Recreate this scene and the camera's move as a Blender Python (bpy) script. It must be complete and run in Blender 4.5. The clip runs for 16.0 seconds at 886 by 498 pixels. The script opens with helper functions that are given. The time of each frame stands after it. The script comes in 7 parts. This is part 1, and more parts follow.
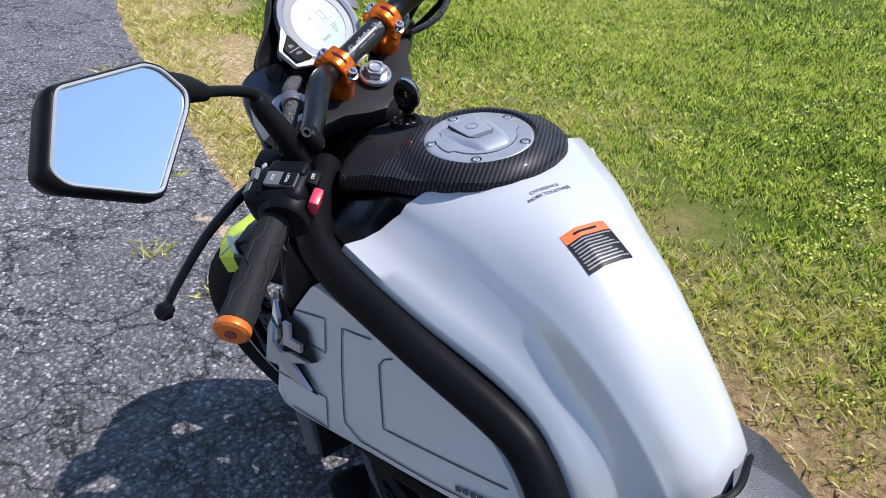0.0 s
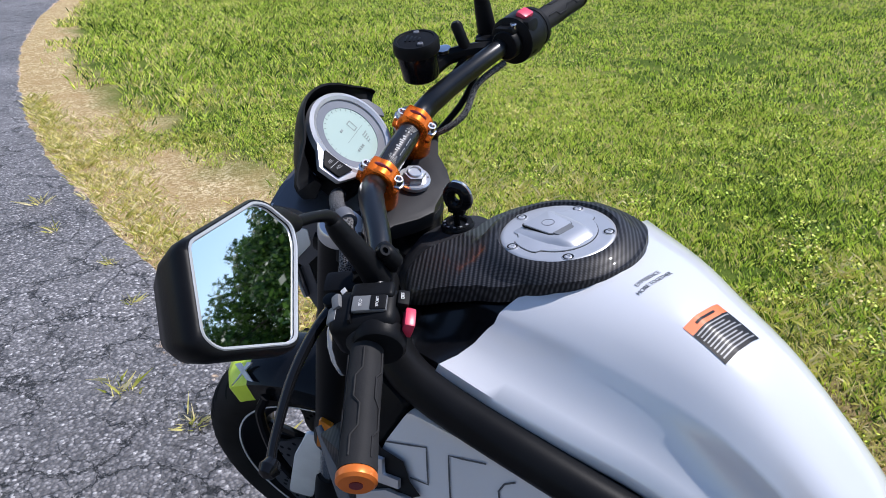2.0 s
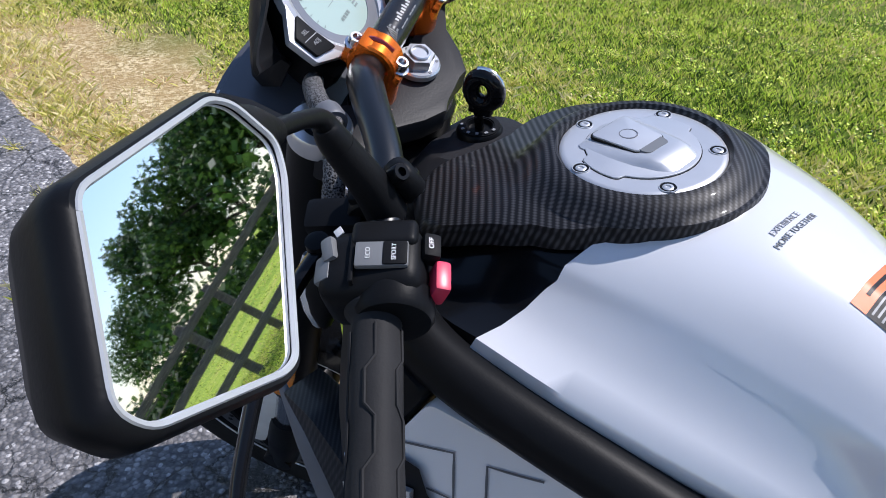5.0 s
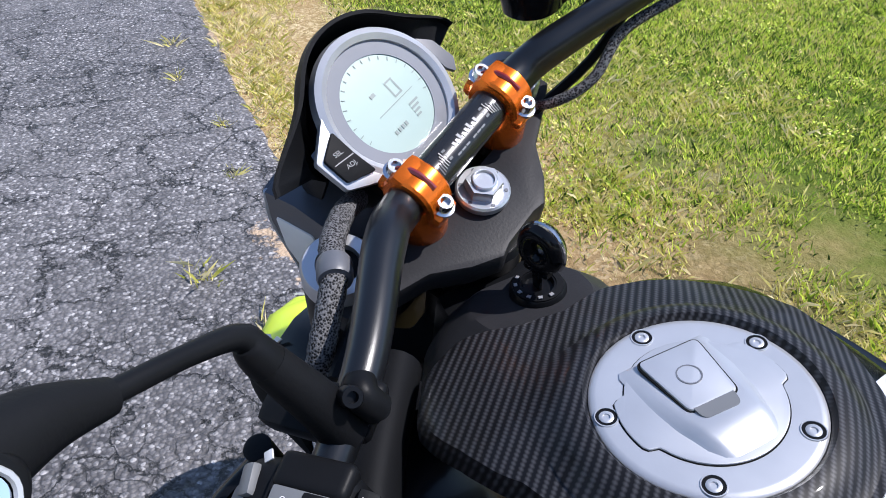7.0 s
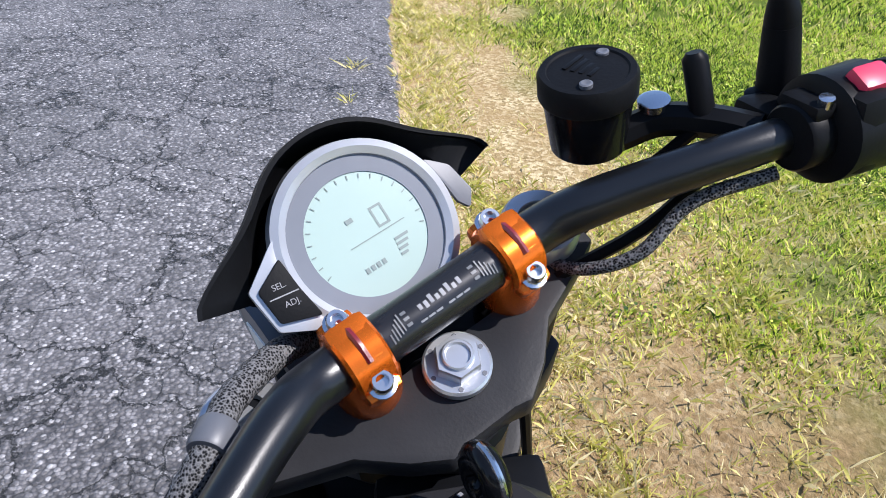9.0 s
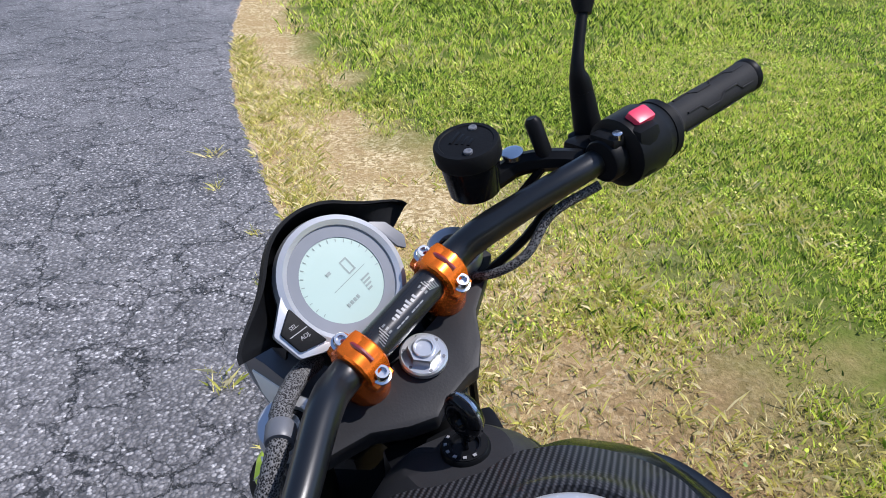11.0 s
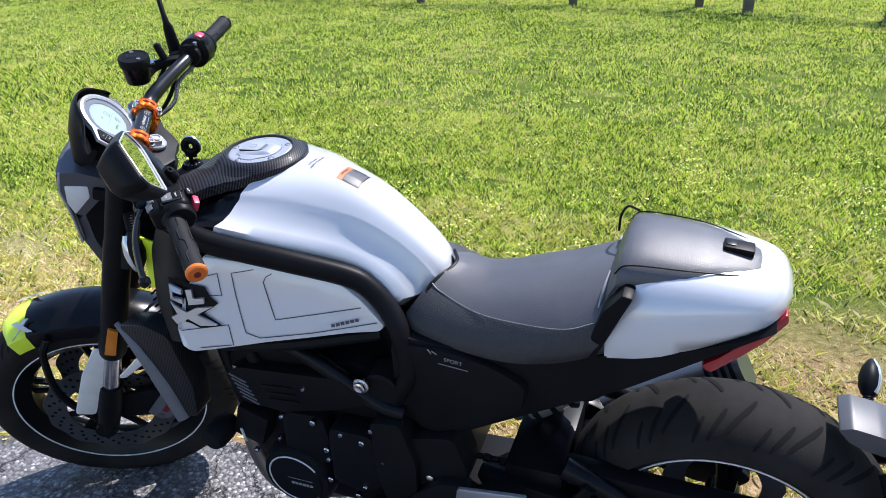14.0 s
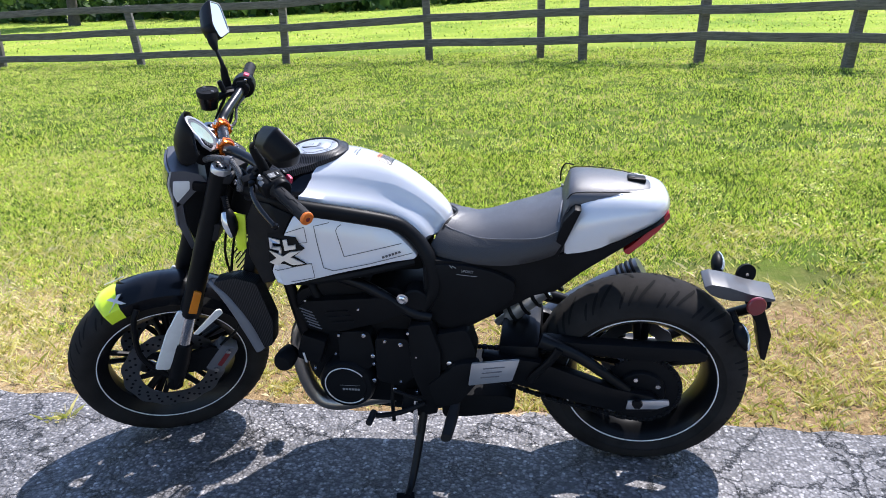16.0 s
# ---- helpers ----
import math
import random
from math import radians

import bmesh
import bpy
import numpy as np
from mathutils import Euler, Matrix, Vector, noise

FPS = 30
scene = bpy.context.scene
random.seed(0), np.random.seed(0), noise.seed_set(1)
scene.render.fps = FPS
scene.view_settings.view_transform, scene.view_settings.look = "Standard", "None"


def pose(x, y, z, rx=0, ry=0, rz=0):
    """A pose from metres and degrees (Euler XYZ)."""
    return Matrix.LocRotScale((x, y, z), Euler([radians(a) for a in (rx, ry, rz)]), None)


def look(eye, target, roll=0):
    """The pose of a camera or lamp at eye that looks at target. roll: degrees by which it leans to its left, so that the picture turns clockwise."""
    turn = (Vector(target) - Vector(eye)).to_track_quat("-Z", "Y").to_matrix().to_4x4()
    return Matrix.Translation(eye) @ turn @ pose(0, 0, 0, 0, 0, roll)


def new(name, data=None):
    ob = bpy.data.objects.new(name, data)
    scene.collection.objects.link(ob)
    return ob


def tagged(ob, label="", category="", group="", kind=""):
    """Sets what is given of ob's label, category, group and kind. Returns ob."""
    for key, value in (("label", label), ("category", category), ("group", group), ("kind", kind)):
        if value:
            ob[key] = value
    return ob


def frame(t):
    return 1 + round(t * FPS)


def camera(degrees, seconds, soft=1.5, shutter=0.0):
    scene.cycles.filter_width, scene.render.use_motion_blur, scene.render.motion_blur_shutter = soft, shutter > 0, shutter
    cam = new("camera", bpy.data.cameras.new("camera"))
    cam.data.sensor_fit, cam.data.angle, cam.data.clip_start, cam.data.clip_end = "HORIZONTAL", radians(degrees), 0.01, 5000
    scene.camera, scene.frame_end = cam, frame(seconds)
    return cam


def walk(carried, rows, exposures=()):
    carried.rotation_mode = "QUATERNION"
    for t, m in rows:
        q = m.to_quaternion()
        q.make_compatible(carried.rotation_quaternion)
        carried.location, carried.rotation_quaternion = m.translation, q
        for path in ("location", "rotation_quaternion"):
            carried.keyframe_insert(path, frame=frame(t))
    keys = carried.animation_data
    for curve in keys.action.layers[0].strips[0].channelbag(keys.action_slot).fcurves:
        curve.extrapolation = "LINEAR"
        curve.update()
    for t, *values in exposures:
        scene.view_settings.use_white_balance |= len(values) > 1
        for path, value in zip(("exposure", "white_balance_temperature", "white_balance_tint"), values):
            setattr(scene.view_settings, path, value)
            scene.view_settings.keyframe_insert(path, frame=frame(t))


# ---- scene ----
cam = camera(60.0, 16.0, soft=0.9)
PATH = [
    (0, (-0.283, -0.571, 1.332), (-1.725, 0.359, 0.303), 3.0),
    (0.5, (-0.153, -0.623, 1.382), (-1.653, 0.345, 0.48), -0.5),
    (1, (-0.142, -0.642, 1.396), (-1.67, 0.382, 0.611), -2.4),
    (1.5, (-0.278, -0.664, 1.364), (-1.754, 0.437, 0.584), -1.6),
    (2, (-0.423, -0.678, 1.332), (-1.837, 0.463, 0.497), -1.5),
    (2.5, (-0.526, -0.627, 1.332), (-1.933, 0.475, 0.433), -1.2),
    (3, (-0.644, -0.516, 1.344), (-2.059, 0.526, 0.39), -0.5),
    (3.5, (-0.704, -0.448, 1.252), (-2.043, 0.624, 0.222), 0.6),
    (4, (-0.673, -0.574, 1.252), (-1.854, 0.625, 0.171), 1.7),
    (4.2, (-0.672, -0.64, 1.247), (-1.793, 0.605, 0.155), 2.0),
    (6.3, (-0.621, -0.427, 1.268), (-2.041, 0.434, 0.152), 2.1),
    (6.5, (-0.648, -0.414, 1.276), (-2.092, 0.391, 0.149), 1.5),
    (7, (-0.725, -0.373, 1.304), (-2.195, 0.352, 0.158), 1.0),
    (7.5, (-0.822, -0.308, 1.311), (-2.309, 0.377, 0.163), 3.9),
    (8, (-0.818, -0.242, 1.297), (-2.377, 0.29, 0.164), 8.2),
    (8.2, (-0.827, -0.221, 1.295), (-2.438, 0.198, 0.185), 9.2),
    (10.3, (-0.797, -0.206, 1.377), (-2.451, 0.175, 0.32), 3.4),
    (10.5, (-0.755, -0.239, 1.386), (-2.4, 0.26, 0.365), 3.0),
    (11, (-0.656, -0.315, 1.403), (-2.283, 0.361, 0.458), -0.4),
    (11.5, (-0.52, -0.457, 1.43), (-2.075, 0.409, 0.518), -1.5),
    (12, (-0.37, -0.561, 1.418), (-1.841, 0.482, 0.553), -2.1),
    (12.5, (-0.218, -0.669, 1.401), (-1.58, 0.527, 0.557), -2.9),
    (13, (-0.184, -0.883, 1.406), (-1.307, 0.532, 0.548), -3.4),
    (13.5, (-0.152, -1.077, 1.408), (-1.009, 0.528, 0.579), -2.8),
    (14, (-0.081, -1.318, 1.416), (-0.751, 0.386, 0.612), -1.6),
    (14.5, (-0.089, -1.523, 1.433), (-0.644, 0.235, 0.657), -1.6),
    (15, (-0.186, -1.721, 1.441), (-0.635, 0.081, 0.7), -1.7),
    (15.5, (-0.227, -1.912, 1.468), (-0.6, -0.082, 0.754), -2.1),
    (16, (-0.216, -2.136, 1.452), (-0.547, -0.284, 0.772), -2.5),
]
EXPOSURES = [(0.0, 0.38), (2.5, 0.38), (4.2, 0.42), (6.4, 0.42), (7.5, 0.65), (8.2, 0.68), (10.4, 0.46), (11.2, 0.44), (12.5, 0.36), (13.3, 0.72), (14.5, 0.94), (16.0, 0.98)]
walk(cam, [(t, look(eye, target, roll)) for t, eye, target, roll in PATH], [(t, stops, 6080.0, 16.0) for t, stops in EXPOSURES])

# ---- light ----
SUN_AZ, SUN_EL = 62.0, 58.0          # degrees: azimuth from +x towards +y, elevation
world = bpy.data.worlds.new("sky")
scene.world = world
world.use_nodes = True
wn = world.node_tree.nodes
sky = wn.new("ShaderNodeTexSky")
sky.sky_type, sky.sun_disc = "NISHITA", False
sky.sun_elevation, sky.sun_rotation = radians(SUN_EL), radians(90 - SUN_AZ)
sky.air_density, sky.dust_density, sky.ozone_density = 1.15, 0.3, 2.0
wn["Background"].inputs["Strength"].default_value = 0.125
world.node_tree.links.new(sky.outputs["Color"], wn["Background"].inputs["Color"])
sun_data = bpy.data.lights.new("sun", "SUN")
sun_data.energy, sun_data.angle, sun_data.color = 4.3, radians(0.55), (1.0, 0.955, 0.88)
sun = new("sun", sun_data)
sd = Vector((math.cos(radians(SUN_EL)) * math.cos(radians(SUN_AZ)), math.cos(radians(SUN_EL)) * math.sin(radians(SUN_AZ)), math.sin(radians(SUN_EL))))
sun.matrix_world = look(sd * 30, (0, 0, 0))

# ---- mesh tools ----
from mathutils.bvhtree import BVHTree
V = Vector


def bm_from(verts, faces):
    bm = bmesh.new()
    vs = [bm.verts.new(v) for v in verts]
    for f in faces:
        try:
            bm.faces.new([vs[i] for i in f])
        except ValueError:
            pass
    bmesh.ops.recalc_face_normals(bm, faces=bm.faces[:])
    return bm


def join(*bms):
    """One bmesh out of several."""
    out = bms[0]
    for b in bms[1:]:
        me = bpy.data.meshes.new("tmp")
        b.to_mesh(me)
        b.free()
        out.from_mesh(me)
        bpy.data.meshes.remove(me)
    return out


def moved(bm, m):
    bm.transform(m)
    return bm


def bevelled(bm, width, segments=2, angle=30):
    edges = [e for e in bm.edges if len(e.link_faces) == 2 and e.calc_face_angle(0) > radians(angle)]
    if width > 0 and edges:
        bmesh.ops.bevel(bm, geom=edges, offset=width, segments=segments, profile=0.6, affect="EDGES", clamp_overlap=True)
    return bm


def box(c, size, bevel=0.0, rot=(0, 0, 0), segments=2):
    bm = bmesh.new()
    bmesh.ops.create_cube(bm, size=1.0)
    bm.transform(Matrix.Diagonal((*size, 1)))
    bevelled(bm, bevel, segments)
    bm.transform(pose(*c, *rot))
    return bm


def loft(rings, closed=True, caps=True):
    """A skin over rings of equal count."""
    n = len(rings[0])
    verts = [v for ring in rings for v in ring]
    faces = []
    for a in range(len(rings) - 1):
        for b in range(n if closed else n - 1):
            c = (b + 1) % n
            faces.append((a * n + b, a * n + c, (a + 1) * n + c, (a + 1) * n + b))
    if caps and closed:
        faces.append(tuple(range(n)))
        faces.append(tuple((len(rings) - 1) * n + i for i in reversed(range(n))))
    return bm_from(verts, faces)


def smooth_path(points, per=6):
    """Catmull-Rom through the points."""
    p = [V(q) for q in points]
    p = [p[0] * 2 - p[1]] + p + [p[-1] * 2 - p[-2]]
    out = []
    for i in range(1, len(p) - 2):
        for k in range(per):
            t = k / per
            a, b, c, d = p[i - 1], p[i], p[i + 1], p[i + 2]
            out.append(0.5 * ((2 * b) + (c - a) * t + (2 * a - 5 * b + 4 * c - d) * t * t + (3 * b - a - 3 * c + d) * t ** 3))
    out.append(p[-2])
    return out


def tube(points, radius, n=12, per=6, smooth=True, flat=1.0, ripple=None):
    """A swept pipe; radius is a number or one for each point given."""
    pts = smooth_path(points, per) if smooth else [V(p) for p in points]
    if isinstance(radius, (int, float)):
        rad = [radius] * len(pts)
    else:
        xs = np.linspace(0, 1, len(radius))
        rad = np.interp(np.linspace(0, 1, len(pts)), xs, radius)
    rings, side = [], None
    for i, p in enumerate(pts):
        d = (pts[min(i + 1, len(pts) - 1)] - pts[max(i - 1, 0)]).normalized()
        if side is None:
            side = d.orthogonal().normalized()
        side = (side - d * side.dot(d)).normalized()
        up = d.cross(side)
        r = rad[i] * (ripple(i) if ripple else 1)
        rings.append([p + (side * math.cos(a) + up * math.sin(a) * flat) * r for a in (2 * math.pi * k / n for k in range(n))])
    return loft(rings)


def aligned(origin, axis):
    """A frame whose z runs along axis."""
    return Matrix.Translation(origin) @ V(axis).to_track_quat("Z", "Y").to_matrix().to_4x4()


def lathe(profile, origin=(0, 0, 0), axis=(0, 0, 1), n=32, closed=False, caps=True):
    """Profile of (radius, height) turned round axis."""
    rings = [[V((r * math.cos(a), r * math.sin(a), h)) for a in (2 * math.pi * k / n for k in range(n))] for r, h in profile]
    if closed:
        rings.append(rings[0])
    bm = loft(rings, True, caps and not closed)
    if closed:
        bmesh.ops.remove_doubles(bm, verts=bm.verts[:], dist=1e-6)
    bm.transform(aligned(origin, axis))
    return bm


def rounded(poly, r, k=4):
    """A polygon with its corners rounded."""
    out, n = [], len(poly)
    for i in range(n):
        a, b, c = (V(poly[(i + j) % n]) for j in (-1, 0, 1))
        u, w = (a - b), (c - b)
        t = min(r, u.length * 0.45, w.length * 0.45)
        p, q = b + u.normalized() * t, b + w.normalized() * t
        for j in range(k + 1):
            s = j / k
            out.append(p * (1 - s) ** 2 + b * 2 * s * (1 - s) + q * s * s)
    return out


def plate(poly, y0, y1, bevel=0.004, r=0.0, bulge=None, segments=2):
    """A side profile of (x, z), from y0 to y1; bulge(x, z) is added to y."""
    pts = rounded([(a, b) for a, b in poly], r) if r else [V(p) for p in poly]
    n = len(pts)
    bm = bm_from([(p[0], y0, p[1]) for p in pts] + [(p[0], y1, p[1]) for p in pts],
                 [tuple(range(n)), tuple(reversed(range(n, 2 * n)))] + [(i, (i + 1) % n, n + (i + 1) % n, n + i) for i in range(n)])
    bevelled(bm, bevel, segments)
    if bulge:
        bmesh.ops.triangulate(bm, faces=[f for f in bm.faces if len(f.verts) > 4])
        big = [e for e in bm.edges if e.calc_length() > 0.05]
        for _ in range(2):
            big = [e for e in bm.edges if e.calc_length() > 0.05]
            if big:
                bmesh.ops.subdivide_edges(bm, edges=big, cuts=1)
                bmesh.ops.triangulate(bm, faces=[f for f in bm.faces if len(f.verts) > 4])
        for v in bm.verts:
            v.co.y += bulge(v.co.x, v.co.z)
    return bm


def part(name, bm, material, parent=None, label="", m=None, sharp=38):
    me = bpy.data.meshes.new(name)
    bm.to_mesh(me)
    bm.free()
    me.materials.append(material)
    me.shade_smooth()
    me.set_sharp_from_angle(angle=radians(sharp))
    ob = new(name, me)
    if parent:
        ob.parent = parent
    if m is not None:
        ob.matrix_basis = m
    return tagged(ob, label)


def thing(name, label, category, m=None, group="", kind=""):
    ob = new(name)
    ob.empty_display_size = 0.1
    if m is not None:
        ob.matrix_basis = m
    return tagged(ob, label, category, group, kind)

# ---- materials ----
def mat(name, colour=(0.5, 0.5, 0.5), rough=0.5, metal=0.0, coat=0.0, spec=0.5):
    m = bpy.data.materials.new(name)
    m.use_nodes = True
    b = m.node_tree.nodes["Principled BSDF"]
    b.inputs["Base Color"].default_value = (*colour, 1)
    b.inputs["Roughness"].default_value = rough
    b.inputs["Metallic"].default_value = metal
    b.inputs["Coat Weight"].default_value = coat
    b.inputs["Coat Roughness"].default_value = 0.05
    b.inputs["Specular IOR Level"].default_value = spec if max(colour) > 0.03 or rough < 0.2 else (0.09 if rough > 0.4 else 0.16)
    return m


class Nodes:
    """Shortcuts for a material's nodes."""

    def __init__(self, m):
        self.t = m.node_tree
        self.b = self.t.nodes["Principled BSDF"]

    def add(self, kind, feature="", operation="", use_clamp=False, data_type="", blend_type=""):
        n = self.t.nodes.new("ShaderNode" + kind)
        if feature:
            n.feature = feature
        if operation:
            n.operation, n.use_clamp = operation, use_clamp
        if data_type:
            n.data_type, n.blend_type = data_type, blend_type
        return n

    def link(self, a, b):
        self.t.links.new(a, b)

    def coords(self, which="Object", scale=(1, 1, 1), rot=(0, 0, 0)):
        mp = self.add("Mapping")
        mp.inputs["Scale"].default_value = scale
        mp.inputs["Rotation"].default_value = [radians(a) for a in rot]
        self.link(self.add("TexCoord").outputs[which], mp.inputs["Vector"])
        return mp.outputs["Vector"]

    def noise(self, vec, scale, detail=3, rough=0.5):
        n = self.add("TexNoise")
        n.inputs["Scale"].default_value, n.inputs["Detail"].default_value, n.inputs["Roughness"].default_value = scale, detail, rough
        self.link(vec, n.inputs["Vector"])
        return n.outputs["Fac"]

    def voronoi(self, vec, scale, feature="F1", out="Distance"):
        n = self.add("TexVoronoi", feature=feature)
        n.inputs["Scale"].default_value = scale
        self.link(vec, n.inputs["Vector"])
        return n.outputs[out]

    def ramp(self, fac, stops):
        n = self.add("ValToRGB")
        el = n.color_ramp.elements
        while len(el) < len(stops):
            el.new(0.5)
        for e, (pos, col) in zip(el, stops):
            e.position, e.color = pos, (*col, 1) if len(col) == 3 else col
        self.link(fac, n.inputs["Fac"])
        return n.outputs["Color"]

    def mix(self, fac, a, b, blend="MIX"):
        n = self.add("Mix", data_type="RGBA", blend_type=blend)
        for sock, val in ((n.inputs["Factor"], fac), (n.inputs[6], a), (n.inputs[7], b)):
            if isinstance(val, (int, float)):
                sock.default_value = val
            elif isinstance(val, tuple):
                sock.default_value = (*val, 1)
            else:
                self.link(val, sock)
        return n.outputs[2]

    def math(self, op, a, b=0.0, clamp=False):
        n = self.add("Math", operation=op, use_clamp=clamp)
        for sock, val in zip(n.inputs, (a, b)):
            if isinstance(val, (int, float)):
                sock.default_value = val
            else:
                self.link(val, sock)
        return n.outputs[0]

    def bump(self, height, strength=0.3, distance=0.002, normal=None):
        n = self.add("Bump")
        n.inputs["Strength"].default_value, n.inputs["Distance"].default_value = strength, distance
        self.link(height, n.inputs["Height"])
        if normal is not None:
            self.link(normal, n.inputs["Normal"])
        self.link(n.outputs["Normal"], self.b.inputs["Normal"])
        return n.outputs["Normal"]

    def set(self, name, value):
        if isinstance(value, (int, float)):
            self.b.inputs[name].default_value = value
        else:
            self.link(value, self.b.inputs[name])


def worn(name, colour, rough, metal=0.0, coat=0.0, grain=400, vary=0.12, bump=0.08, dust=0.0):
    """A painted, cast or moulded surface: fine grain, uneven gloss, a little dust."""
    m = mat(name, colour, rough, metal, coat)
    n = Nodes(m)
    vec = n.coords()
    big, fine = n.noise(vec, 9, 4, 0.6), n.noise(vec, grain, 2)
    lo = tuple(c * (1 - vary) for c in colour)
    hi = tuple(min(1, c * (1 + vary) + dust) for c in colour)
    n.set("Base Color", n.ramp(big, [(0.3, lo), (0.7, hi)]))
    n.set("Roughness", n.math("ADD", n.math("MULTIPLY", big, 0.25 * rough), rough * 0.87))
    if bump:
        n.bump(fine, bump, 0.0006)
    return m


white_paint = mat("pearl_white_paint", (0.78, 0.79, 0.80), 0.24, 0.0, 0.8)
n = Nodes(white_paint)
vec = n.coords()
n.set("Base Color", n.mix(n.math("MULTIPLY", n.noise(vec, 900, 2), 0.10), (0.60, 0.608, 0.628), (0.48, 0.494, 0.53)))
n.set("Roughness", n.math("ADD", n.math("MULTIPLY", n.noise(vec, 6, 3), 0.10), 0.26))
for key, val in (("Coat Roughness", 0.10), ("Coat IOR", 1.65), ("Coat Weight", 1.0), ("Metallic", 0.05)):
    white_paint.node_tree.nodes["Principled BSDF"].inputs[key].default_value = val

gloss_black = worn("gloss_black_plastic", (0.0045, 0.0048, 0.0058), 0.2, coat=0.12, bump=0.0)
satin_black = worn("satin_black_plastic", (0.0058, 0.0062, 0.0072), 0.42, bump=0.12, dust=0.0015)
matt_black = worn("matt_black_plastic", (0.0062, 0.0066, 0.0076), 0.55, bump=0.25, dust=0.0015)
black_metal = worn("black_powder_coat", (0.0044, 0.0048, 0.0058), 0.33, bump=0.06, dust=0.002)
bar_black = worn("glossy_black_bar_coat", (0.0055, 0.006, 0.007), 0.30, coat=0.08, bump=0.1, grain=900)
bar_black.node_tree.nodes["Principled BSDF"].inputs["Specular IOR Level"].default_value = 0.5
engine_black = worn("black_cast_alloy", (0.0065, 0.0070, 0.0082), 0.42, 0.0, bump=0.3, grain=250, dust=0.001)
holder_grey = worn("holder_plastic", (0.055, 0.057, 0.064), 0.42, bump=0.1)
clamp_black = worn("dark_cast_clamp", (0.022, 0.022, 0.024), 0.42, bump=0.2, grain=420, dust=0.006)
disc_steel = worn("dark_drilled_steel", (0.16, 0.16, 0.165), 0.34, 0.85, bump=0.08)
lamp_grey = worn("grey_headlight_shell", (0.07, 0.073, 0.085), 0.35, bump=0.06)
dark_grey = worn("dark_grey_plastic", (0.11, 0.115, 0.13), 0.45, bump=0.1)
pale_plastic = worn("pale_grey_plastic", (0.74, 0.75, 0.74), 0.4, bump=0.05)
silver_plastic = worn("silver_plastic", (0.42, 0.43, 0.44), 0.38, 0.3, bump=0.05)
alloy = worn("brushed_alloy", (0.52, 0.53, 0.55), 0.3, 0.75, bump=0.06, grain=600)
band_silver = worn("dark_bar_band", (0.035, 0.035, 0.037), 0.25, 0.6, bump=0.03)
satin_silver = worn("satin_silver_cap", (0.47, 0.48, 0.50), 0.36, 0.55, bump=0.04)
steel = worn("bright_steel", (0.62, 0.62, 0.63), 0.2, 1.0, bump=0.04)
exhaust_steel = worn("heat_tinted_steel", (0.30, 0.27, 0.24), 0.34, 0.9, bump=0.1)
orange_alloy = worn("orange_anodised_alloy", (0.86, 0.17, 0.012), 0.24, 0.75, bump=0.03, vary=0.06)
orange_cap = worn("orange_bar_end", (0.80, 0.20, 0.03), 0.35, 0.4, bump=0.03)
rubber = worn("grip_rubber", (0.020, 0.020, 0.021), 0.62, bump=0.3, dust=0.006)
tyre_rubber = worn("tyre_rubber", (0.017, 0.0155, 0.0145), 0.8, bump=0.35, grain=300, dust=0.006, vary=0.25)
groove_black = worn("groove_rubber", (0.010, 0.010, 0.010), 0.9, bump=0.0)
rim_black = worn("black_rim", (0.0042, 0.0045, 0.0052), 0.34, bump=0.0, coat=0.05)
line_white = worn("white_pinstripe", (0.72, 0.72, 0.72), 0.4, bump=0.0)
line_grey = worn("thin_grey_line", (0.07, 0.075, 0.085), 0.4, bump=0.0)
lcd_segment = worn("grey_lcd_segment", (0.15, 0.19, 0.18), 0.4, bump=0.0)
switch_grey = worn("grey_switch_plastic", (0.13, 0.135, 0.14), 0.45, bump=0.06)
print_black = worn("black_print", (0.012, 0.012, 0.013), 0.4, bump=0.0)
print_grey = worn("grey_print", (0.24, 0.24, 0.25), 0.4, bump=0.0)
print_silver = worn("silver_print", (0.6, 0.6, 0.6), 0.35, bump=0.0)
print_white = worn("white_print", (0.72, 0.72, 0.72), 0.45, bump=0.0)
label_orange = worn("orange_label", (0.85, 0.15, 0.03), 0.45, bump=0.0)
hi_vis = worn("fluorescent_yellow_paint", (0.66, 0.83, 0.02), 0.35, coat=0.3, bump=0.0)
red_switch = worn("red_switch_plastic", (0.58, 0.035, 0.085), 0.38, bump=0.0)
red_lens = mat("red_lens", (0.30, 0.008, 0.012), 0.14, 0.0, 0.6)
dark_red = worn("dark_red_reflector", (0.16, 0.012, 0.016), 0.3, coat=0.4, bump=0.2, grain=700)
amber_lens = worn("amber_reflector", (0.62, 0.20, 0.01), 0.25, coat=0.5, bump=0.3, grain=700)
clear_lens = mat("clear_lens", (0.62, 0.64, 0.66), 0.12, 0.6, 0.5)
lens_black = mat("headlight_glass", (0.05, 0.05, 0.055), 0.06, 0.0, 0.7)
bezel_silver = worn("silver_bezel", (0.46, 0.47, 0.49), 0.30, 0.45, bump=0.03)
lcd = worn("pale_green_display", (0.33, 0.43, 0.385), 0.25, coat=0.5, bump=0.0, vary=0.03)
lcd_ring = worn("grey_display_ring", (0.15, 0.16, 0.18), 0.25, coat=0.5, bump=0.0)
mirror_glass = mat("mirror_glass", (0.86, 0.88, 0.9), 0.02, 1.0)

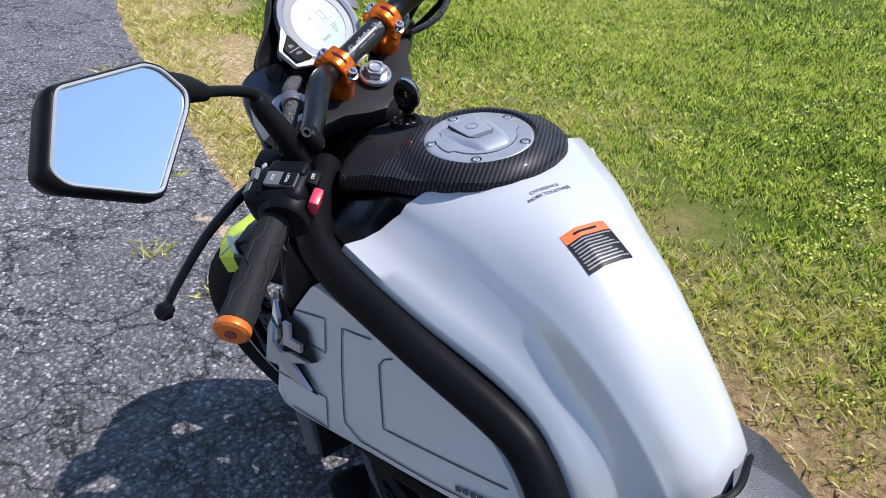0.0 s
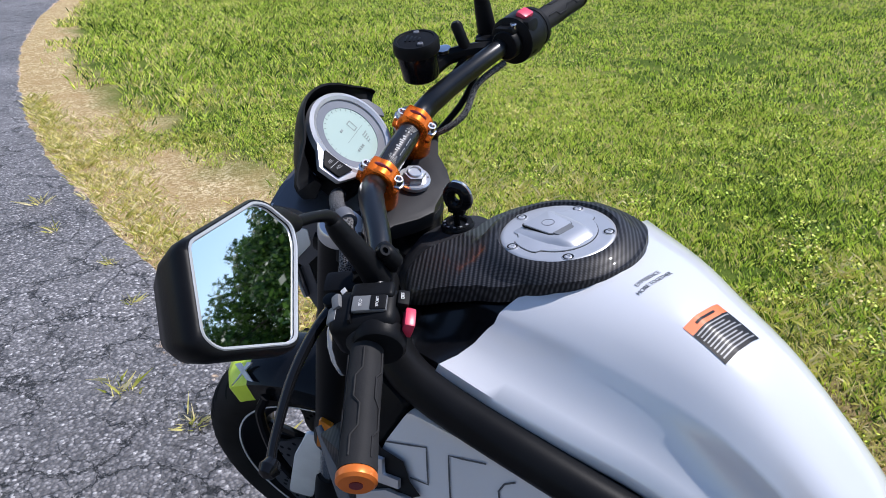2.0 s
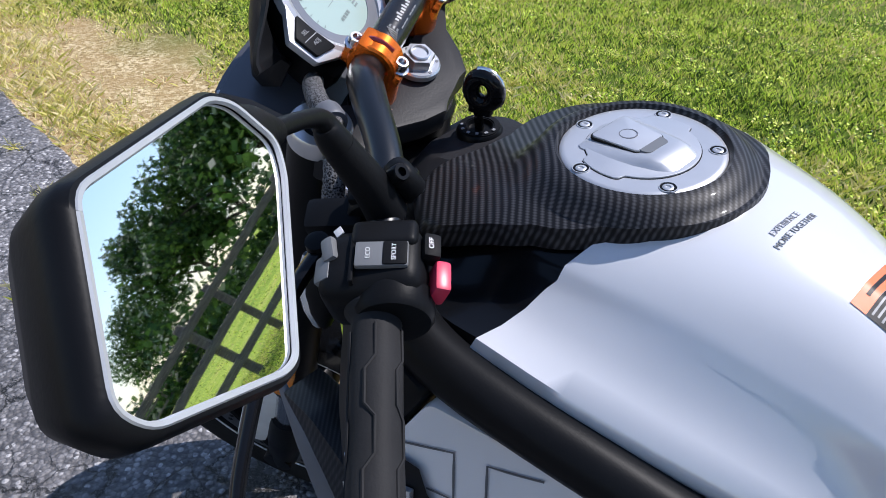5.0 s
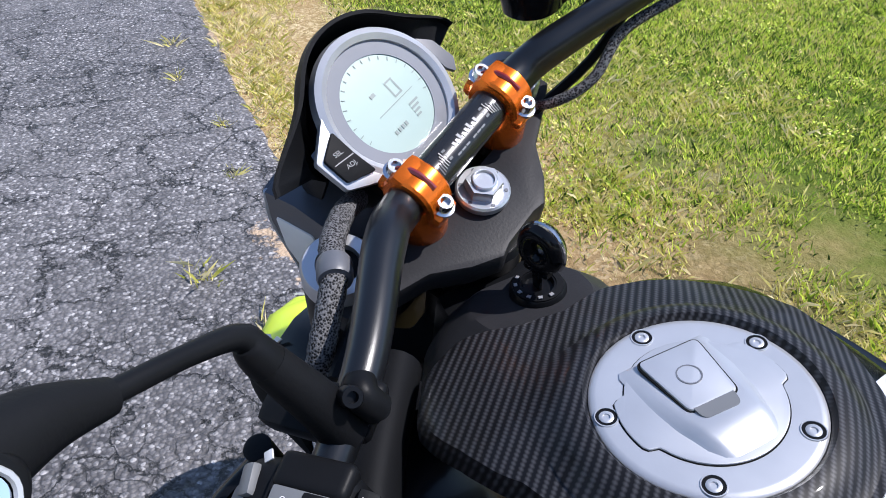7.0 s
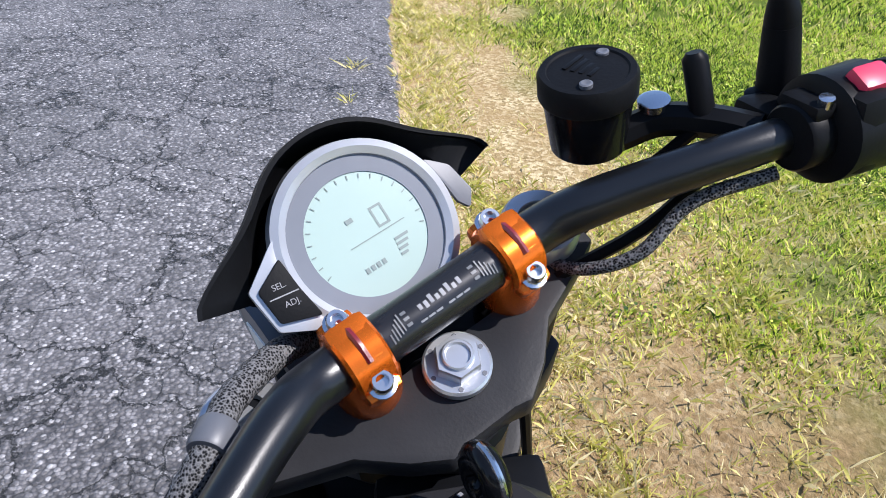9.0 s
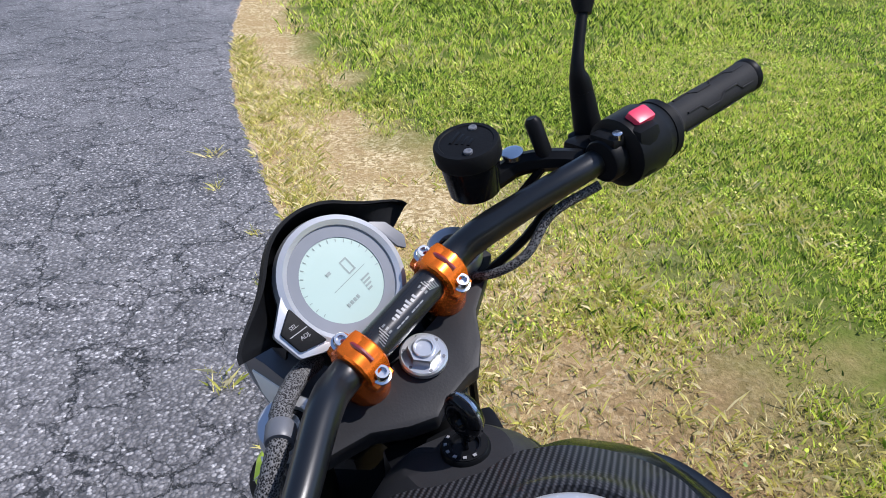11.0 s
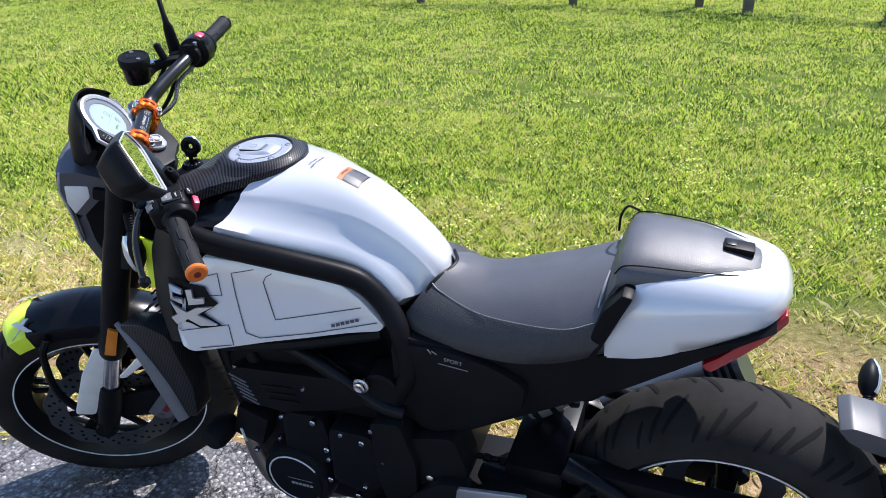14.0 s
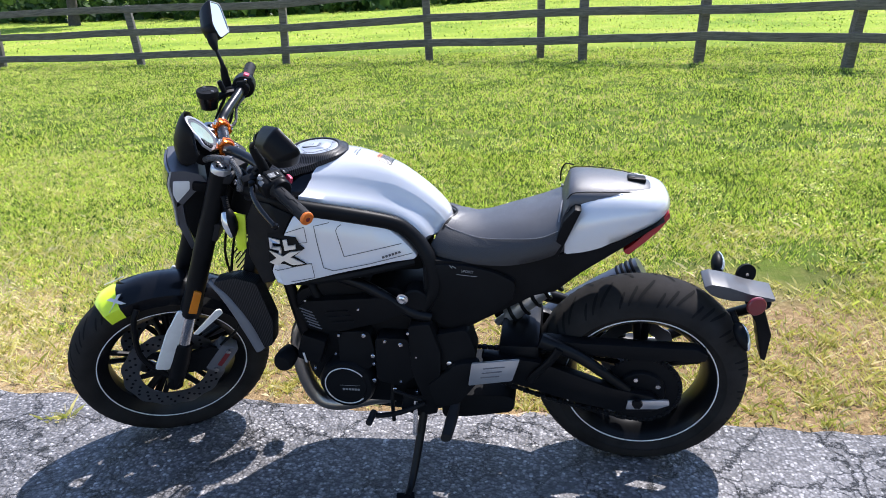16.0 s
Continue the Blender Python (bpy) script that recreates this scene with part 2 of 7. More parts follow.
seat_vinyl = mat("seat_vinyl", (0.028, 0.028, 0.031), 0.48)
n = Nodes(seat_vinyl)
vec = n.coords()
n.set("Base Color", n.ramp(n.noise(vec, 14, 4), [(0.3, (0.062, 0.062, 0.068)), (0.7, (0.080, 0.080, 0.086))]))
n.set("Roughness", n.math("ADD", n.math("MULTIPLY", n.noise(vec, 30, 3), 0.16), 0.32))
n.bump(n.voronoi(vec, 700), 0.35, 0.0008)

# dotted seat cover below the seam; the side's shade is in its darker colour
seat_side = mat("shaded_seat_side", (0.03, 0.03, 0.033), 0.6)
n = Nodes(seat_side)
vec = n.coords()
n.set("Base Color", n.ramp(n.voronoi(vec, 520), [(0.25, (0.046, 0.046, 0.050)), (0.65, (0.016, 0.016, 0.018))]))
n.bump(n.voronoi(vec, 520), 0.5, 0.001)


def carbon_weave(name, bright):
    m = mat(name, (0.02, 0.02, 0.022), 0.3, 0.0, 0.10)
    n = Nodes(m)
    sxyz = n.add("SeparateXYZ")
    n.link(n.coords("Object"), sxyz.inputs["Vector"])
    across = n.math("ADD", n.math("ADD", sxyz.outputs["X"], sxyz.outputs["Y"]), n.math("MULTIPLY", sxyz.outputs["Z"], -0.5))
    along_v = n.math("ADD", n.math("SUBTRACT", sxyz.outputs["Y"], sxyz.outputs["X"]), n.math("MULTIPLY", sxyz.outputs["Z"], 0.5))
    tow = n.math("FRACT", n.math("MULTIPLY", across, 0.7071 / 0.0048))
    ridge = n.math("SUBTRACT", 1.0, n.math("ABSOLUTE", n.math("SUBTRACT", n.math("MULTIPLY", tow, 2.0), 1.0)))
    hatch = n.math("SINE", n.math("ADD", n.math("MULTIPLY", along_v, 0.7071 * 6.2832 / 0.0026), n.math("MULTIPLY", tow, 5.0)))
    hatch = n.math("ADD", n.math("MULTIPLY", hatch, 0.22), 0.78)
    weave = n.math("MULTIPLY", ridge, hatch)
    n.set("Base Color", n.ramp(weave, [(0.22, (0.006, 0.006, 0.007)), (0.80, (bright, bright, bright * 1.08))]))
    n.set("Roughness", n.ramp(weave, [(0.0, (0.5, 0.5, 0.5)), (1.0, (0.40, 0.40, 0.40))]))
    n.bump(weave, 0.12, 0.0004)
    return m


carbon = carbon_weave("carbon_fibre", 0.055)
carbon_dark = carbon_weave("dark_carbon_fibre", 0.026)

sleeve = mat("braided_sleeve", (0.02, 0.02, 0.02), 0.5)
n = Nodes(sleeve)
vec = n.coords()
n.set("Base Color", n.ramp(n.voronoi(vec, 620), [(0.30, (0.006, 0.006, 0.007)), (0.7, (0.16, 0.16, 0.165))]))
n.bump(n.voronoi(vec, 620), 0.6, 0.001)


def edge_y(nd, x):
    """Where the asphalt ends, as a function of x, in nodes."""
    far = nd.math("POWER", nd.math("MAXIMUM", nd.math("SUBTRACT", -3.5, x), 0.0), 1.8)
    return nd.math("ADD", nd.math("MULTIPLY", far, 0.036), 0.17)


asphalt = mat("old_asphalt", (0.06, 0.06, 0.063), 0.85)
n = Nodes(asphalt)
vec = n.coords()
agg = n.voronoi(vec, 92)
aggc = n.voronoi(vec, 92, out="Color")
big = n.noise(vec, 1.3, 5, 0.6)
crack_src = n.add("TexVoronoi", feature="DISTANCE_TO_EDGE")
crack_src.inputs["Scale"].default_value = 3.7
wob = n.add("TexNoise")
wob.inputs["Scale"].default_value, wob.inputs["Detail"].default_value, wob.inputs["Roughness"].default_value = 4.0, 8.0, 0.68
n.link(vec, wob.inputs["Vector"])
n.link(n.mix(0.36, vec, wob.outputs["Color"], "ADD"), crack_src.inputs["Vector"])
crack = n.ramp(crack_src.outputs["Distance"], [(0.0, (1, 1, 1)), (0.021, (0, 0, 0))])
crack = n.math("MULTIPLY", crack, n.ramp(n.noise(vec, 2.1, 3), [(0.36, (0, 0, 0)), (0.48, (1, 1, 1))]))
fine_src = n.add("TexVoronoi", feature="DISTANCE_TO_EDGE")
fine_src.inputs["Scale"].default_value = 13.0
n.link(n.mix(0.12, vec, wob.outputs["Color"], "ADD"), fine_src.inputs["Vector"])
fine_crack = n.math("MULTIPLY", n.ramp(fine_src.outputs["Distance"], [(0.0, (1, 1, 1)), (0.035, (0, 0, 0))]), n.ramp(n.noise(vec, 5.0, 4, 0.6), [(0.47, (0, 0, 0)), (0.60, (0.6, 0.6, 0.6))]))
crack = n.math("MAXIMUM", crack, fine_crack)
sep = n.add("SeparateColor")
n.link(aggc, sep.inputs["Color"])
stone = n.ramp(sep.outputs["Red"], [(0.0, (0.055, 0.053, 0.053)), (0.45, (0.133, 0.128, 0.128)), (0.80, (0.215, 0.208, 0.206)), (0.93, (0.34, 0.33, 0.323)), (1.0, (0.50, 0.49, 0.475))])
stone = n.mix(n.ramp(agg, [(0.45, (0, 0, 0)), (0.75, (1, 1, 1))]), stone, (0.050, 0.048, 0.050))
pit = n.ramp(n.noise(vec, 55, 3, 0.6), [(0.36, (0.62, 0.62, 0.62)), (0.62, (1.22, 1.22, 1.22))])
stone = n.mix(1.0, stone, pit, "MULTIPLY")
tone = n.mix(n.ramp(big, [(0.35, (0, 0, 0)), (0.7, (1, 1, 1))]), stone, n.mix(0.35, stone, (0.225, 0.218, 0.216)))
spx = n.add("SeparateXYZ")
n.link(vec, spx.inputs["Vector"])
sx = n.math("MULTIPLY", n.math("ADD", spx.outputs["X"], 2.62), 2.6)
sy = n.math("MULTIPLY", n.math("ADD", spx.outputs["Y"], -0.03), 7.0)
blot = n.math("ADD", n.math("MULTIPLY", sx, sx), n.math("MULTIPLY", sy, sy))
blot = n.math("ADD", blot, n.math("MULTIPLY", n.noise(vec, 9, 5, 0.7), 2.2))
strip = n.math("ADD", n.math("MULTIPLY", n.math("SUBTRACT", edge_y(n, spx.outputs["X"]), spx.outputs["Y"]), 11.0), n.math("MULTIPLY", n.noise(vec, 6, 5, 0.7), 2.6))
sandy = n.ramp(n.math("MULTIPLY", n.math("MINIMUM", blot, strip), 0.5), [(0.52, (1, 1, 1)), (0.60, (0, 0, 0))])
tone = n.mix(1.0, tone, n.ramp(n.noise(vec, 0.75, 4, 0.6), [(0.34, (0.80, 0.79, 0.80)), (0.62, (1.25, 1.23, 1.24))]), "MULTIPLY")
tone = n.mix(n.math("MULTIPLY", sandy, 0.85), tone, n.mix(n.noise(vec, 120, 3), (0.36, 0.24, 0.14), (0.62, 0.46, 0.30)))
n.set("Base Color", n.mix(crack, tone, (0.010, 0.010, 0.010)))
n.set("Roughness", 0.60)
h = n.math("SUBTRACT", n.math("SUBTRACT", 0.6, agg), n.math("MULTIPLY", crack, 1.6))
n.bump(n.math("ADD", h, n.noise(vec, 55, 3, 0.6)), 0.85, 0.006)

ground_mat = mat("lawn_soil", (0.1, 0.12, 0.03), 0.95, spec=0.05)
n = Nodes(ground_mat)
vec = n.coords()
sp = n.add("SeparateXYZ")
n.link(vec, sp.inputs["Vector"])
off = n.math("SUBTRACT", sp.outputs["Y"], edge_y(n, sp.outputs["X"]))
kx = n.add("MapRange")
for key, val in (("From Min", -7.5), ("From Max", -3.0), ("To Min", 1.3), ("To Max", 0.6)):
    kx.inputs[key].default_value = val
n.link(sp.outputs["X"], kx.inputs["Value"])
off = n.math("MULTIPLY", off, kx.outputs["Result"])
ragged = n.math("ADD", off, n.math("MULTIPLY", n.math("SUBTRACT", n.noise(vec, 1.6, 5, 0.65), 0.5), 0.9))
dry = n.ramp(ragged, [(0.48, (1, 1, 1)), (0.95, (0, 0, 0))])
pebble = n.voronoi(vec, 70, out="Color")
sepp = n.add("SeparateColor")
n.link(pebble, sepp.inputs["Color"])
gravel = n.ramp(sepp.outputs["Green"], [(0.0, (0.26, 0.185, 0.085)), (0.5, (0.44, 0.335, 0.165)), (0.9, (0.66, 0.54, 0.33))])
# turf kept dark: the shade in gaps between blades is in this colour
turf = n.ramp(n.noise(vec, 2.2, 6, 0.7), [(0.3, (0.050, 0.085, 0.013)), (0.55, (0.11, 0.15, 0.024)), (0.75, (0.24, 0.215, 0.07))])
fy = n.add("MapRange")
for key, val in (("From Min", 11.5), ("From Max", 14.0)):
    fy.inputs[key].default_value = val
n.link(sp.outputs["Y"], fy.inputs["Value"])
field = n.ramp(n.noise(vec, 0.35, 5, 0.65), [(0.32, (0.14, 0.225, 0.03)), (0.55, (0.28, 0.355, 0.05)), (0.72, (0.37, 0.35, 0.10))])
turf = n.mix(fy.outputs["Result"], turf, field)
brown = n.ramp(n.noise(vec, 4.3, 5, 0.7), [(0.42, (0, 0, 0)), (0.62, (1, 1, 1))])
gravel = n.mix(n.math("MULTIPLY", brown, 0.72), gravel, (0.36, 0.245, 0.115))
bx = n.add("MapRange")
for key, val in (("From Min", -2.9), ("From Max", -1.8)):
    bx.inputs[key].default_value = val
n.link(sp.outputs["X"], bx.inputs["Value"])
earth = n.ramp(n.noise(vec, 34, 5, 0.7), [(0.30, (0.10, 0.062, 0.032)), (0.52, (0.25, 0.165, 0.085)), (0.70, (0.44, 0.32, 0.17))])
gravel = n.mix(n.math("MULTIPLY", bx.outputs["Result"], 0.85), gravel, earth)
n.set("Base Color", n.mix(dry, turf, gravel))
n.bump(n.noise(vec, 60, 4, 0.7), 0.8, 0.02)


def leaf_mat(name, stops):
    m = mat(name, (0.1, 0.2, 0.03), 0.5)
    nd = Nodes(m)
    g = nd.add("NewGeometry")
    v2 = nd.coords()
    f = nd.math("ADD", nd.math("MULTIPLY", nd.math("SUBTRACT", g.outputs["Random Per Island"], 0.5), 0.85), nd.math("ADD", nd.math("MULTIPLY", nd.noise(v2, 0.9, 4, 0.6), 0.5), 0.31))
    f = nd.math("ADD", f, nd.math("MULTIPLY", nd.math("SUBTRACT", nd.noise(v2, 0.55, 4, 0.6), 0.5), 0.85))
    f = nd.math("ADD", f, nd.math("MULTIPLY", nd.math("SUBTRACT", nd.noise(v2, 17.0, 2, 0.5), 0.5), 0.95))
    nd.set("Base Color", nd.ramp(f, stops))
    nd.b.inputs["Specular IOR Level"].default_value = 0.3
    nd.b.inputs["Transmission Weight"].default_value = 0.0
    tr = nd.add("BsdfTranslucent")
    nd.link(nd.ramp(f, stops), tr.inputs["Color"])
    mx = nd.add("MixShader")
    mx.inputs["Fac"].default_value = 0.34
    nd.link(nd.b.outputs["BSDF"], mx.inputs[1])
    nd.link(tr.outputs["BSDF"], mx.inputs[2])
    nd.link(mx.outputs["Shader"], nd.t.nodes["Material Output"].inputs["Surface"])
    return m


# darkest stop paints shade between tufts, the bright ones sunlit tips
grass_green = leaf_mat("lawn_blades", [(0.20, (0.035, 0.075, 0.012)), (0.40, (0.265, 0.410, 0.040)), (0.58, (0.71, 0.86, 0.10)), (0.80, (0.86, 0.85, 0.19)), (0.97, (0.76, 0.62, 0.30))])
grass_dry = leaf_mat("dry_blades", [(0.15, (0.33, 0.36, 0.06)), (0.4, (0.60, 0.56, 0.13)), (0.7, (0.76, 0.67, 0.26)), (0.92, (0.80, 0.69, 0.40))])
tree_leaf = leaf_mat("tree_leaves", [(0.2, (0.018, 0.05, 0.010)), (0.55, (0.04, 0.095, 0.018)), (0.85, (0.08, 0.15, 0.03))])
bark = worn("bark", (0.07, 0.055, 0.045), 0.9, bump=0.8, grain=30, vary=0.4)
old_wood = mat("weathered_grey_wood", (0.2, 0.18, 0.16), 0.85)
n = Nodes(old_wood)
vec = n.coords("Object", (1, 14, 14))
n.set("Base Color", n.ramp(n.noise(vec, 5, 5, 0.65), [(0.3, (0.055, 0.048, 0.042)), (0.7, (0.19, 0.17, 0.15))]))
n.bump(n.noise(vec, 12, 4, 0.7), 0.6, 0.004)

# ---- ground, road, fence, trees ----
def road_edge(x):
    return 0.17 + 0.036 * max(0.0, -3.5 - x) ** 1.8


def ragged(x):
    return 0.022 * noise.noise(V((x * 5.0, 3.1, 0))) + 0.014 * noise.noise(V((x * 19.0, 7.7, 0))) + 0.05 * noise.noise(V((x * 1.1, 1.7, 0)))


# the lawn: one sheet to the horizon
xs = [-600, -120, -40, -20] + [-12 + 0.5 * i for i in range(41)] + [14, 20, 40, 120, 600]
ys = [-600, -120, -40, -16, -8, -6] + [-5 + 0.5 * i for i in range(39)] + [20, 30, 60, 140, 600]
gv, gf = [], []
for y in ys:
    for x in xs:
        rise = 0.010 * noise.noise(V((x * 0.7, y * 0.7, 0))) if y > road_edge(x) + 0.4 and abs(x) < 30 and y < 30 else 0.0
        gv.append((x, y, rise - 0.012))
for j in range(len(ys) - 1):
    for i in range(len(xs) - 1):
        a = j * len(xs) + i
        gf.append((a, a + 1, a + 1 + len(xs), a + len(xs)))
ground = tagged(part("ground", bm_from(gv, gf), ground_mat), "mown green lawn with bare sandy soil along its edge", "ground", kind="structure")

# the drive: a sheet with a broken edge and a rim that drops to the soil
rx = [10 - 0.04 * i for i in range(500)] + [-10 - 0.6 * i for i in range(1, 40)]
rv, rf = [], []
for x in rx:
    e = road_edge(x) + ragged(x)
    rv += [(x, e + 0.012, -0.02), (x, e, -0.003), (x, e - 0.03, 0.0), (x, e - 1.2, 0.0), (x, e - 6.0, 0.0), (x, e - 6.03, -0.02)]
for i in range(len(rx) - 1):
    for k in range(5):
        a = i * 6 + k
        rf.append((a, a + 1, a + 7, a + 6))
road = tagged(part("road", bm_from(rv, rf), asphalt), "cracked dark grey asphalt driveway with a broken edge", "driveway", kind="structure")


def blades(name, spots, height, width, material, label, lean=1.1, seed=1):
    """Single blades of two triangles each, at spots of (x, y)."""
    g = np.random.default_rng(seed)
    n = len(spots)
    ang, tilt = g.uniform(0, 2 * np.pi, n), g.uniform(0, 2 * np.pi, n)
    h = height * g.uniform(0.45, 1.25, n)
    px, py = spots[:, 0] / height, spots[:, 1] / height
    h = h * np.clip(0.95 + 0.55 * np.sin(px * 1.7 + 2.3 * np.sin(py * 1.1)) * np.sin(py * 1.9 + 2.1 * np.sin(px * 0.9)), 0.35, 1.6)
    w = width * g.uniform(0.6, 1.3, n)
    lx, ly = lean * h * np.cos(tilt) * g.uniform(0.2, 1.4, n), lean * h * np.sin(tilt) * g.uniform(0.2, 1.4, n)
    cx, cy = spots[:, 0], spots[:, 1]
    z0 = np.full(n, -0.014)
    co = np.empty((n, 4, 3))
    co[:, 0] = np.stack([cx - w * np.cos(ang), cy - w * np.sin(ang), z0], 1)
    co[:, 1] = np.stack([cx + w * np.cos(ang), cy + w * np.sin(ang), z0], 1)
    co[:, 2] = np.stack([cx + 0.75 * w * np.cos(ang) + 0.4 * lx, cy + 0.75 * w * np.sin(ang) + 0.4 * ly, z0 + h * 0.62], 1)
    co[:, 3] = np.stack([cx + lx, cy + ly, z0 + h], 1)
    me = bpy.data.meshes.new(name)
    me.vertices.add(4 * n)
    me.vertices.foreach_set("co", co.ravel())
    base = np.arange(n)[:, None] * 4
    idx = np.concatenate([base + [0, 1, 2], base + [0, 2, 3]], 1).ravel()
    me.loops.add(6 * n)
    me.loops.foreach_set("vertex_index", idx.astype(np.int32))
    me.polygons.add(2 * n)
    me.polygons.foreach_set("loop_start", np.arange(0, 6 * n, 3, dtype=np.int32))
    me.update(calc_edges=True)
    me.materials.append(material)
    return tagged(new(name, me), label, "grass", kind="stuff")


def scatter(count, x0, x1, y0, y1, keep, seed, tuft=0.0, each=9):
    """Spots in tufts of about each blades, thinned by keep(distance from the drive, patchiness)."""
    g = np.random.default_rng(seed)
    c = np.stack([g.uniform(x0, x1, count // each), g.uniform(y0, y1, count // each)], 1)
    p = c[g.integers(0, len(c), count)] + g.normal(0, tuft, (count, 2)) if tuft else np.stack([g.uniform(x0, x1, count), g.uniform(y0, y1, count)], 1)
    off = p[:, 1] - (0.17 + 0.036 * np.maximum(0, -3.5 - p[:, 0]) ** 1.8)
    off = off * np.interp(p[:, 0], [-7.5, -3.0], [1.3, 0.6])
    patch = np.sin(p[:, 0] * 2.3 + 1.3 * np.sin(p[:, 1] * 1.9)) * np.sin(p[:, 1] * 2.7 + 0.8 * np.sin(p[:, 0] * 3.1)) + 0.5 * np.sin(p[:, 0] * 7.1 + p[:, 1] * 5.3) * np.sin(p[:, 1] * 8.3 - p[:, 0] * 2.2)
    if keep is verge:
        off = np.where((p[:, 0] > -1.6) & (off > 0.15), off * 0.82, off)
        patch = patch + np.interp(p[:, 0], [-2.2, -1.2], [0.0, 0.75])
    return p[g.uniform(0, 1, count) < keep(off, patch)]


def lawn(off, patch):
    return np.clip((off - 0.50 + 0.32 * patch) / 0.50, 0, 1)


def verge(off, patch):
    near_edge = np.exp(-((off - 0.11) / 0.10) ** 2) * 1.0
    return np.clip(near_edge + 0.46 * np.clip(0.32 + 1.25 * patch, 0, 1.5) * (off > 0.02) * np.clip((1.7 - off) / 0.7, 0, 1), 0, 1) * (off > 0.005)


blades("lawn_grass", scatter(430000, -5.5, 2.6, 0.3, 4.2, lawn, 3, 0.024, 26), 0.027, 0.0029, grass_green, "short bright green mown lawn grass", lean=0.75, seed=4)
blades("far_lawn_grass", scatter(430000, -13, 7.5, 4.0, 12.5, lawn, 5, 0.045, 24), 0.031, 0.0058, grass_green, "short bright green mown lawn grass", lean=0.7, seed=6)
blades("drive_side_lawn_grass", scatter(90000, -14, -5.3, 0.3, 5.0, lawn, 9, 0.028, 18), 0.055, 0.0048, grass_green, "short green lawn grass beside the drive", lean=0.75, seed=8)
blades("far_drive_side_grass", scatter(60000, -34, -12.9, 1.5, 14.0, lawn, 15, 0.06, 14), 0.05, 0.011, grass_green, "short green lawn grass along the far drive", lean=0.75, seed=16)
blades("field_grass", scatter(70000, -40, 25, 12.5, 48, lawn, 11, 0.20, 8), 0.040, 0.016, grass_green, "bright grass of the field beyond the fence", seed=12)
blades("verge_grass", scatter(210000, -7.0, 3.2, 0.1, 2.3, verge, 7, 0.016, 11), 0.032, 0.0024, grass_dry, "sparse yellowed grass on the sandy verge", lean=1.2, seed=10)


def clover(name, spots, size, seed):
    """Low round leaves in the turf, each of four triangles."""
    g = np.random.default_rng(seed)
    n = len(spots)
    z = g.uniform(0.006, 0.034, n)
    s = size * g.uniform(0.6, 1.4, n)
    tx, ty = g.normal(0, 0.35, n), g.normal(0, 0.35, n)
    co = np.empty((n, 6, 3))
    for k in range(6):
        a = 2 * np.pi * k / 6 + g.uniform(0, 0.5, n)
        dx, dy = s * np.cos(a), s * np.sin(a)
        co[:, k] = np.stack([spots[:, 0] + dx, spots[:, 1] + dy, z + tx * dx + ty * dy], 1)
    me = bpy.data.meshes.new(name)
    me.vertices.add(6 * n)
    me.vertices.foreach_set("co", co.ravel())
    base = np.arange(n)[:, None] * 6
    idx = np.concatenate([base + [0, 1, 2], base + [0, 2, 3], base + [0, 3, 4], base + [0, 4, 5]], 1).ravel()
    me.loops.add(12 * n)
    me.loops.foreach_set("vertex_index", idx.astype(np.int32))
    me.polygons.add(4 * n)
    me.polygons.foreach_set("loop_start", np.arange(0, 12 * n, 3, dtype=np.int32))
    me.update(calc_edges=True)
    me.materials.append(grass_green)
    return tagged(new(name, me), "low clover leaves scattered through the lawn", "clover", kind="stuff")


clover("clover", scatter(24000, -6, 3, 0.6, 5.0, lawn, 13, 0.05, 40), 0.0048, 14)


def weed(x, y, size, seed):
    g = np.random.default_rng(seed)
    k = 46
    p = np.stack([g.normal(x, size * 0.35, k), g.normal(y, size * 0.25, k)], 1)
    ob = blades("weed_tuft", p, size * 0.7, 0.0022, grass_dry, "small yellow-green weed growing from a crack in the asphalt", lean=1.3, seed=seed)
    ob["category"], ob["group"], ob["kind"] = "weed", "weeds in the drive", "object"
    return ob


for k, (x, y, s) in enumerate([(-2.55, -0.21, 0.07), (-3.11, -0.01, 0.05), (-4.03, -0.04, 0.05), (-2.25, -0.13, 0.05), (-2.02, 0.0, 0.06), (-1.75, 0.06, 0.05), (-4.46, 0.02, 0.05), (-3.5, 0.05, 0.04)]):
    weed(x, y, s, 20 + k)


# ---- fence ----
def fence_post(name, x, y, h, r, lean, label):
    b = box((0, 0, h / 2 - 0.06), (2 * r, 2 * r, h), 0.02, segments=2)
    for v in b.verts:
        v.co.x += 0.008 * noise.noise(v.co * 9 + V((x, y, 0)))
        v.co.y += 0.008 * noise.noise(v.co * 9 + V((y, x, 4)))
    ob = part(name, b, old_wood, m=pose(x, y, 0, 0, lean, 12))
    return tagged(ob, label, "fence post", "posts of the field fence")


posts = [(-18.0, 12.4, 1.12, 1, 0.0), (-14.8, 12.3, 1.15, 2, 0.0), (-11.64, 12.09, 1.13, 1, 0.0), (-8.45, 11.83, 1.16, -5, 0.0), (-5.35, 11.37, 1.18, 2, 0.05), (-2.74, 11.46, 1.34, -1, 0.15), (-0.10, 10.82, 1.42, 1, 0.16), (1.63, 10.25, 1.42, 4, 0.19), (3.44, 9.28, 1.46, 7, 0.25), (5.6, 8.2, 1.40, 2, 0.2), (8.2, 7.0, 1.3, 0, 0.15), (10.8, 5.9, 1.2, 2, 0.1), (13.4, 4.8, 1.2, -2, 0.05), (16.4, 3.6, 1.2, 0, 0.05)]
for x, y, h, ln, up in posts:
    fence_post("fence_post", x, y, h, 0.065, ln, "weathered grey square wooden fence post in the lawn")
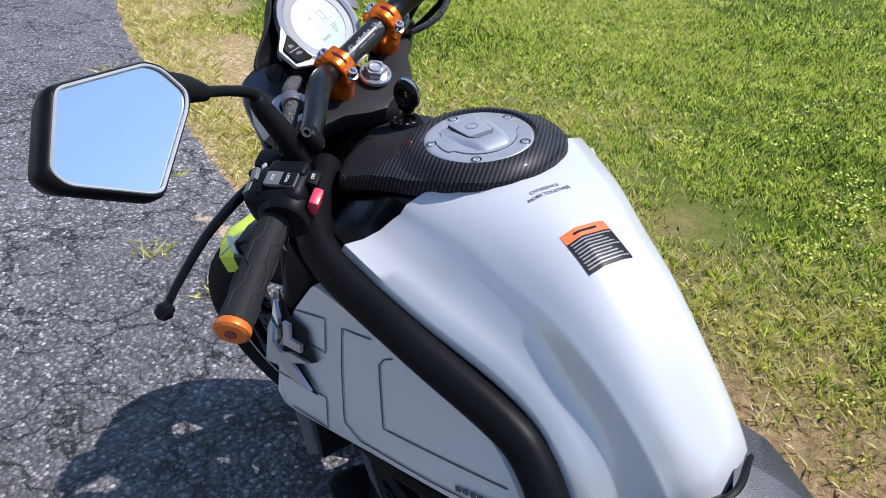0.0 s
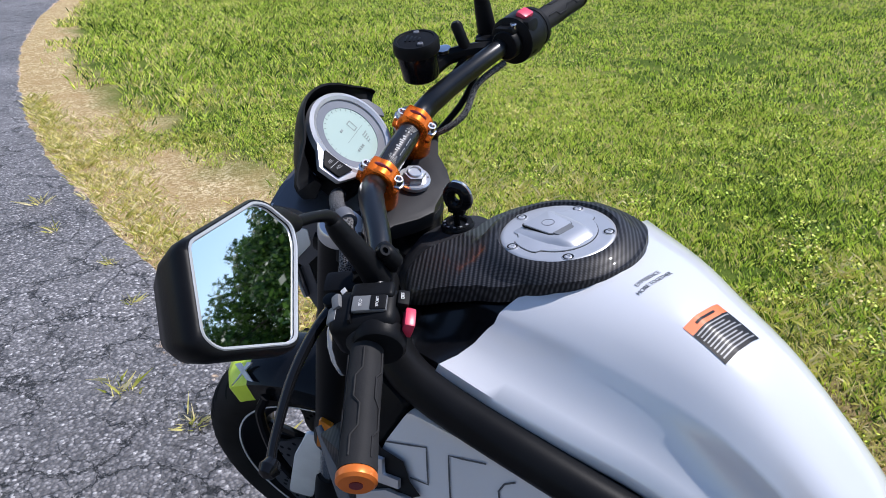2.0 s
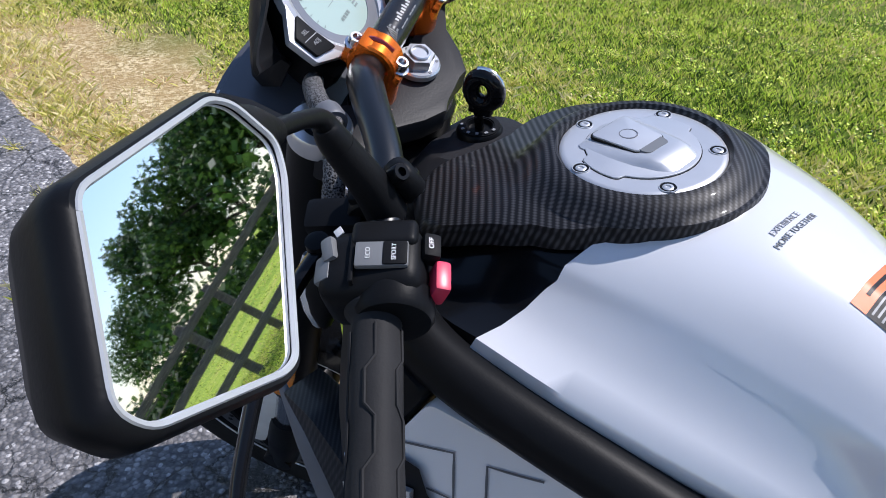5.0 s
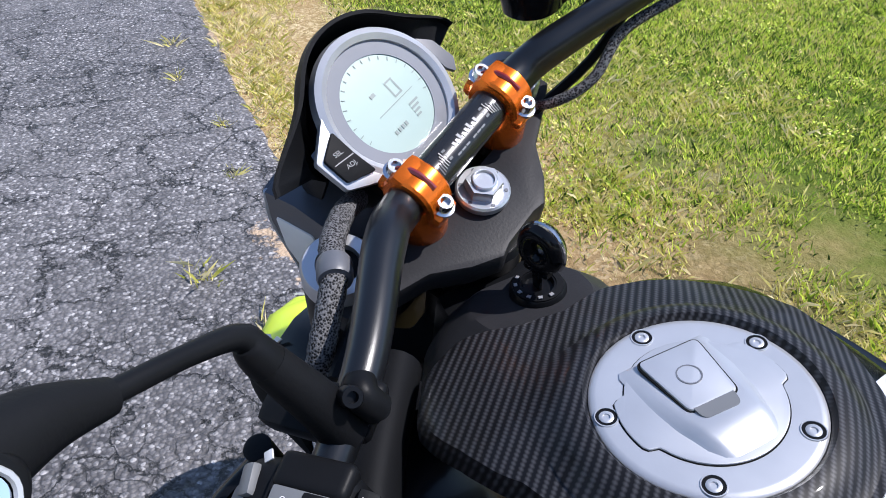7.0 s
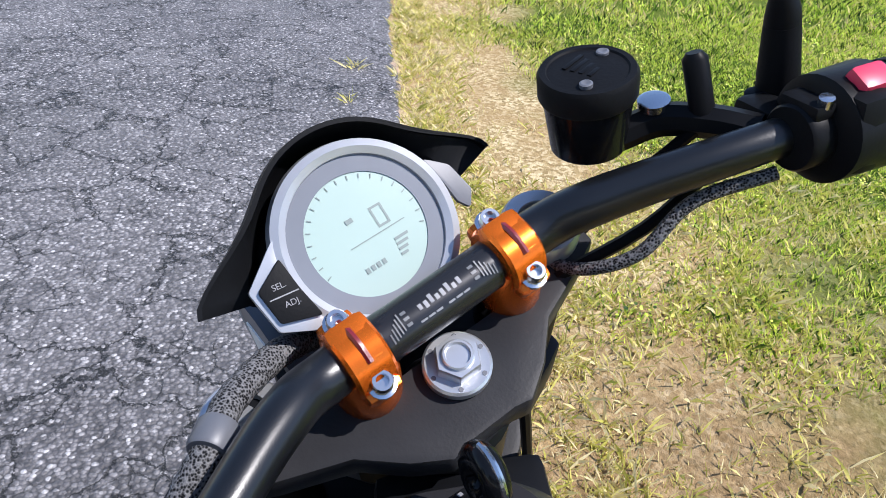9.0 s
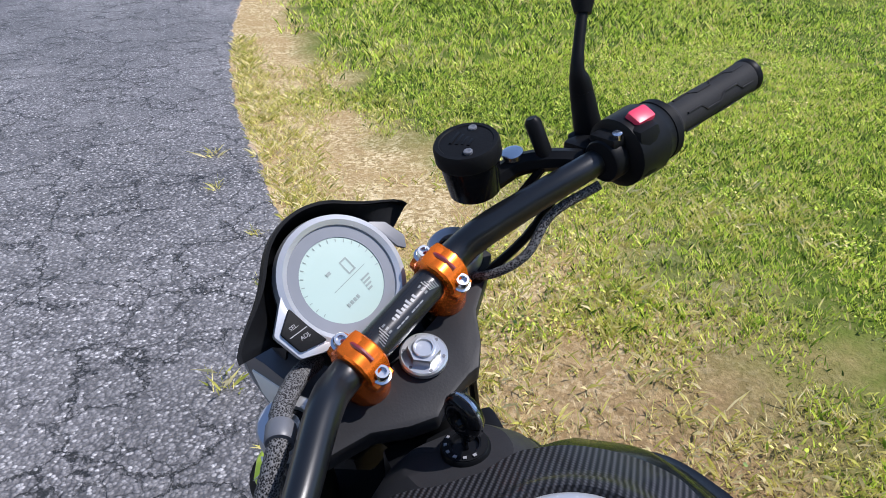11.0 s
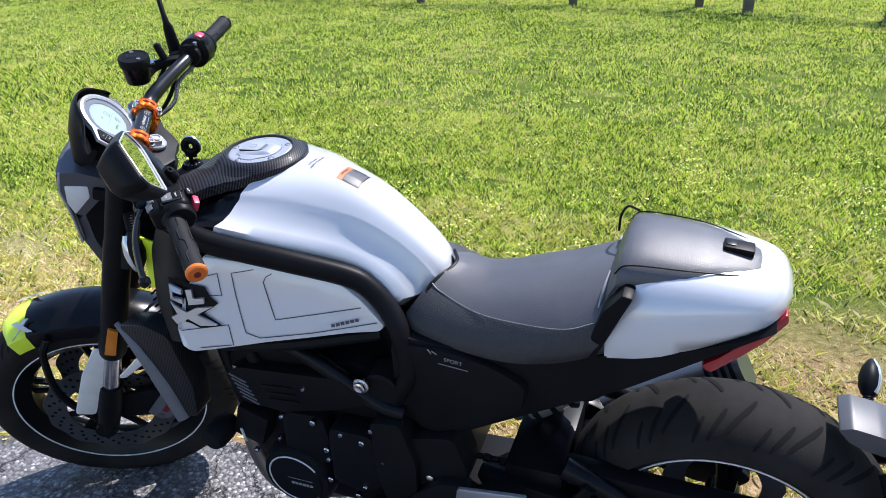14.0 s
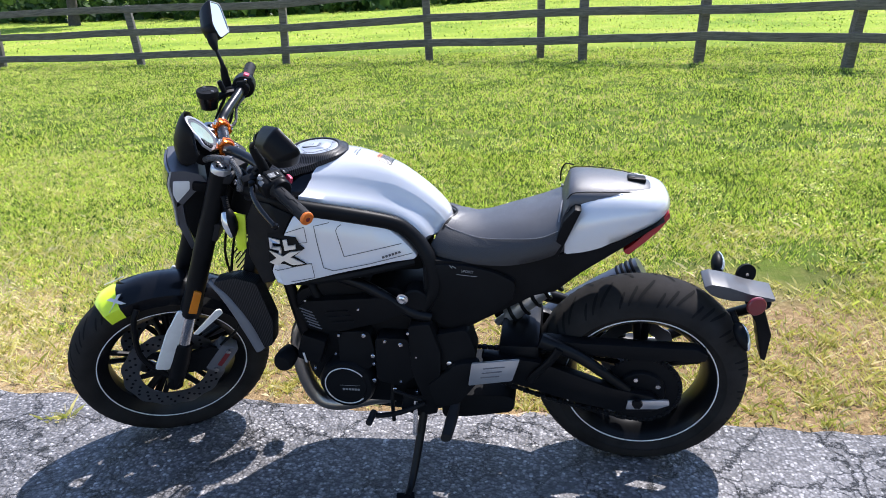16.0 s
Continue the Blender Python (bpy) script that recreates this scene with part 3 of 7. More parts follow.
fence_post("fence_post", -0.80, 11.36, 1.38, 0.06, 1, "weathered grey wooden post standing just behind the fence")


def rail(a, b, z0, z1, k):
    d = V((b[0] - a[0], b[1] - a[1], z1 - z0))
    bm = box((d.length / 2, 0, 0), (d.length + 0.06, 0.035, 0.125), 0.006)
    bmesh.ops.subdivide_edges(bm, edges=[e for e in bm.edges if e.calc_length() > 1], cuts=6, use_grid_fill=True)
    for v in bm.verts:
        v.co.z += 0.02 * noise.noise(V((v.co.x * 0.8, k * 3.3, a[0]))) + 0.004 * noise.noise(v.co * 7)
    m = Matrix.Translation((a[0], a[1] - 0.085, z0)) @ d.to_track_quat("X", "Z").to_matrix().to_4x4()
    tagged(part("fence_rail", bm, old_wood, m=m), "weathered grey wooden fence rail nailed to posts", "fence rail", "rails of the field fence")


for i in range(len(posts) - 1):
    a, b = posts[i], posts[i + 1]
    for k, z in enumerate((0.17, 0.58, 1.00)):
        j0, j1 = 0.03 * math.sin(i * 2.1 + k), 0.03 * math.sin(i * 2.1 + 2.1 + k)
        rail(a, b, z + a[4] + j0, z + b[4] + j1, i * 3 + k)
# a second, far fence across the field
for i in range(7):
    x = -34 + 8 * i
    tagged(part("far_fence_post", box((0, 0, 0.6), (0.14, 0.14, 1.3), 0.02), old_wood, m=pose(x, 47, 0)), "dark wooden post of the far fence", "fence post", "posts of the far fence")
    for z in (0.5, 1.05):
        tagged(part("far_fence_rail", box((4, 0, 0), (8.1, 0.04, 0.13), 0.008), old_wood, m=pose(x, 46.9, z)), "dark wooden rail of the far fence", "fence rail", "rails of the far fence")


# ---- trees ----
def tree(x, y, h, r, seed, label, dense=2600):
    g = random.Random(seed)
    t = thing("tree", label, "tree", pose(x, y, -0.05), "trees round the field")
    top = V((g.uniform(-0.4, 0.4), g.uniform(-0.4, 0.4), h * 0.62))
    trunk = tube([(0, 0, 0), (0.05, 0.03, h * 0.2), top * 0.7 + V((0, 0, h * 0.1)), top], [h * 0.035, h * 0.026, h * 0.018, h * 0.008], n=10)
    limbs, ends = [trunk], []
    for k in range(9):
        a, z = k * 2.4 + g.uniform(-0.4, 0.4), h * g.uniform(0.24, 0.6)
        reach = r * g.uniform(0.55, 0.95)
        e = V((math.cos(a) * reach, math.sin(a) * reach, z + h * g.uniform(0.08, 0.3)))
        ends.append(e)
        limbs.append(tube([(0, 0, z - h * 0.06), e * 0.5 + V((0, 0, z * 0.45)), e], [h * 0.014, h * 0.009, h * 0.003], n=7, per=4))
    part("trunk", join(*limbs), bark, t)
    rng = np.random.default_rng(seed)
    centres = [e for e in ends] + [V((g.uniform(-0.6, 0.6) * r, g.uniform(-0.6, 0.6) * r, h * g.uniform(0.45, 0.95))) for _ in range(22)]
    cs = np.array([c[:] for c in centres])
    k = rng.integers(0, len(cs), dense)
    d = rng.normal(size=(dense, 3))
    d /= np.linalg.norm(d, axis=1)[:, None]
    p = cs[k] + d * (r * 0.33 * rng.uniform(0.55, 1.05, dense) ** 0.6)[:, None]
    p[:, 2] = np.maximum(p[:, 2], h * 0.16)
    s = h * 0.021 * rng.uniform(0.6, 1.4, dense)
    u = rng.normal(size=(dense, 3))
    u /= np.linalg.norm(u, axis=1)[:, None]
    w = np.cross(u, d)
    w /= np.linalg.norm(w, axis=1)[:, None] + 1e-6
    q = np.stack([p - u * s[:, None], p + w * s[:, None] * 0.6, p + u * s[:, None], p - w * s[:, None] * 0.6], 1)
    me = bpy.data.meshes.new("crown")
    me.from_pydata(q.reshape(-1, 3).tolist(), [], [(4 * i, 4 * i + 1, 4 * i + 2, 4 * i + 3) for i in range(dense)])
    me.materials.append(tree_leaf)
    crown = new("crown", me)
    crown.parent = t
    return t


for k, (x, y, h, r) in enumerate([(-46, 52, 15, 6), (-37, 56, 15, 6), (-30, 58, 14, 6), (-23, 57, 13, 6), (-17, 56, 12, 5.5), (-12, 58, 10.5, 5), (-7, 57, 9.5, 5), (-2, 58, 9, 4.5), (4, 59, 6.5, 4)]):
    tree(x, y, h, r, 100 + k, "broad leafy tree at the far side of the field", 9000)
for k, (x, y, h, r) in enumerate([(24, 9, 10, 4.5), (30, 2, 13, 5.5), (27, -7, 13, 5), (19, -12, 11, 4.5)]):
    tree(x, y, h, r, 200 + k, "broad leafy tree behind the fence", 12000)
tree(-20.4, 27.6, 7, 2.4, 300, "young tree on a thin trunk in the field", 3500)


def far_hedge():
    g = np.random.default_rng(77)
    m = 22000
    p = np.stack([g.uniform(-62, 34, m), g.uniform(0, 4, m), np.abs(g.normal(0, 1.5, m)) * (1 + 0.4 * np.sin(g.uniform(0, 6, m)))], 1)
    p[:, 2] *= 0.8 + 0.3 * np.sin(p[:, 0] * 0.7)
    p[:, 1] += np.interp(p[:, 0], [-30, -20, -13, -7, 2, 12], [31.5, 30.0, 29.0, 33.0, 45.0, 50.0]) + 0.5 * np.sin(p[:, 0] * 0.9)
    s = g.uniform(0.12, 0.3, m)[:, None]
    u, w = g.normal(size=(m, 3)), g.normal(size=(m, 3))
    u /= np.linalg.norm(u, axis=1)[:, None]
    w /= np.linalg.norm(w, axis=1)[:, None]
    q = np.stack([p - u * s, p + w * s, p + u * s, p - w * s], 1)
    me = bpy.data.meshes.new("hedge")
    me.from_pydata(q.reshape(-1, 3).tolist(), [], [(4 * i, 4 * i + 1, 4 * i + 2, 4 * i + 3) for i in range(m)])
    me.materials.append(tree_leaf)
    return tagged(new("hedge", me), "dark tangled undergrowth along the far woods", "hedge", kind="stuff")


far_hedge()

# ---- motorcycle ----
LEAN_DEG, STEER_DEG, RAKE = 8.3, 29.2, 23.0
bike = thing("motorcycle", "white and black motorcycle leaning on its side stand", "motorcycle", Matrix.Translation((0, 0.02, 0)) @ pose(0, 0, 0, LEAN_DEG, 0, 0))
HEAD = V((-1.16, 0.006, 1.0))
AXIS = V((math.sin(radians(RAKE)), 0, math.cos(radians(RAKE))))
STEER = Matrix.Translation(HEAD) @ Matrix.Rotation(radians(STEER_DEG), 4, AXIS) @ Matrix.Translation(-HEAD + V((0, 0.006, 0)))
AX = Matrix.Translation(V((-1.16, 0, 1.0))) @ Matrix(((math.cos(radians(RAKE)), 0, AXIS.x, 0), (0, 1, 0, 0), (-math.sin(radians(RAKE)), 0, AXIS.z, 0), (0, 0, 0, 1)))


def ax(x, y, z):
    """A place beside the steering axis: x back from it, z along it."""
    return AX @ V((x, y, z))


# -- fuel tank --
def stations(rows, per=5):
    cols = [smooth_path([r[k] for r in rows], per) for k in range(3)]
    return list(zip(*cols))


def tank_rings(rows, inset=0.0):
    rings = []
    for top, cr, low in stations([[V((a, 0, b)), V(c), V(d)] for (a, b), c, d in rows]):
        top = top - V((0, 0, inset))
        half = [top.lerp(V((cr.x, cr.y, cr.z)), t) + V((0, 0, 0.010 * math.sin(math.pi * t * 0.9) * (1 - 0.2 * t))) for t in (0, 0.3, 0.6, 0.82)]
        half += [cr + V((0, -0.002, 0.0022)), cr + V((0, 0.0025, -0.0022)), cr + V((0, 0.006, -0.0066))]
        for t in (0.18, 0.4, 0.65, 0.88):
            half.append(cr.lerp(low, t) + V((0, 0.0, -0.007 * math.sin(math.pi * min(1, t * 1.25)))) + V((0, 0.004, 0.004)) * (t > 0.8))
        half += [low, low + V((0, -0.006, -0.012)), low + V((0, -0.03, -0.03)), V((low.x, low.y * 0.35, low.z - 0.05))]
        half = [h + V((0, -inset * (h.y > 0.02), 0)) for h in half]
        rings.append([V((h.x, -h.y, h.z)) for h in half] + [V((h.x, 1.42 * (h.y if h.y <= cr.y else cr.y + (h.y - cr.y) * 0.35), h.z)) for h in reversed(half[1:])])
    return rings


tank_rows = [((-0.870, 1.008), (-0.907, 0.099, 0.977), (-0.930, 0.170, 0.937)),
             ((-0.795, 1.003), (-0.818, 0.080, 0.971), (-0.867, 0.159, 0.920)),
             ((-0.738, 0.988), (-0.754, 0.065, 0.956), (-0.801, 0.141, 0.902)),
             ((-0.691, 0.963), (-0.691, 0.053, 0.935), (-0.736, 0.119, 0.881)),
             ((-0.640, 0.922), (-0.637, 0.045, 0.900), (-0.685, 0.105, 0.858)),
             ((-0.597, 0.882), (-0.595, 0.041, 0.863), (-0.648, 0.103, 0.832)),
             ((-0.559, 0.840), (-0.568, 0.039, 0.830), (-0.623, 0.105, 0.804)),
             ((-0.544, 0.809), (-0.556, 0.036, 0.806), (-0.611, 0.103, 0.793))]
tank = part("fuel_tank", loft(tank_rings(tank_rows)), white_paint, bike, "pearl white fuel tank with creased knee recesses", sharp=50)
nose_rows = [((-1.075, 0.955), (-1.075, 0.075, 0.945), (-1.075, 0.125, 0.915)),
             ((-1.02, 0.985), (-1.02, 0.095, 0.965), (-1.03, 0.150, 0.925)),
             ((-0.95, 0.997), (-0.955, 0.100, 0.972), (-0.98, 0.168, 0.928)),
             ((-0.864, 1.006), (-0.902, 0.100, 0.975), (-0.924, 0.171, 0.934))]
part("tank_side_cover", loft(tank_rings(nose_rows, 0.004)), gloss_black, bike, "gloss black plastic cover round the front of the tank", sharp=50)

# -- carbon cover round the filler --
CAP = V((-0.921, 0.006, 1.0145))


COVER = [(-1.057, 0.037), (-1.042, 0.066), (-0.995, 0.112), (-0.953, 0.122), (-0.900, 0.108), (-0.850, 0.062), (-0.833, 0.015), (-0.842, -0.028), (-0.868, -0.056), (-0.893, -0.072), (-0.938, -0.096), (-0.985, -0.114), (-1.030, -0.122), (-1.066, -0.098), (-1.074, -0.070), (-1.056, -0.033), (-1.050, 0.0)]
COVER_POLAR = sorted((math.atan2(y - CAP.y, x - CAP.x), math.hypot(x - CAP.x, y - CAP.y)) for x, y in COVER)


def cover_reach(a):
    """How far the cover goes from the filler at the angle a (0: backwards)."""
    a = (a + math.pi) % (2 * math.pi) - math.pi
    return float(np.interp(a, [p[0] for p in COVER_POLAR], [p[1] for p in COVER_POLAR], period=2 * math.pi))


def cover_z(x, y, k):
    front = max(0, -0.965 - x)
    return 1.006 - 0.30 * front - 1.6 * max(0, abs(y) - 0.055) ** 1.6 - 0.010 * k


rings = []
N = 144
for rr, dz in ((0.060, -0.004), (0.061, 0.004), (0.0635, 0.0075), (0.070, 0.0065), (0.078, 0.001)):
    rings.append([CAP + V((rr * math.cos(a), rr * math.sin(a), dz)) for a in (2 * math.pi * i / N for i in range(N))])
for k in (0.12, 0.3, 0.5, 0.7, 0.85, 0.95, 1.0):
    ring = []
    for i in range(N):
        a = 2 * math.pi * i / N
        r = 0.084 + (cover_reach(a) - 0.084) * k
        x, y = CAP.x + r * math.cos(a), CAP.y + r * math.sin(a)
        ring.append(V((x, y, cover_z(x, y - CAP.y, 0) + (0.004 if k < 1 else -0.002))))
    rings.append(ring)
rings.append([V((v.x, v.y, v.z - 0.012)) for v in rings[-1]])
cover = part("filler_surround", loft(rings, True, False), carbon, bike, "carbon fibre patterned surround of the fuel filler", sharp=45)

# -- filler cap --
cap = part("filler_cap", lathe([(0.0605, -0.006), (0.0605, 0.0035), (0.0592, 0.0048), (0.0560, 0.0052), (0.0360, 0.0052), (0.0360, 0.0030), (0.0005, 0.0030)], CAP, (0, 0, 1), 64), satin_silver, bike, "satin silver round fuel filler cap with five bolts")
for k in range(5):
    a = math.pi + 2 * math.pi * k / 5
    p = CAP + V((0.0530 * math.cos(a), 0.0530 * math.sin(a), 0))
    part("cap_bolt", lathe([(0.0040, 0.004), (0.0040, 0.0056), (0.0034, 0.0060), (0.0020, 0.0060), (0.0017, 0.0048), (0.0003, 0.0048)], p, n=16), satin_silver, cap)
    # flat dark ring: the shade of the bolt's pocket, drawn without a hole
    part("bolt_recess_shade", lathe([(0.0060, 0.0046), (0.0060, 0.00535), (0.0036, 0.00535), (0.0036, 0.0046)], p, n=24, closed=True), engine_black, cap)
    part("recess_lip", lathe([(0.0058, 0.0046), (0.0058, 0.0058), (0.0064, 0.0058), (0.0067, 0.0050)], p, n=24), satin_silver, cap)


def lid_outline(grow):
    out = []
    for k in range(96):
        a = 2 * math.pi * k / 96
        d = min(abs(((math.degrees(a) - q + 180) % 360) - 180) for q in (97, -97))
        ear = max(0.0, min(1.0, (26 - d) / 5))
        r = 0.0415 + 0.0058 * ear + grow
        out.append((r * math.cos(a), -r * math.sin(a)))
    return out


FLAT = Matrix.Translation(CAP) @ pose(0, 0, 0, 90, 0, 0)
part("lid_gap", moved(plate(lid_outline(0.0007), 0.0050, 0.00535, 0), FLAT), groove_black, cap)
lid = part("cap_lid", moved(plate(lid_outline(0.0), 0.0050, 0.0066, 0.0007), FLAT), satin_silver, cap, "raised silver lid")
# the raised middle: a ramp that swells behind the flap
rows_ = []
for x, w, h in ((-0.0370, 0.0225, 0.0064), (-0.0335, 0.0245, 0.0082), (-0.0100, 0.0245, 0.0094), (0.0085, 0.0225, 0.0104), (0.0180, 0.0200, 0.0120), (0.0270, 0.0180, 0.0108), (0.0340, 0.0150, 0.0080), (0.0375, 0.0120, 0.0064)):
    rows_.append([CAP + V((x, y * w, 0.0060 + (h - 0.0060) * z)) for y, z in ((-1.22, 0.0), (-1.10, 0.35), (-0.96, 0.85), (-0.78, 1.0), (0, 1.06), (0.78, 1.0), (0.96, 0.85), (1.10, 0.35), (1.22, 0.0))])
part("lid_swell", loft(rows_, False), satin_silver, cap, sharp=60)
# grey plate that stands for the shaded scoop behind the flap
part("flap_scoop_shade", moved(plate(rounded([(0.0040, -0.0130), (0.0150, -0.0112), (0.0150, 0.0112), (0.0040, 0.0130)], 0.004), 0.0100, 0.0119, 0.0), FLAT @ pose(0, 0, 0, 0, -4, 0)), switch_grey, cap)
part("flap_gap", moved(plate(rounded([(-0.0342, -0.0206), (0.0082, -0.0160), (0.0082, 0.0160), (-0.0342, 0.0206)], 0.005), 0.0088, 0.0106, 0.0), FLAT @ pose(0, 0, 0, 0, -2, 0)), groove_black, cap)
part("lock_flap", moved(plate(rounded([(-0.0332, -0.0196), (0.0075, -0.0151), (0.0075, 0.0151), (-0.0332, 0.0196)], 0.0045), 0.0088, 0.0120, 0.0014), FLAT @ pose(0, 0, 0, 0, -2, 0)), satin_silver, cap, "hinged silver flap over the lock")
part("flap_badge", lathe([(0.0070, 0.0), (0.0070, 0.0005), (0.0062, 0.0005), (0.0062, 0.0)], CAP + V((-0.013, 0, 0.0118)), (-0.03, 0, 1), n=28, closed=True), dark_grey, cap)
part("flap_mark", moved(join(*[box((0, -0.0075 + 0.0025 * k, 0), (0.0022, 0.0016, 0.0003)) for k in range(7)]), Matrix.Translation(CAP + V((-0.0255, 0, 0.0113)))), dark_grey, cap)

# -- ignition lock and key --
ign = rounded([(-1.122, -0.040), (-1.122, 0.030), (-1.098, 0.048), (-1.066, 0.046), (-1.040, 0.018), (-1.040, -0.022), (-1.066, -0.052), (-1.098, -0.058)], 0.012)
ign_rings = [[V((-1.083 + (p.x + 1.083) * k, 0.002 + (p.y - 0.002) * w, z + 0.10 * (p.x + 1.083) * k)) for p in ign] for k, w, z in ((0.35, 0.35, 0.9715), (0.86, 0.86, 0.970), (0.94, 0.94, 0.967), (1.15, 1.30, 0.952), (1.22, 1.55, 0.936), (1.25, 1.7, 0.90))]
part("ignition_cover", loft(ign_rings), clamp_black, bike, "black cover round the ignition lock", sharp=30)
lock = part("ignition_lock", lathe([(0.021, -0.03), (0.021, 0.006), (0.019, 0.009), (0.012, 0.010), (0.011, 0.006), (0.0005, 0.006)], (-1.089, 0.004, 0.968), (0.05, 0, 1), 32), black_metal, bike, "ignition lock with silver lettered ring")
part("lock_ring", lathe([(0.0185, 0.0092), (0.0185, 0.0102), (0.0135, 0.0106), (0.0135, 0.0092)], (-1.089, 0.004, 0.968), (0.05, 0, 1), 32, True), matt_black, lock)
for k in range(9):
    a = 2 * math.pi * k / 12 + 2.2
    part("lock_mark", box((-1.0885 + 0.016 * math.cos(a), 0.004 + 0.016 * math.sin(a), 0.9788), (0.0026, 0.0030, 0.0006), 0, (0, 3, math.degrees(a))), print_grey, lock)
KEY = pose(-1.087, 0.004, 0.990, 0, 10, 22)
ring_pts = [(0.0115 * math.cos(a), 0, 0.024 + 0.0130 * math.sin(a)) for a in (2 * math.pi * k / 24 for k in range(25))]
key = part("key", join(box((-1.089, 0.004, 0.985), (0.009, 0.003, 0.022), 0.0005), moved(tube(ring_pts, 0.0080, n=10, smooth=False), KEY), moved(box((0, 0, 0.007), (0.022, 0.010, 0.012), 0.003), KEY)), gloss_black, lock, "black-headed key in the ignition lock")
part("key_edge", moved(tube([(0.0185 * math.cos(a), 0, 0.024 + 0.0200 * math.sin(a)) for a in (radians(q) for q in range(-30, 120, 12))], 0.0022, n=8, smooth=False), KEY), steel, lock)

# -- frame --
spar = [(-1.10, 0.11, 0.945), (-1.0, 0.172, 0.938), (-0.93, 0.182, 0.921), (-0.80, 0.154, 0.886), (-0.700, 0.124, 0.851), (-0.660, 0.118, 0.828), (-0.622, 0.124, 0.790), (-0.598, 0.138, 0.750), (-0.587, 0.146, 0.700), (-0.590, 0.150, 0.655), (-0.622, 0.150, 0.600)]
for s in (-1, 1):
    part("frame_spar", tube([(x, s * y * (1 if s < 0 else 0.5), z - (0 if s < 0 else 0.022)) for x, y, z in spar], [0.020, 0.0215, 0.0215, 0.021, 0.0205, 0.020, 0.020, 0.020, 0.0195, 0.019, 0.019], n=16), satin_black, bike, "black tubular frame spar under the tank")
    part("frame_tube", tube([(-0.93, s * 0.15, 0.72), (-0.78, s * 0.165, 0.675), (-0.66, s * 0.165, 0.595), (-0.60, s * 0.16, 0.575)], 0.016, n=12), black_metal, bike)
    part("frame_downtube", tube([(-1.06, s * 0.10, 0.86), (-1.02, s * 0.13, 0.70), (-0.99, s * 0.14, 0.52), (-0.97, s * 0.14, 0.44)], 0.017, n=12), black_metal, bike)
part("head_tube", lathe([(0.038, -0.20), (0.038, -0.02), (0.034, -0.015)], AX @ V((0, 0, 0)), AXIS, 24), black_metal, bike)
part("head_gusset", plate([(-1.15, 0.95), (-1.02, 0.92), (-0.95, 0.86), (-1.02, 0.70), (-1.21, 0.80)], -0.055, 0.055, 0.01), black_metal, bike)
part("air_box", plate([(-1.06, 0.90), (-0.70, 0.82), (-0.62, 0.74), (-0.62, 0.68), (-0.98, 0.66)], -0.085, 0.085, 0.02), matt_black, bike)

# -- lower side panels --
def panel_y(x, z):
    """How far out the side panel stands: it flares towards the front and leans in at the top."""
    a, b = max(x, -0.98) + 0.82, z - 0.81
    return 0.1945 - 0.366 * a - 0.303 * b - 0.124 * a * a - 0.389 * a * b - 0.317 * b * b - 0.55 * max(0.0, -0.98 - x)


def panel_bulge(s):
    return lambda x, z: s * (panel_y(x, z) - 0.193)


white_poly = [(-0.936, 0.907), (-0.889, 0.897), (-0.830, 0.883), (-0.765, 0.863), (-0.703, 0.840), (-0.672, 0.812), (-0.648, 0.784), (-0.628, 0.758), (-0.637, 0.750), (-0.690, 0.751), (-0.830, 0.742), (-0.930, 0.731), (-0.965, 0.728), (-0.992, 0.740), (-1.003, 0.765), (-0.982, 0.806), (-0.958, 0.868)]
nose_poly = [(-1.055, 0.935), (-0.995, 0.940), (-0.938, 0.911), (-0.961, 0.868), (-0.985, 0.806), (-1.006, 0.765), (-0.995, 0.736), (-1.040, 0.715), (-1.085, 0.78), (-1.085, 0.88)]
for s in (-1, 1):
    inset = 0.0 if s < 0 else -0.05
    shift_in = Matrix.Translation((0, inset, 0))
    panel = part("side_panel", moved(plate(white_poly, s * 0.150, s * 0.193, 0.009, 0.008, panel_bulge(s)), shift_in), white_paint, bike, "white lower side panel with thin grey line graphics", sharp=30)
    part("side_panel_nose", moved(plate(nose_poly, s * 0.145, s * 0.191, 0.006, 0.01, panel_bulge(s)), shift_in), satin_black, bike, "black front of the lower side panel")
    part("panel_lower_trim", moved(tube([(-1.0, s * 0.215, 0.722), (-0.93, s * 0.213, 0.716), (-0.80, s * 0.192, 0.727), (-0.64, s * 0.135, 0.740)], 0.013, n=8), shift_in), satin_black, bike)
    if s < 0:
        side_panel = panel


def on_panel(x, z, lift=0.0014, s=-1):
    return V((x, s * (0.193 + lift) + panel_bulge(s)(x, z), z))


def ribbon(points, width, lift=0.0014):
    """A thin flat line along the left side panel."""
    pts = [V((a, 0, b)) for a, b in points]
    dense = []
    for a, b in zip(pts, pts[1:]):
        k = max(2, int((b - a).length / 0.012))
        dense += [a.lerp(b, i / k) for i in range(k)]
    dense.append(pts[-1])
    verts, faces = [], []
    for i, p in enumerate(dense):
        d = (dense[min(i + 1, len(dense) - 1)] - dense[max(i - 1, 0)]).normalized()
        w = V((-d.z, 0, d.x)) * width / 2
        verts += [on_panel(*(p + w).xz, lift), on_panel(*(p - w).xz, lift)]
    for i in range(len(dense) - 1):
        faces.append((2 * i, 2 * i + 1, 2 * i + 3, 2 * i + 2))
    return bm_from(verts, faces)


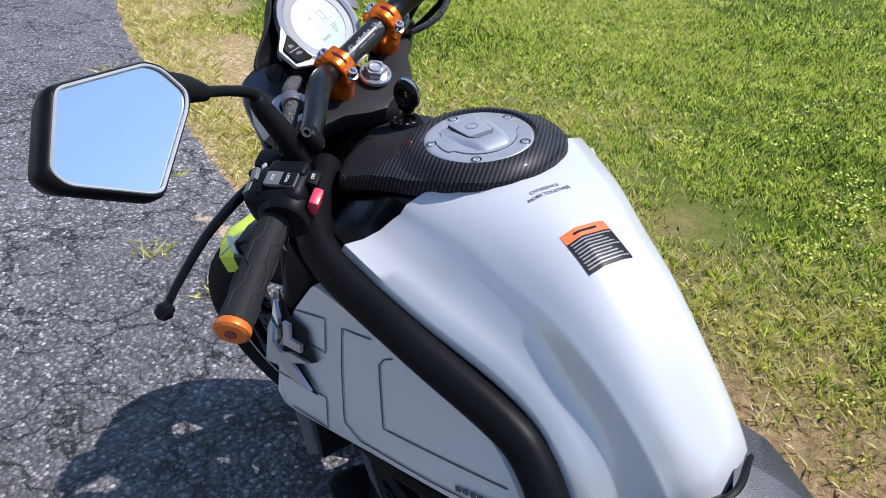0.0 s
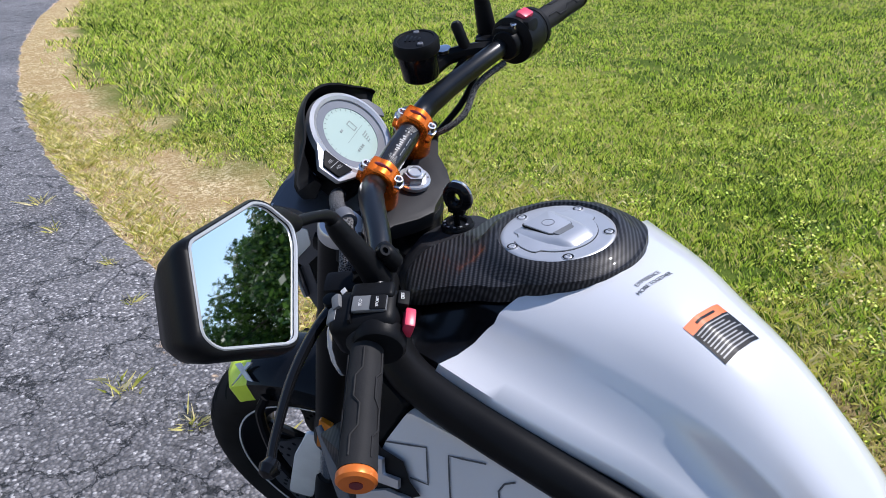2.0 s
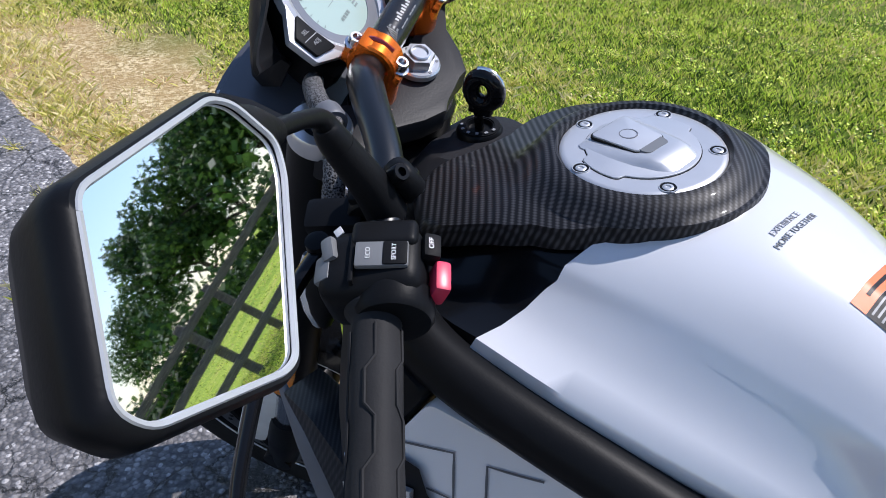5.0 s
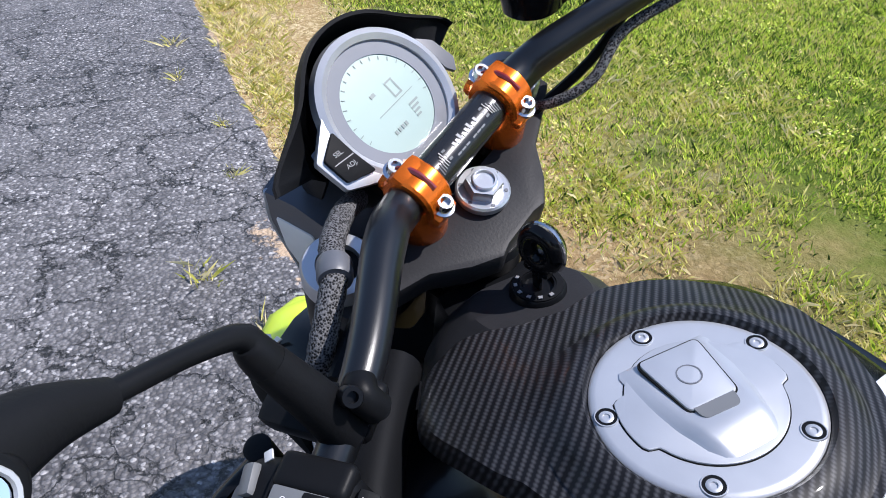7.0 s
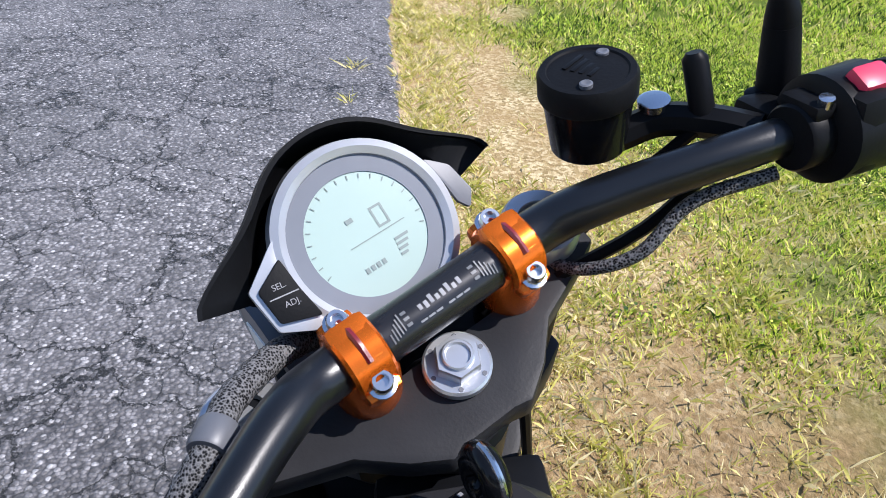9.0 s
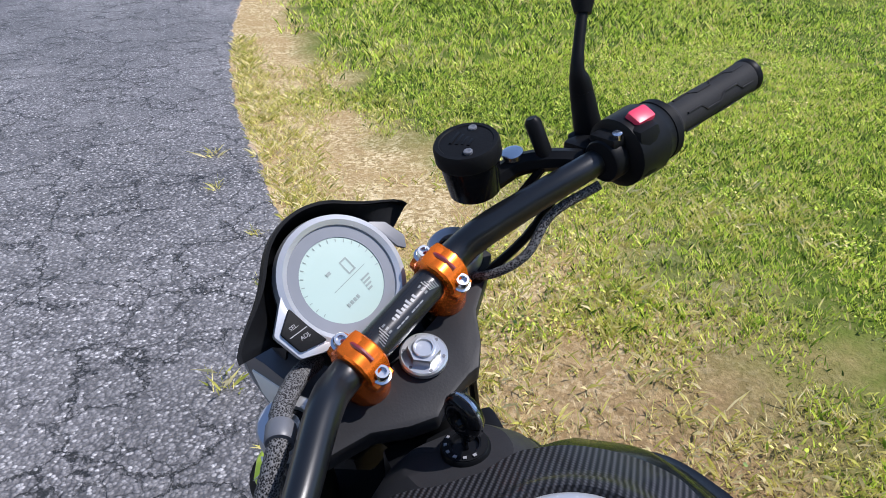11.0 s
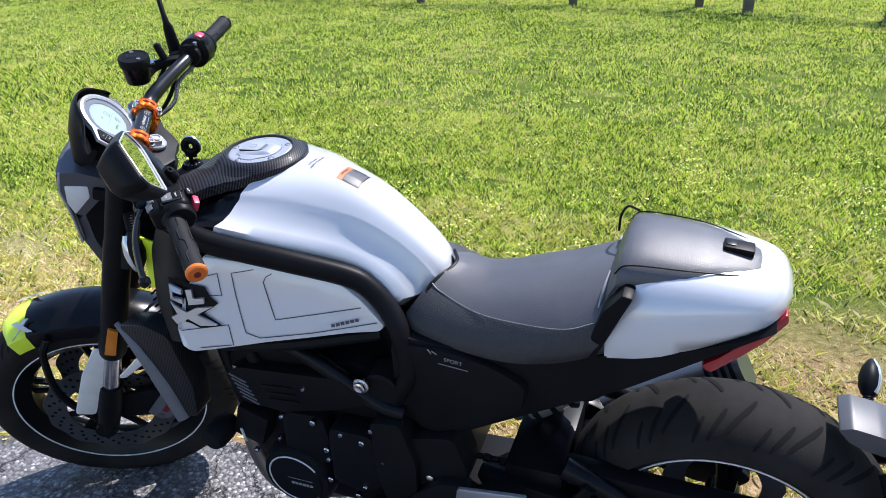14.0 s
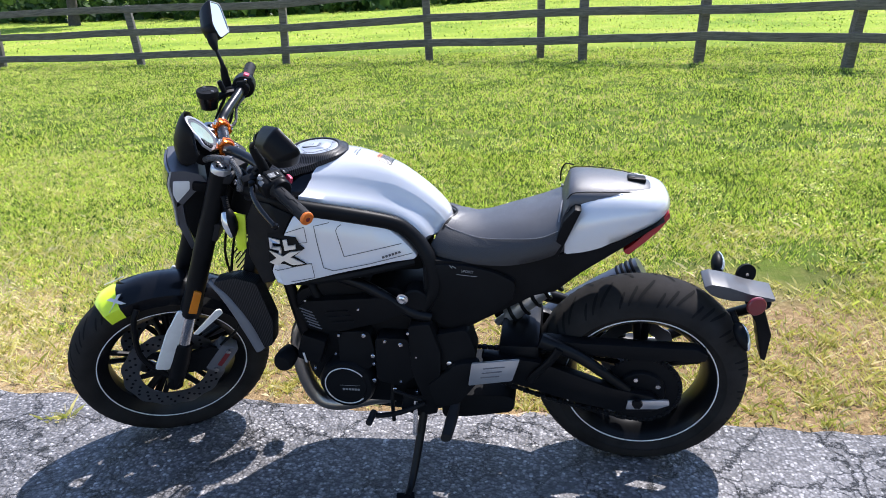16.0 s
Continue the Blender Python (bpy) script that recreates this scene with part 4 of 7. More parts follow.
for line in ([(-0.848, 0.8785), (-0.866, 0.8765), (-0.886, 0.875), (-0.880, 0.835), (-0.8665, 0.764), (-0.842, 0.7525), (-0.75, 0.757), (-0.640, 0.768)],
             [(-0.818, 0.869), (-0.828, 0.864), (-0.8325, 0.855), (-0.8137, 0.7855), (-0.6685, 0.797)],
             [(-0.956, 0.868), (-0.910, 0.876), (-0.904, 0.836), (-0.925, 0.837)], [(-0.992, 0.772), (-0.896, 0.7805), (-0.890, 0.741), (-0.950, 0.7375)]):
    part("panel_line", ribbon(line, 0.0019), line_grey, side_panel)


def flat_on_panel(poly, lift):
    pts = [V((a, 0, b)) for a, b in poly]
    return bm_from([on_panel(p.x, p.z, lift) for p in pts], [tuple(range(len(pts)))])


# the model badge
for poly in ([(-1.000, 0.858), (-0.968, 0.855), (-0.968, 0.846), (-0.989, 0.848), (-0.988, 0.839), (-0.968, 0.838), (-0.967, 0.828), (-0.998, 0.830)],
             [(-0.961, 0.854), (-0.951, 0.854), (-0.949, 0.837), (-0.931, 0.837), (-0.930, 0.827), (-0.957, 0.826)],
             [(-1.003, 0.824), (-0.977, 0.822), (-0.962, 0.812), (-0.945, 0.820), (-0.917, 0.820), (-0.944, 0.807), (-0.911, 0.785), (-0.940, 0.786), (-0.960, 0.800), (-0.981, 0.791), (-1.003, 0.793), (-0.978, 0.810)]):
    b = flat_on_panel(poly, 0.0105)
    ext = bmesh.ops.extrude_face_region(b, geom=b.faces[:])
    bmesh.ops.translate(b, verts=[g for g in ext["geom"] if isinstance(g, bmesh.types.BMVert)], vec=(0, 0.004, 0))
    bmesh.ops.recalc_face_normals(b, faces=b.faces[:])
    part("badge_letter", b, alloy, side_panel, "raised silver badge lettering")
b = flat_on_panel([(-1.006, 0.866), (-0.956, 0.863), (-0.930, 0.856), (-0.921, 0.836), (-0.908, 0.824), (-0.935, 0.807), (-0.903, 0.781), (-0.943, 0.779), (-0.961, 0.790), (-1.006, 0.785)], 0.0055)
part("badge_backing", b, satin_black, side_panel)


def text(name, body, size, m, material, parent, depth=0.0003):
    cu = bpy.data.curves.new(name, "FONT")
    cu.body, cu.size, cu.align_x, cu.align_y, cu.extrude = body, size, "CENTER", "CENTER", depth
    ob = bpy.data.objects.new(name, cu)
    me = bpy.data.meshes.new_from_object(ob)
    bpy.data.objects.remove(ob)
    me.materials.clear()
    me.materials.append(material)
    out = new(name, me)
    out.parent = parent
    out.matrix_basis = m
    return out


def bars(name, count, length, gap, thick, m, material, parent, seed=0):
    """Rows of small bars in place of writing too small to read; lies in its own x-y plane."""
    g = random.Random(seed)
    bms = []
    for k in range(count):
        ln = length * g.uniform(0.72, 1.0)
        bms.append(box((-(length - ln) / 2, -k * gap, 0), (ln, thick, 0.0004)))
    return part(name, moved(join(*bms), m), material, parent)


def side_text(x, z, lift=0.002, tilt=10):
    p = on_panel(x, z, lift)
    return Matrix.Translation(p) @ pose(0, 0, 0, 90, 0, 0) @ pose(0, 0, 0, 0, 0, tilt) @ pose(0, 0, 0, 6, 3, 0)


part("maker_mark", moved(join(*[box((0.0090 * k, 0, 0), (0.0068, 0.0062, 0.0005)) for k in range(6)]), side_text(-0.715, 0.769, 0.0022, 8) @ pose(0, 0, 0, -17, 19, 0)), line_grey, side_panel)


tank_tree = BVHTree.FromPolygons([v.co[:] for v in tank.data.vertices], [p.vertices[:] for p in tank.data.polygons])


def on_tank(x, y):
    """Height of the tank's top at (x, y)."""
    return tank_tree.ray_cast(V((x, y, 1.3)), V((0, 0, -1)))[0].z


# warning label and slogan on the tank
def tank_patch(x0, x1, y0, y1, lift, nx=8, ny=8):
    verts, faces = [], []
    for i in range(nx + 1):
        for j in range(ny + 1):
            x, y = x0 + (x1 - x0) * i / nx, y0 + (y1 - y0) * j / ny
            verts.append((x, y, on_tank(x, y) + lift))
    for i in range(nx):
        for j in range(ny):
            a = i * (ny + 1) + j
            faces.append((a, a + 1, a + ny + 2, a + ny + 1))
    return bm_from(verts, faces)


label = part("warning_label", tank_patch(-0.7395, -0.7065, -0.018, 0.035, 0.0007, 14, 14), print_black, tank, "black warning label with an orange heading")
part("label_heading", tank_patch(-0.7500, -0.7396, -0.018, 0.035, 0.0007, 5, 14), label_orange, label)
for k in range(9):
    part("label_line", tank_patch(-0.7375 + 0.0033 * k, -0.7362 + 0.0033 * k, -0.0155 + 0.001 * (k % 2), 0.033 - 0.004 * ((k * 3) % 4), 0.0010, 1, 10), print_grey, label)
part("heading_mark", tank_patch(-0.7460, -0.7435, -0.006, 0.022, 0.0010, 2, 8), print_black, label)


def lay_on_tank(ob, x, y, turn_deg, lift=0.0005):
    """Set flat lettering on the tank's top, bent to it."""
    me = ob.data
    rot = Matrix.Rotation(radians(turn_deg), 4, "Z")
    for v in me.vertices:
        p = rot @ v.co
        px, py = x + p.x, y + p.y
        v.co = (px, py, on_tank(px, py) + lift + p.z)


for body, x, col in (("EXPERIENCE", -0.8095, print_grey), ("MORE TOGETHER", -0.8015, switch_grey)):
    ob = text("slogan", body, 0.0064, Matrix.Identity(4), col, tank, 0.00015)
    lay_on_tank(ob, x, 0.010, 90)

# -- seat --
def skin(rows, per=4):
    """A closed skin over stations: each row is x and a half outline of (y, z) from the middle of the top round to the middle of the bottom."""
    cols = [smooth_path([V((r[0], *r[1][k])) for r in rows], per) for k in range(len(rows[0][1]))]
    rings = []
    for i in range(len(cols[0])):
        half = [c[i] for c in cols]
        rings.append([V((h.x, -h.y, h.z)) for h in half] + [h for h in reversed(half[1:-1])])
    return loft(rings)


seat_rows = [(-0.568, [(0, 0.826), (0.03, 0.826), (0.060, 0.816), (0.112, 0.780), (0.116, 0.755), (0, 0.74)]),
             (-0.535, [(0, 0.820), (0.04, 0.819), (0.074, 0.808), (0.128, 0.772), (0.130, 0.750), (0, 0.73)]),
             (-0.46, [(0, 0.818), (0.06, 0.816), (0.108, 0.800), (0.148, 0.764), (0.148, 0.740), (0, 0.72)]),
             (-0.38, [(0, 0.836), (0.07, 0.833), (0.130, 0.808), (0.158, 0.768), (0.155, 0.742), (0, 0.72)]),
             (-0.30, [(0, 0.856), (0.075, 0.852), (0.138, 0.817), (0.156, 0.782), (0.150, 0.757), (0, 0.73)]),
             (-0.235, [(0, 0.878), (0.075, 0.874), (0.122, 0.838), (0.136, 0.80), (0.130, 0.775), (0, 0.74)])]
seat_bm = skin(seat_rows)
for v in seat_bm.verts:
    v.co.x += max(-0.03, 0.036 * (1 - abs(v.co.y) / 0.065)) * max(0.0, min(1.0, (-0.44 - v.co.x) / 0.1))
for v in seat_bm.verts:
    if v.co.y > 0:
        v.co.y *= 1 - 0.34 * max(0.0, min(1.0, (-0.26 - v.co.x) / 0.2))
        v.co.z += 0.042 * max(0.0, min(1.0, (v.co.y - 0.036) / 0.035)) * max(0.0, min(1.0, (-0.49 - v.co.x) / 0.07)) * (v.co.z > 0.76)
seat = part("seat", seat_bm, seat_vinyl, bike, "black vinyl rider seat with grey stitching", sharp=70)
seat.data.materials.append(seat_side)
for i, p in enumerate(seat.data.polygons):          # below the seam a dotted cover, its colour darkened for the shade there
    p.material_index = 1 if 2 <= i % 10 <= 7 else 0
for s in (-1, 1):
    q = 1.0 if s < 0 else 0.66
    line = smooth_path([(-0.558, s * q * 0.062, 0.814), (-0.537, s * q * 0.074, 0.807), (-0.46, s * q * 0.108, 0.800), (-0.38, s * q * 0.130, 0.808), (-0.30, s * (0.138 if s < 0 else 0.129), 0.817), (-0.250, s * 0.127, 0.832)], 16)
    bms = [box((0, 0, 0), (0.0036, 0.0009, 0.0012)) for _ in line[:-1]]
    for b, p, q in zip(bms, line, line[1:]):
        b.transform(Matrix.Translation(p + V((0, s * 0.0012, 0.0016))) @ (q - p).to_track_quat("X", "Z").to_matrix().to_4x4())
    part("stitching", join(*bms), print_grey, seat)
part("seat_front_strap", tube([(-0.566, -0.072, 0.806), (-0.556, -0.050, 0.817), (-0.535, 0, 0.824), (-0.556, 0.050, 0.817), (-0.562, 0.060, 0.810)], 0.004, n=8), satin_black, seat)

# -- tail cowl --
tail_rows = [(-0.235, [(0, 0.905), (0.06, 0.900), (0.10, 0.875), (0.128, 0.80), (0.128, 0.765), (0, 0.75)]),
             (-0.17, [(0, 0.920), (0.07, 0.916), (0.110, 0.902), (0.138, 0.83), (0.125, 0.775), (0, 0.765)]),
             (-0.09, [(0, 0.922), (0.075, 0.917), (0.110, 0.902), (0.132, 0.84), (0.115, 0.80), (0, 0.785)]),
             (-0.01, [(0, 0.912), (0.065, 0.906), (0.096, 0.890), (0.110, 0.855), (0.092, 0.83), (0, 0.815)]),
             (0.022, [(0, 0.900), (0.045, 0.896), (0.070, 0.883), (0.078, 0.862), (0.062, 0.848), (0, 0.84)]),
             (0.036, [(0, 0.880), (0.020, 0.878), (0.035, 0.874), (0.038, 0.866), (0.030, 0.860), (0, 0.858)])]
cowl = part("tail_cowl", skin(tail_rows), white_paint, bike, "pearl white tail cowl with a black pad", sharp=60)
for s in (-1, 1):
    b = plate([(-0.274, 0.755), (-0.252, 0.757), (-0.207, 0.862), (-0.192, 0.896), (-0.210, 0.900), (-0.240, 0.862)], s * 0.09, s * 0.1385, 0.005)
    part("cowl_front_trim", b, satin_black, bike)
pad_rows = [(-0.246, [(0, 0.869), (0.05, 0.868), (0.088, 0.859), (0.103, 0.844), (0.103, 0.834), (0, 0.834)]),
            (-0.230, [(0, 0.919), (0.05, 0.917), (0.089, 0.905), (0.105, 0.886), (0.104, 0.876), (0, 0.876)]),
            (-0.208, [(0, 0.937), (0.05, 0.934), (0.088, 0.923), (0.103, 0.905), (0.102, 0.895), (0, 0.895)]),
            (-0.12, [(0, 0.933), (0.05, 0.930), (0.080, 0.921), (0.094, 0.906), (0.093, 0.895), (0, 0.895)]),
            (-0.06, [(0, 0.924), (0.04, 0.921), (0.064, 0.913), (0.076, 0.900), (0.075, 0.889), (0, 0.889)]),
            (-0.02, [(0, 0.915), (0.03, 0.912), (0.046, 0.905), (0.056, 0.894), (0.055, 0.886), (0, 0.886)]),
            (0.004, [(0, 0.904), (0.015, 0.902), (0.026, 0.897), (0.032, 0.889), (0.031, 0.884), (0, 0.884)])]
pad = part("cowl_pad", skin(pad_rows), seat_vinyl, bike, "black vinyl pad on the tail cowl", sharp=70)
for s in (-1, 1):
    part("pad_piping", tube([(-0.230, s * 0.090, 0.907), (-0.208, s * 0.0895, 0.925), (-0.12, s * 0.0815, 0.923), (-0.06, s * 0.0655, 0.915), (-0.02, s * 0.0475, 0.907), (0.004, s * 0.026, 0.899)], 0.0013, n=6), satin_black, pad)
    part("seat_piping", tube([(-0.248, s * 0.112, 0.80), (-0.250, s * 0.104, 0.845), (-0.246, s * 0.085, 0.872), (-0.242, s * 0.05, 0.884)], 0.0026, n=6), print_grey, seat)
    if s > 0:
        part("grab_loop", tube([(-0.250, s * 0.080, 0.886), (-0.248, s * 0.084, 0.915), (-0.236, s * 0.080, 0.937), (-0.214, s * 0.06, 0.942)], 0.0022, n=8), black_metal, bike)
latch = part("cowl_latch", box((-0.050, 0.004, 0.924), (0.048, 0.030, 0.014), 0.004, (0, 6, 0)), satin_black, bike, "black release latch on the tail cowl")
part("latch_lever", box((-0.062, 0.004, 0.932), (0.016, 0.018, 0.004), 0.001, (0, 6, 0)), black_metal, latch)

# tail lower and rear light
for s in (-1, 1):
    part("tail_lower", plate([(-0.60, 0.752), (-0.43, 0.738), (-0.26, 0.762), (-0.10, 0.800), (0.0, 0.848), (0.02, 0.862), (-0.02, 0.832), (-0.10, 0.772), (-0.20, 0.702), (-0.374, 0.606), (-0.50, 0.535), (-0.58, 0.53)], s * 0.085, s * 0.120, 0.010, 0.02, lambda x, z, s=s: (-0.06 if s < 0 else -0.075) * max(0, -0.10 - x)), satin_black, bike, "black lower tail and side cover")
    part("tail_light", plate([(-0.085, 0.768), (0.005, 0.842), (0.030, 0.868), (0.034, 0.852), (0.004, 0.815), (-0.07, 0.757)], s * 0.055, s * 0.113, 0.006, 0.006, lambda x, z, s=s: -s * 0.35 * max(0, x + 0.06)), red_lens, bike, "slim red tail light lens")
part("tail_fill", plate([(-0.26, 0.77), (-0.02, 0.84), (-0.10, 0.76), (-0.26, 0.62), (-0.55, 0.55), (-0.58, 0.74)], -0.086, 0.086, 0.01), matt_black, bike)
sc = part("side_cover", plate([(-0.615, 0.742), (-0.50, 0.740), (-0.42, 0.722), (-0.36, 0.690), (-0.37, 0.630), (-0.45, 0.575), (-0.545, 0.53), (-0.62, 0.57)], -0.156, -0.12, 0.012, 0.02), matt_black, bike, "matt black side cover below the seat")
part("side_cover", plate([(-0.615, 0.742), (-0.50, 0.740), (-0.42, 0.722), (-0.36, 0.690), (-0.37, 0.630), (-0.45, 0.575), (-0.545, 0.53), (-0.62, 0.57)], 0.062, 0.092, 0.012, 0.02), matt_black, bike)
ob = text("model_lettering", "SPORT", 0.0115, Matrix.Translation((-0.492, -0.1575, 0.722)) @ pose(0, 0, 0, 90, 0, 0) @ pose(0, 0, 0, 0, 0, -6), print_grey, sc)
part("model_flash", moved(join(box((-0.036, 0.010, 0), (0.012, 0.002, 0.0006), rot=(0, 0, -30)), box((0.0, -0.012, 0), (0.056, 0.0014, 0.0006)), box((-0.045, 0.010, 0), (0.012, 0.002, 0.0006), rot=(0, 0, -50))), Matrix.Translation((-0.492, -0.1575, 0.722)) @ pose(0, 0, 0, 90, 0, 0) @ pose(0, 0, 0, 0, 0, -6)), print_grey, sc)


# -- wheels --
def tyre(r, w, bead):
    prof = []
    hw = w / 2
    shoulder = r - 0.38 * w
    for k in range(13):
        a = -math.pi / 2 + math.pi * k / 12
        prof.append((shoulder + (r - shoulder) * math.cos(a) ** 0.9, hw * math.sin(a)))
    prof = [(bead, -hw * 0.72), (bead + 0.012, -hw * 0.86), (bead + 0.03, -hw * 0.97)] + prof + [(bead + 0.03, hw * 0.97), (bead + 0.012, hw * 0.86), (bead, hw * 0.72)]
    return lathe(prof, (0, 0, 0), (0, 1, 0), 96, caps=False)


def tyre_surface(r, w, y):
    shoulder = r - 0.38 * w
    a = math.asin(max(-1, min(1, y / (w / 2))))
    return shoulder + (r - shoulder) * math.cos(a) ** 0.9


def grooves(r, w, count):
    """Short slanting cuts in the tread, lying on its curve."""
    verts, faces = [], []
    for k in range(count):
        for s in (-1, 1):
            a0 = 2 * math.pi * (k + (0.5 if s > 0 else 0)) / count
            for y0, y1, sweep, off, wd in ((0.06, 0.82, 0.16, 0.0, 0.0058), (0.36, 0.90, 0.10, 0.42, 0.0050), (0.55, 0.93, 0.07, 0.75, 0.0042)):
                st = len(verts)
                for i in range(9):
                    t = i / 8
                    y = s * w / 2 * (y0 + (y1 - y0) * t)
                    ang = a0 + off * 2 * math.pi / count + sweep * (t ** 1.3)
                    rr = tyre_surface(r, w, y) + 0.0007
                    half = wd * (1 - 0.6 * abs(2 * t - 1) ** 3) / rr
                    for q in (-half, half):
                        verts.append((rr * math.cos(ang + q), y, rr * math.sin(ang + q)))
                for i in range(8):
                    faces.append((st + 2 * i, st + 2 * i + 1, st + 2 * i + 3, st + 2 * i + 2))
    return bm_from(verts, faces)


def wheel(name, centre, r, w, rim_w, m, label, k=1.0):
    base = m @ Matrix.Translation(centre)
    hub = part(name, lathe([(0.018, -0.075), (0.034, -0.07), (0.036, -0.03), (0.036, 0.03), (0.034, 0.07), (0.018, 0.075)], (0, 0, 0), (0, 1, 0), 24), rim_black, bike, label, base)
    part("tyre", tyre(r, w, 0.236 * k), tyre_rubber, hub, "black road tyre")
    part("tread", grooves(r, w, 17), groove_black, hub)
    h = rim_w / 2
    part("rim", lathe([(a * k, b) for a, b in [(0.2373, -h), (0.2447, -h), (0.2447, -h + 0.006), (0.2331, -h + 0.010), (0.2152, -h * 0.5), (0.2100, 0), (0.2152, h * 0.5), (0.2331, h - 0.010), (0.2447, h - 0.006), (0.2447, h), (0.2373, h), (0.2247, h - 0.012), (0.2058, h * 0.5), (0.1995, 0), (0.2058, -h * 0.5), (0.2247, -h + 0.012)]], (0, 0, 0), (0, 1, 0), 96, True), rim_black, hub)
    for s in (-1, 1):
        part("rim_stripe", lathe([(0.2405 * k, 0.0), (0.2440 * k, 0.0), (0.2440 * k, 0.0018), (0.2405 * k, 0.0018)], (0, s * h, 0), (0, s, 0), 96, True), line_white, hub)
    k_ = k
    for spoke in range(5):
        a = 2 * math.pi * spoke / 5 + 0.3
        bm = None
        for d in (-0.10, 0.10):
            e0, e1 = V((0.034 * math.cos(a), 0, 0.034 * math.sin(a))), V((0.209 * k_ * math.cos(a + d), 0, 0.209 * k_ * math.sin(a + d)))
            t = tube([e0, e0.lerp(e1, 0.5), e1], [0.013, 0.0085, 0.0095], n=8, per=3, flat=1.6)
            bm = t if bm is None else join(bm, t)
        part("spoke", bm, rim_black, hub)
    return hub


def disc(r0, r1, y, holes, wavy=0.003):
    n, verts, faces = 120, [], []
    for k in range(n):
        a = 2 * math.pi * k / n
        ro = r1 + wavy * math.sin(a * 12)
        for rr, yy in ((r0, y - 0.0022), (ro, y - 0.0022), (ro, y + 0.0022), (r0, y + 0.0022)):
            verts.append((rr * math.cos(a), yy, rr * math.sin(a)))
    for k in range(n):
        b, c = 4 * k, 4 * ((k + 1) % n)
        for i in range(4):
            j = (i + 1) % 4
            faces.append((b + i, b + j, c + j, c + i))
    bm = bm_from(verts, faces)
    bms = [bm]
    return join(*bms)


def disc_holes(r0, r1, y, count):
    bms = []
    for k in range(count):
        for i, f in enumerate((0.25, 0.55, 0.82)):
            a = 2 * math.pi * (k + 0.33 * i) / count
            rr = r0 + (r1 - r0) * f
            bms.append(lathe([(0.0045, -0.0026), (0.0045, 0.0026)], (rr * math.cos(a), y, rr * math.sin(a)), (0, 1, 0), 8))
    return join(*bms)


RA = V((-0.014, 0, 0.310))
rear = wheel("rear_wheel", RA, 0.312, 0.186, 0.150, Matrix.Identity(4), "rear wheel with wide tyre and thin white rim stripe", 0.906)
FA = V((-1.520, 0, 0.303))
front = wheel("front_wheel", FA, 0.314, 0.126, 0.100, STEER, "front wheel with black spokes and thin white rim stripe", 0.955)
for s in (-1, 1):
    part("brake_disc", disc(0.105, 0.158, s * 0.068, 0), disc_steel, front, "drilled wave brake disc")
    part("disc_hole", disc_holes(0.112, 0.152, s * 0.068, 22), engine_black, front)
    part("disc_carrier", join(*[moved(plate([(0.03, -0.012), (0.112, -0.008), (0.112, 0.008), (0.03, 0.012)], s * 0.062 - 0.003, s * 0.062 + 0.003, 0.001), Matrix.Rotation(2 * math.pi * k / 6, 4, (0, 1, 0))) for k in range(6)]), black_metal, front)
part("brake_disc", disc(0.075, 0.118, 0.085, 0), disc_steel, rear)
# rear sprocket with teeth
n_t, verts, faces = 45, [], []
prof = []
for k in range(n_t * 4):
    a = 2 * math.pi * k / (n_t * 4)
    rr = 0.110 + (0.0035 if k % 4 in (1, 2) else -0.0035)
    prof.append((rr * math.cos(a), rr * math.sin(a)))
part("sprocket", plate(prof, -0.104, -0.098, 0.0), engine_black, rear, "dark rear sprocket")
part("sprocket_carrier", lathe([(0.03, -0.118), (0.066, -0.118), (0.070, -0.112), (0.070, -0.09), (0.03, -0.09)], (0, 0, 0), (0, 1, 0), 32), engine_black, rear)
for k in range(5):
    a = 2 * math.pi * k / 5 + 0.62
    part("sprocket_bolt", lathe([(0.0085, 0), (0.0085, 0.012), (0.0070, 0.015), (0.0005, 0.015)], (0.056 * math.cos(a), -0.117, 0.056 * math.sin(a)), (0, -1, 0), 6), steel, rear)


# chain: two runs and the wraps
def chain_path():
    pts = []
    c1, r1, c2, r2 = V((RA.x, RA.z)), 0.112, V((-0.52, 0.40)), 0.040
    for k in range(25):
        a = math.radians(84 - 174 * k / 24)
        pts.append((c1.x + r1 * math.cos(a), c1.y + r1 * math.sin(a)))
    for k in range(1, 30):
        t = k / 30
        pts.append((c1.x + (c2.x - c1.x) * t, (c1.y - r1) * (1 - t) + (c2.y - r2) * t - 0.02 * math.sin(math.pi * t)))
    for k in range(9):
        a = math.radians(270 - 180 * k / 8)
        pts.append((c2.x + r2 * math.cos(a), c2.y + r2 * math.sin(a)))
    for k in range(1, 30):
        t = k / 30
        pts.append((c2.x + (c1.x - c2.x) * t, (c2.y + r2) * (1 - t) + (c1.y + r1) * t))
    return pts


cp = chain_path()
links = []
for i, (a, b) in enumerate(zip(cp, cp[1:] + cp[:1])):
    d = V((b[0] - a[0], 0, b[1] - a[1]))
    if d.length > 1e-4:
        w = 0.016 if i % 2 else 0.011
        bmk = box((0, 0, 0), (d.length * 1.02, w, 0.013), 0.003, segments=1)
        links.append(moved(bmk, Matrix.Translation(((a[0] + b[0]) / 2, -0.101, (a[1] + b[1]) / 2)) @ d.to_track_quat("X", "Z").to_matrix().to_4x4()))
part("drive_chain", join(*links), engine_black, bike, "dark oily drive chain")

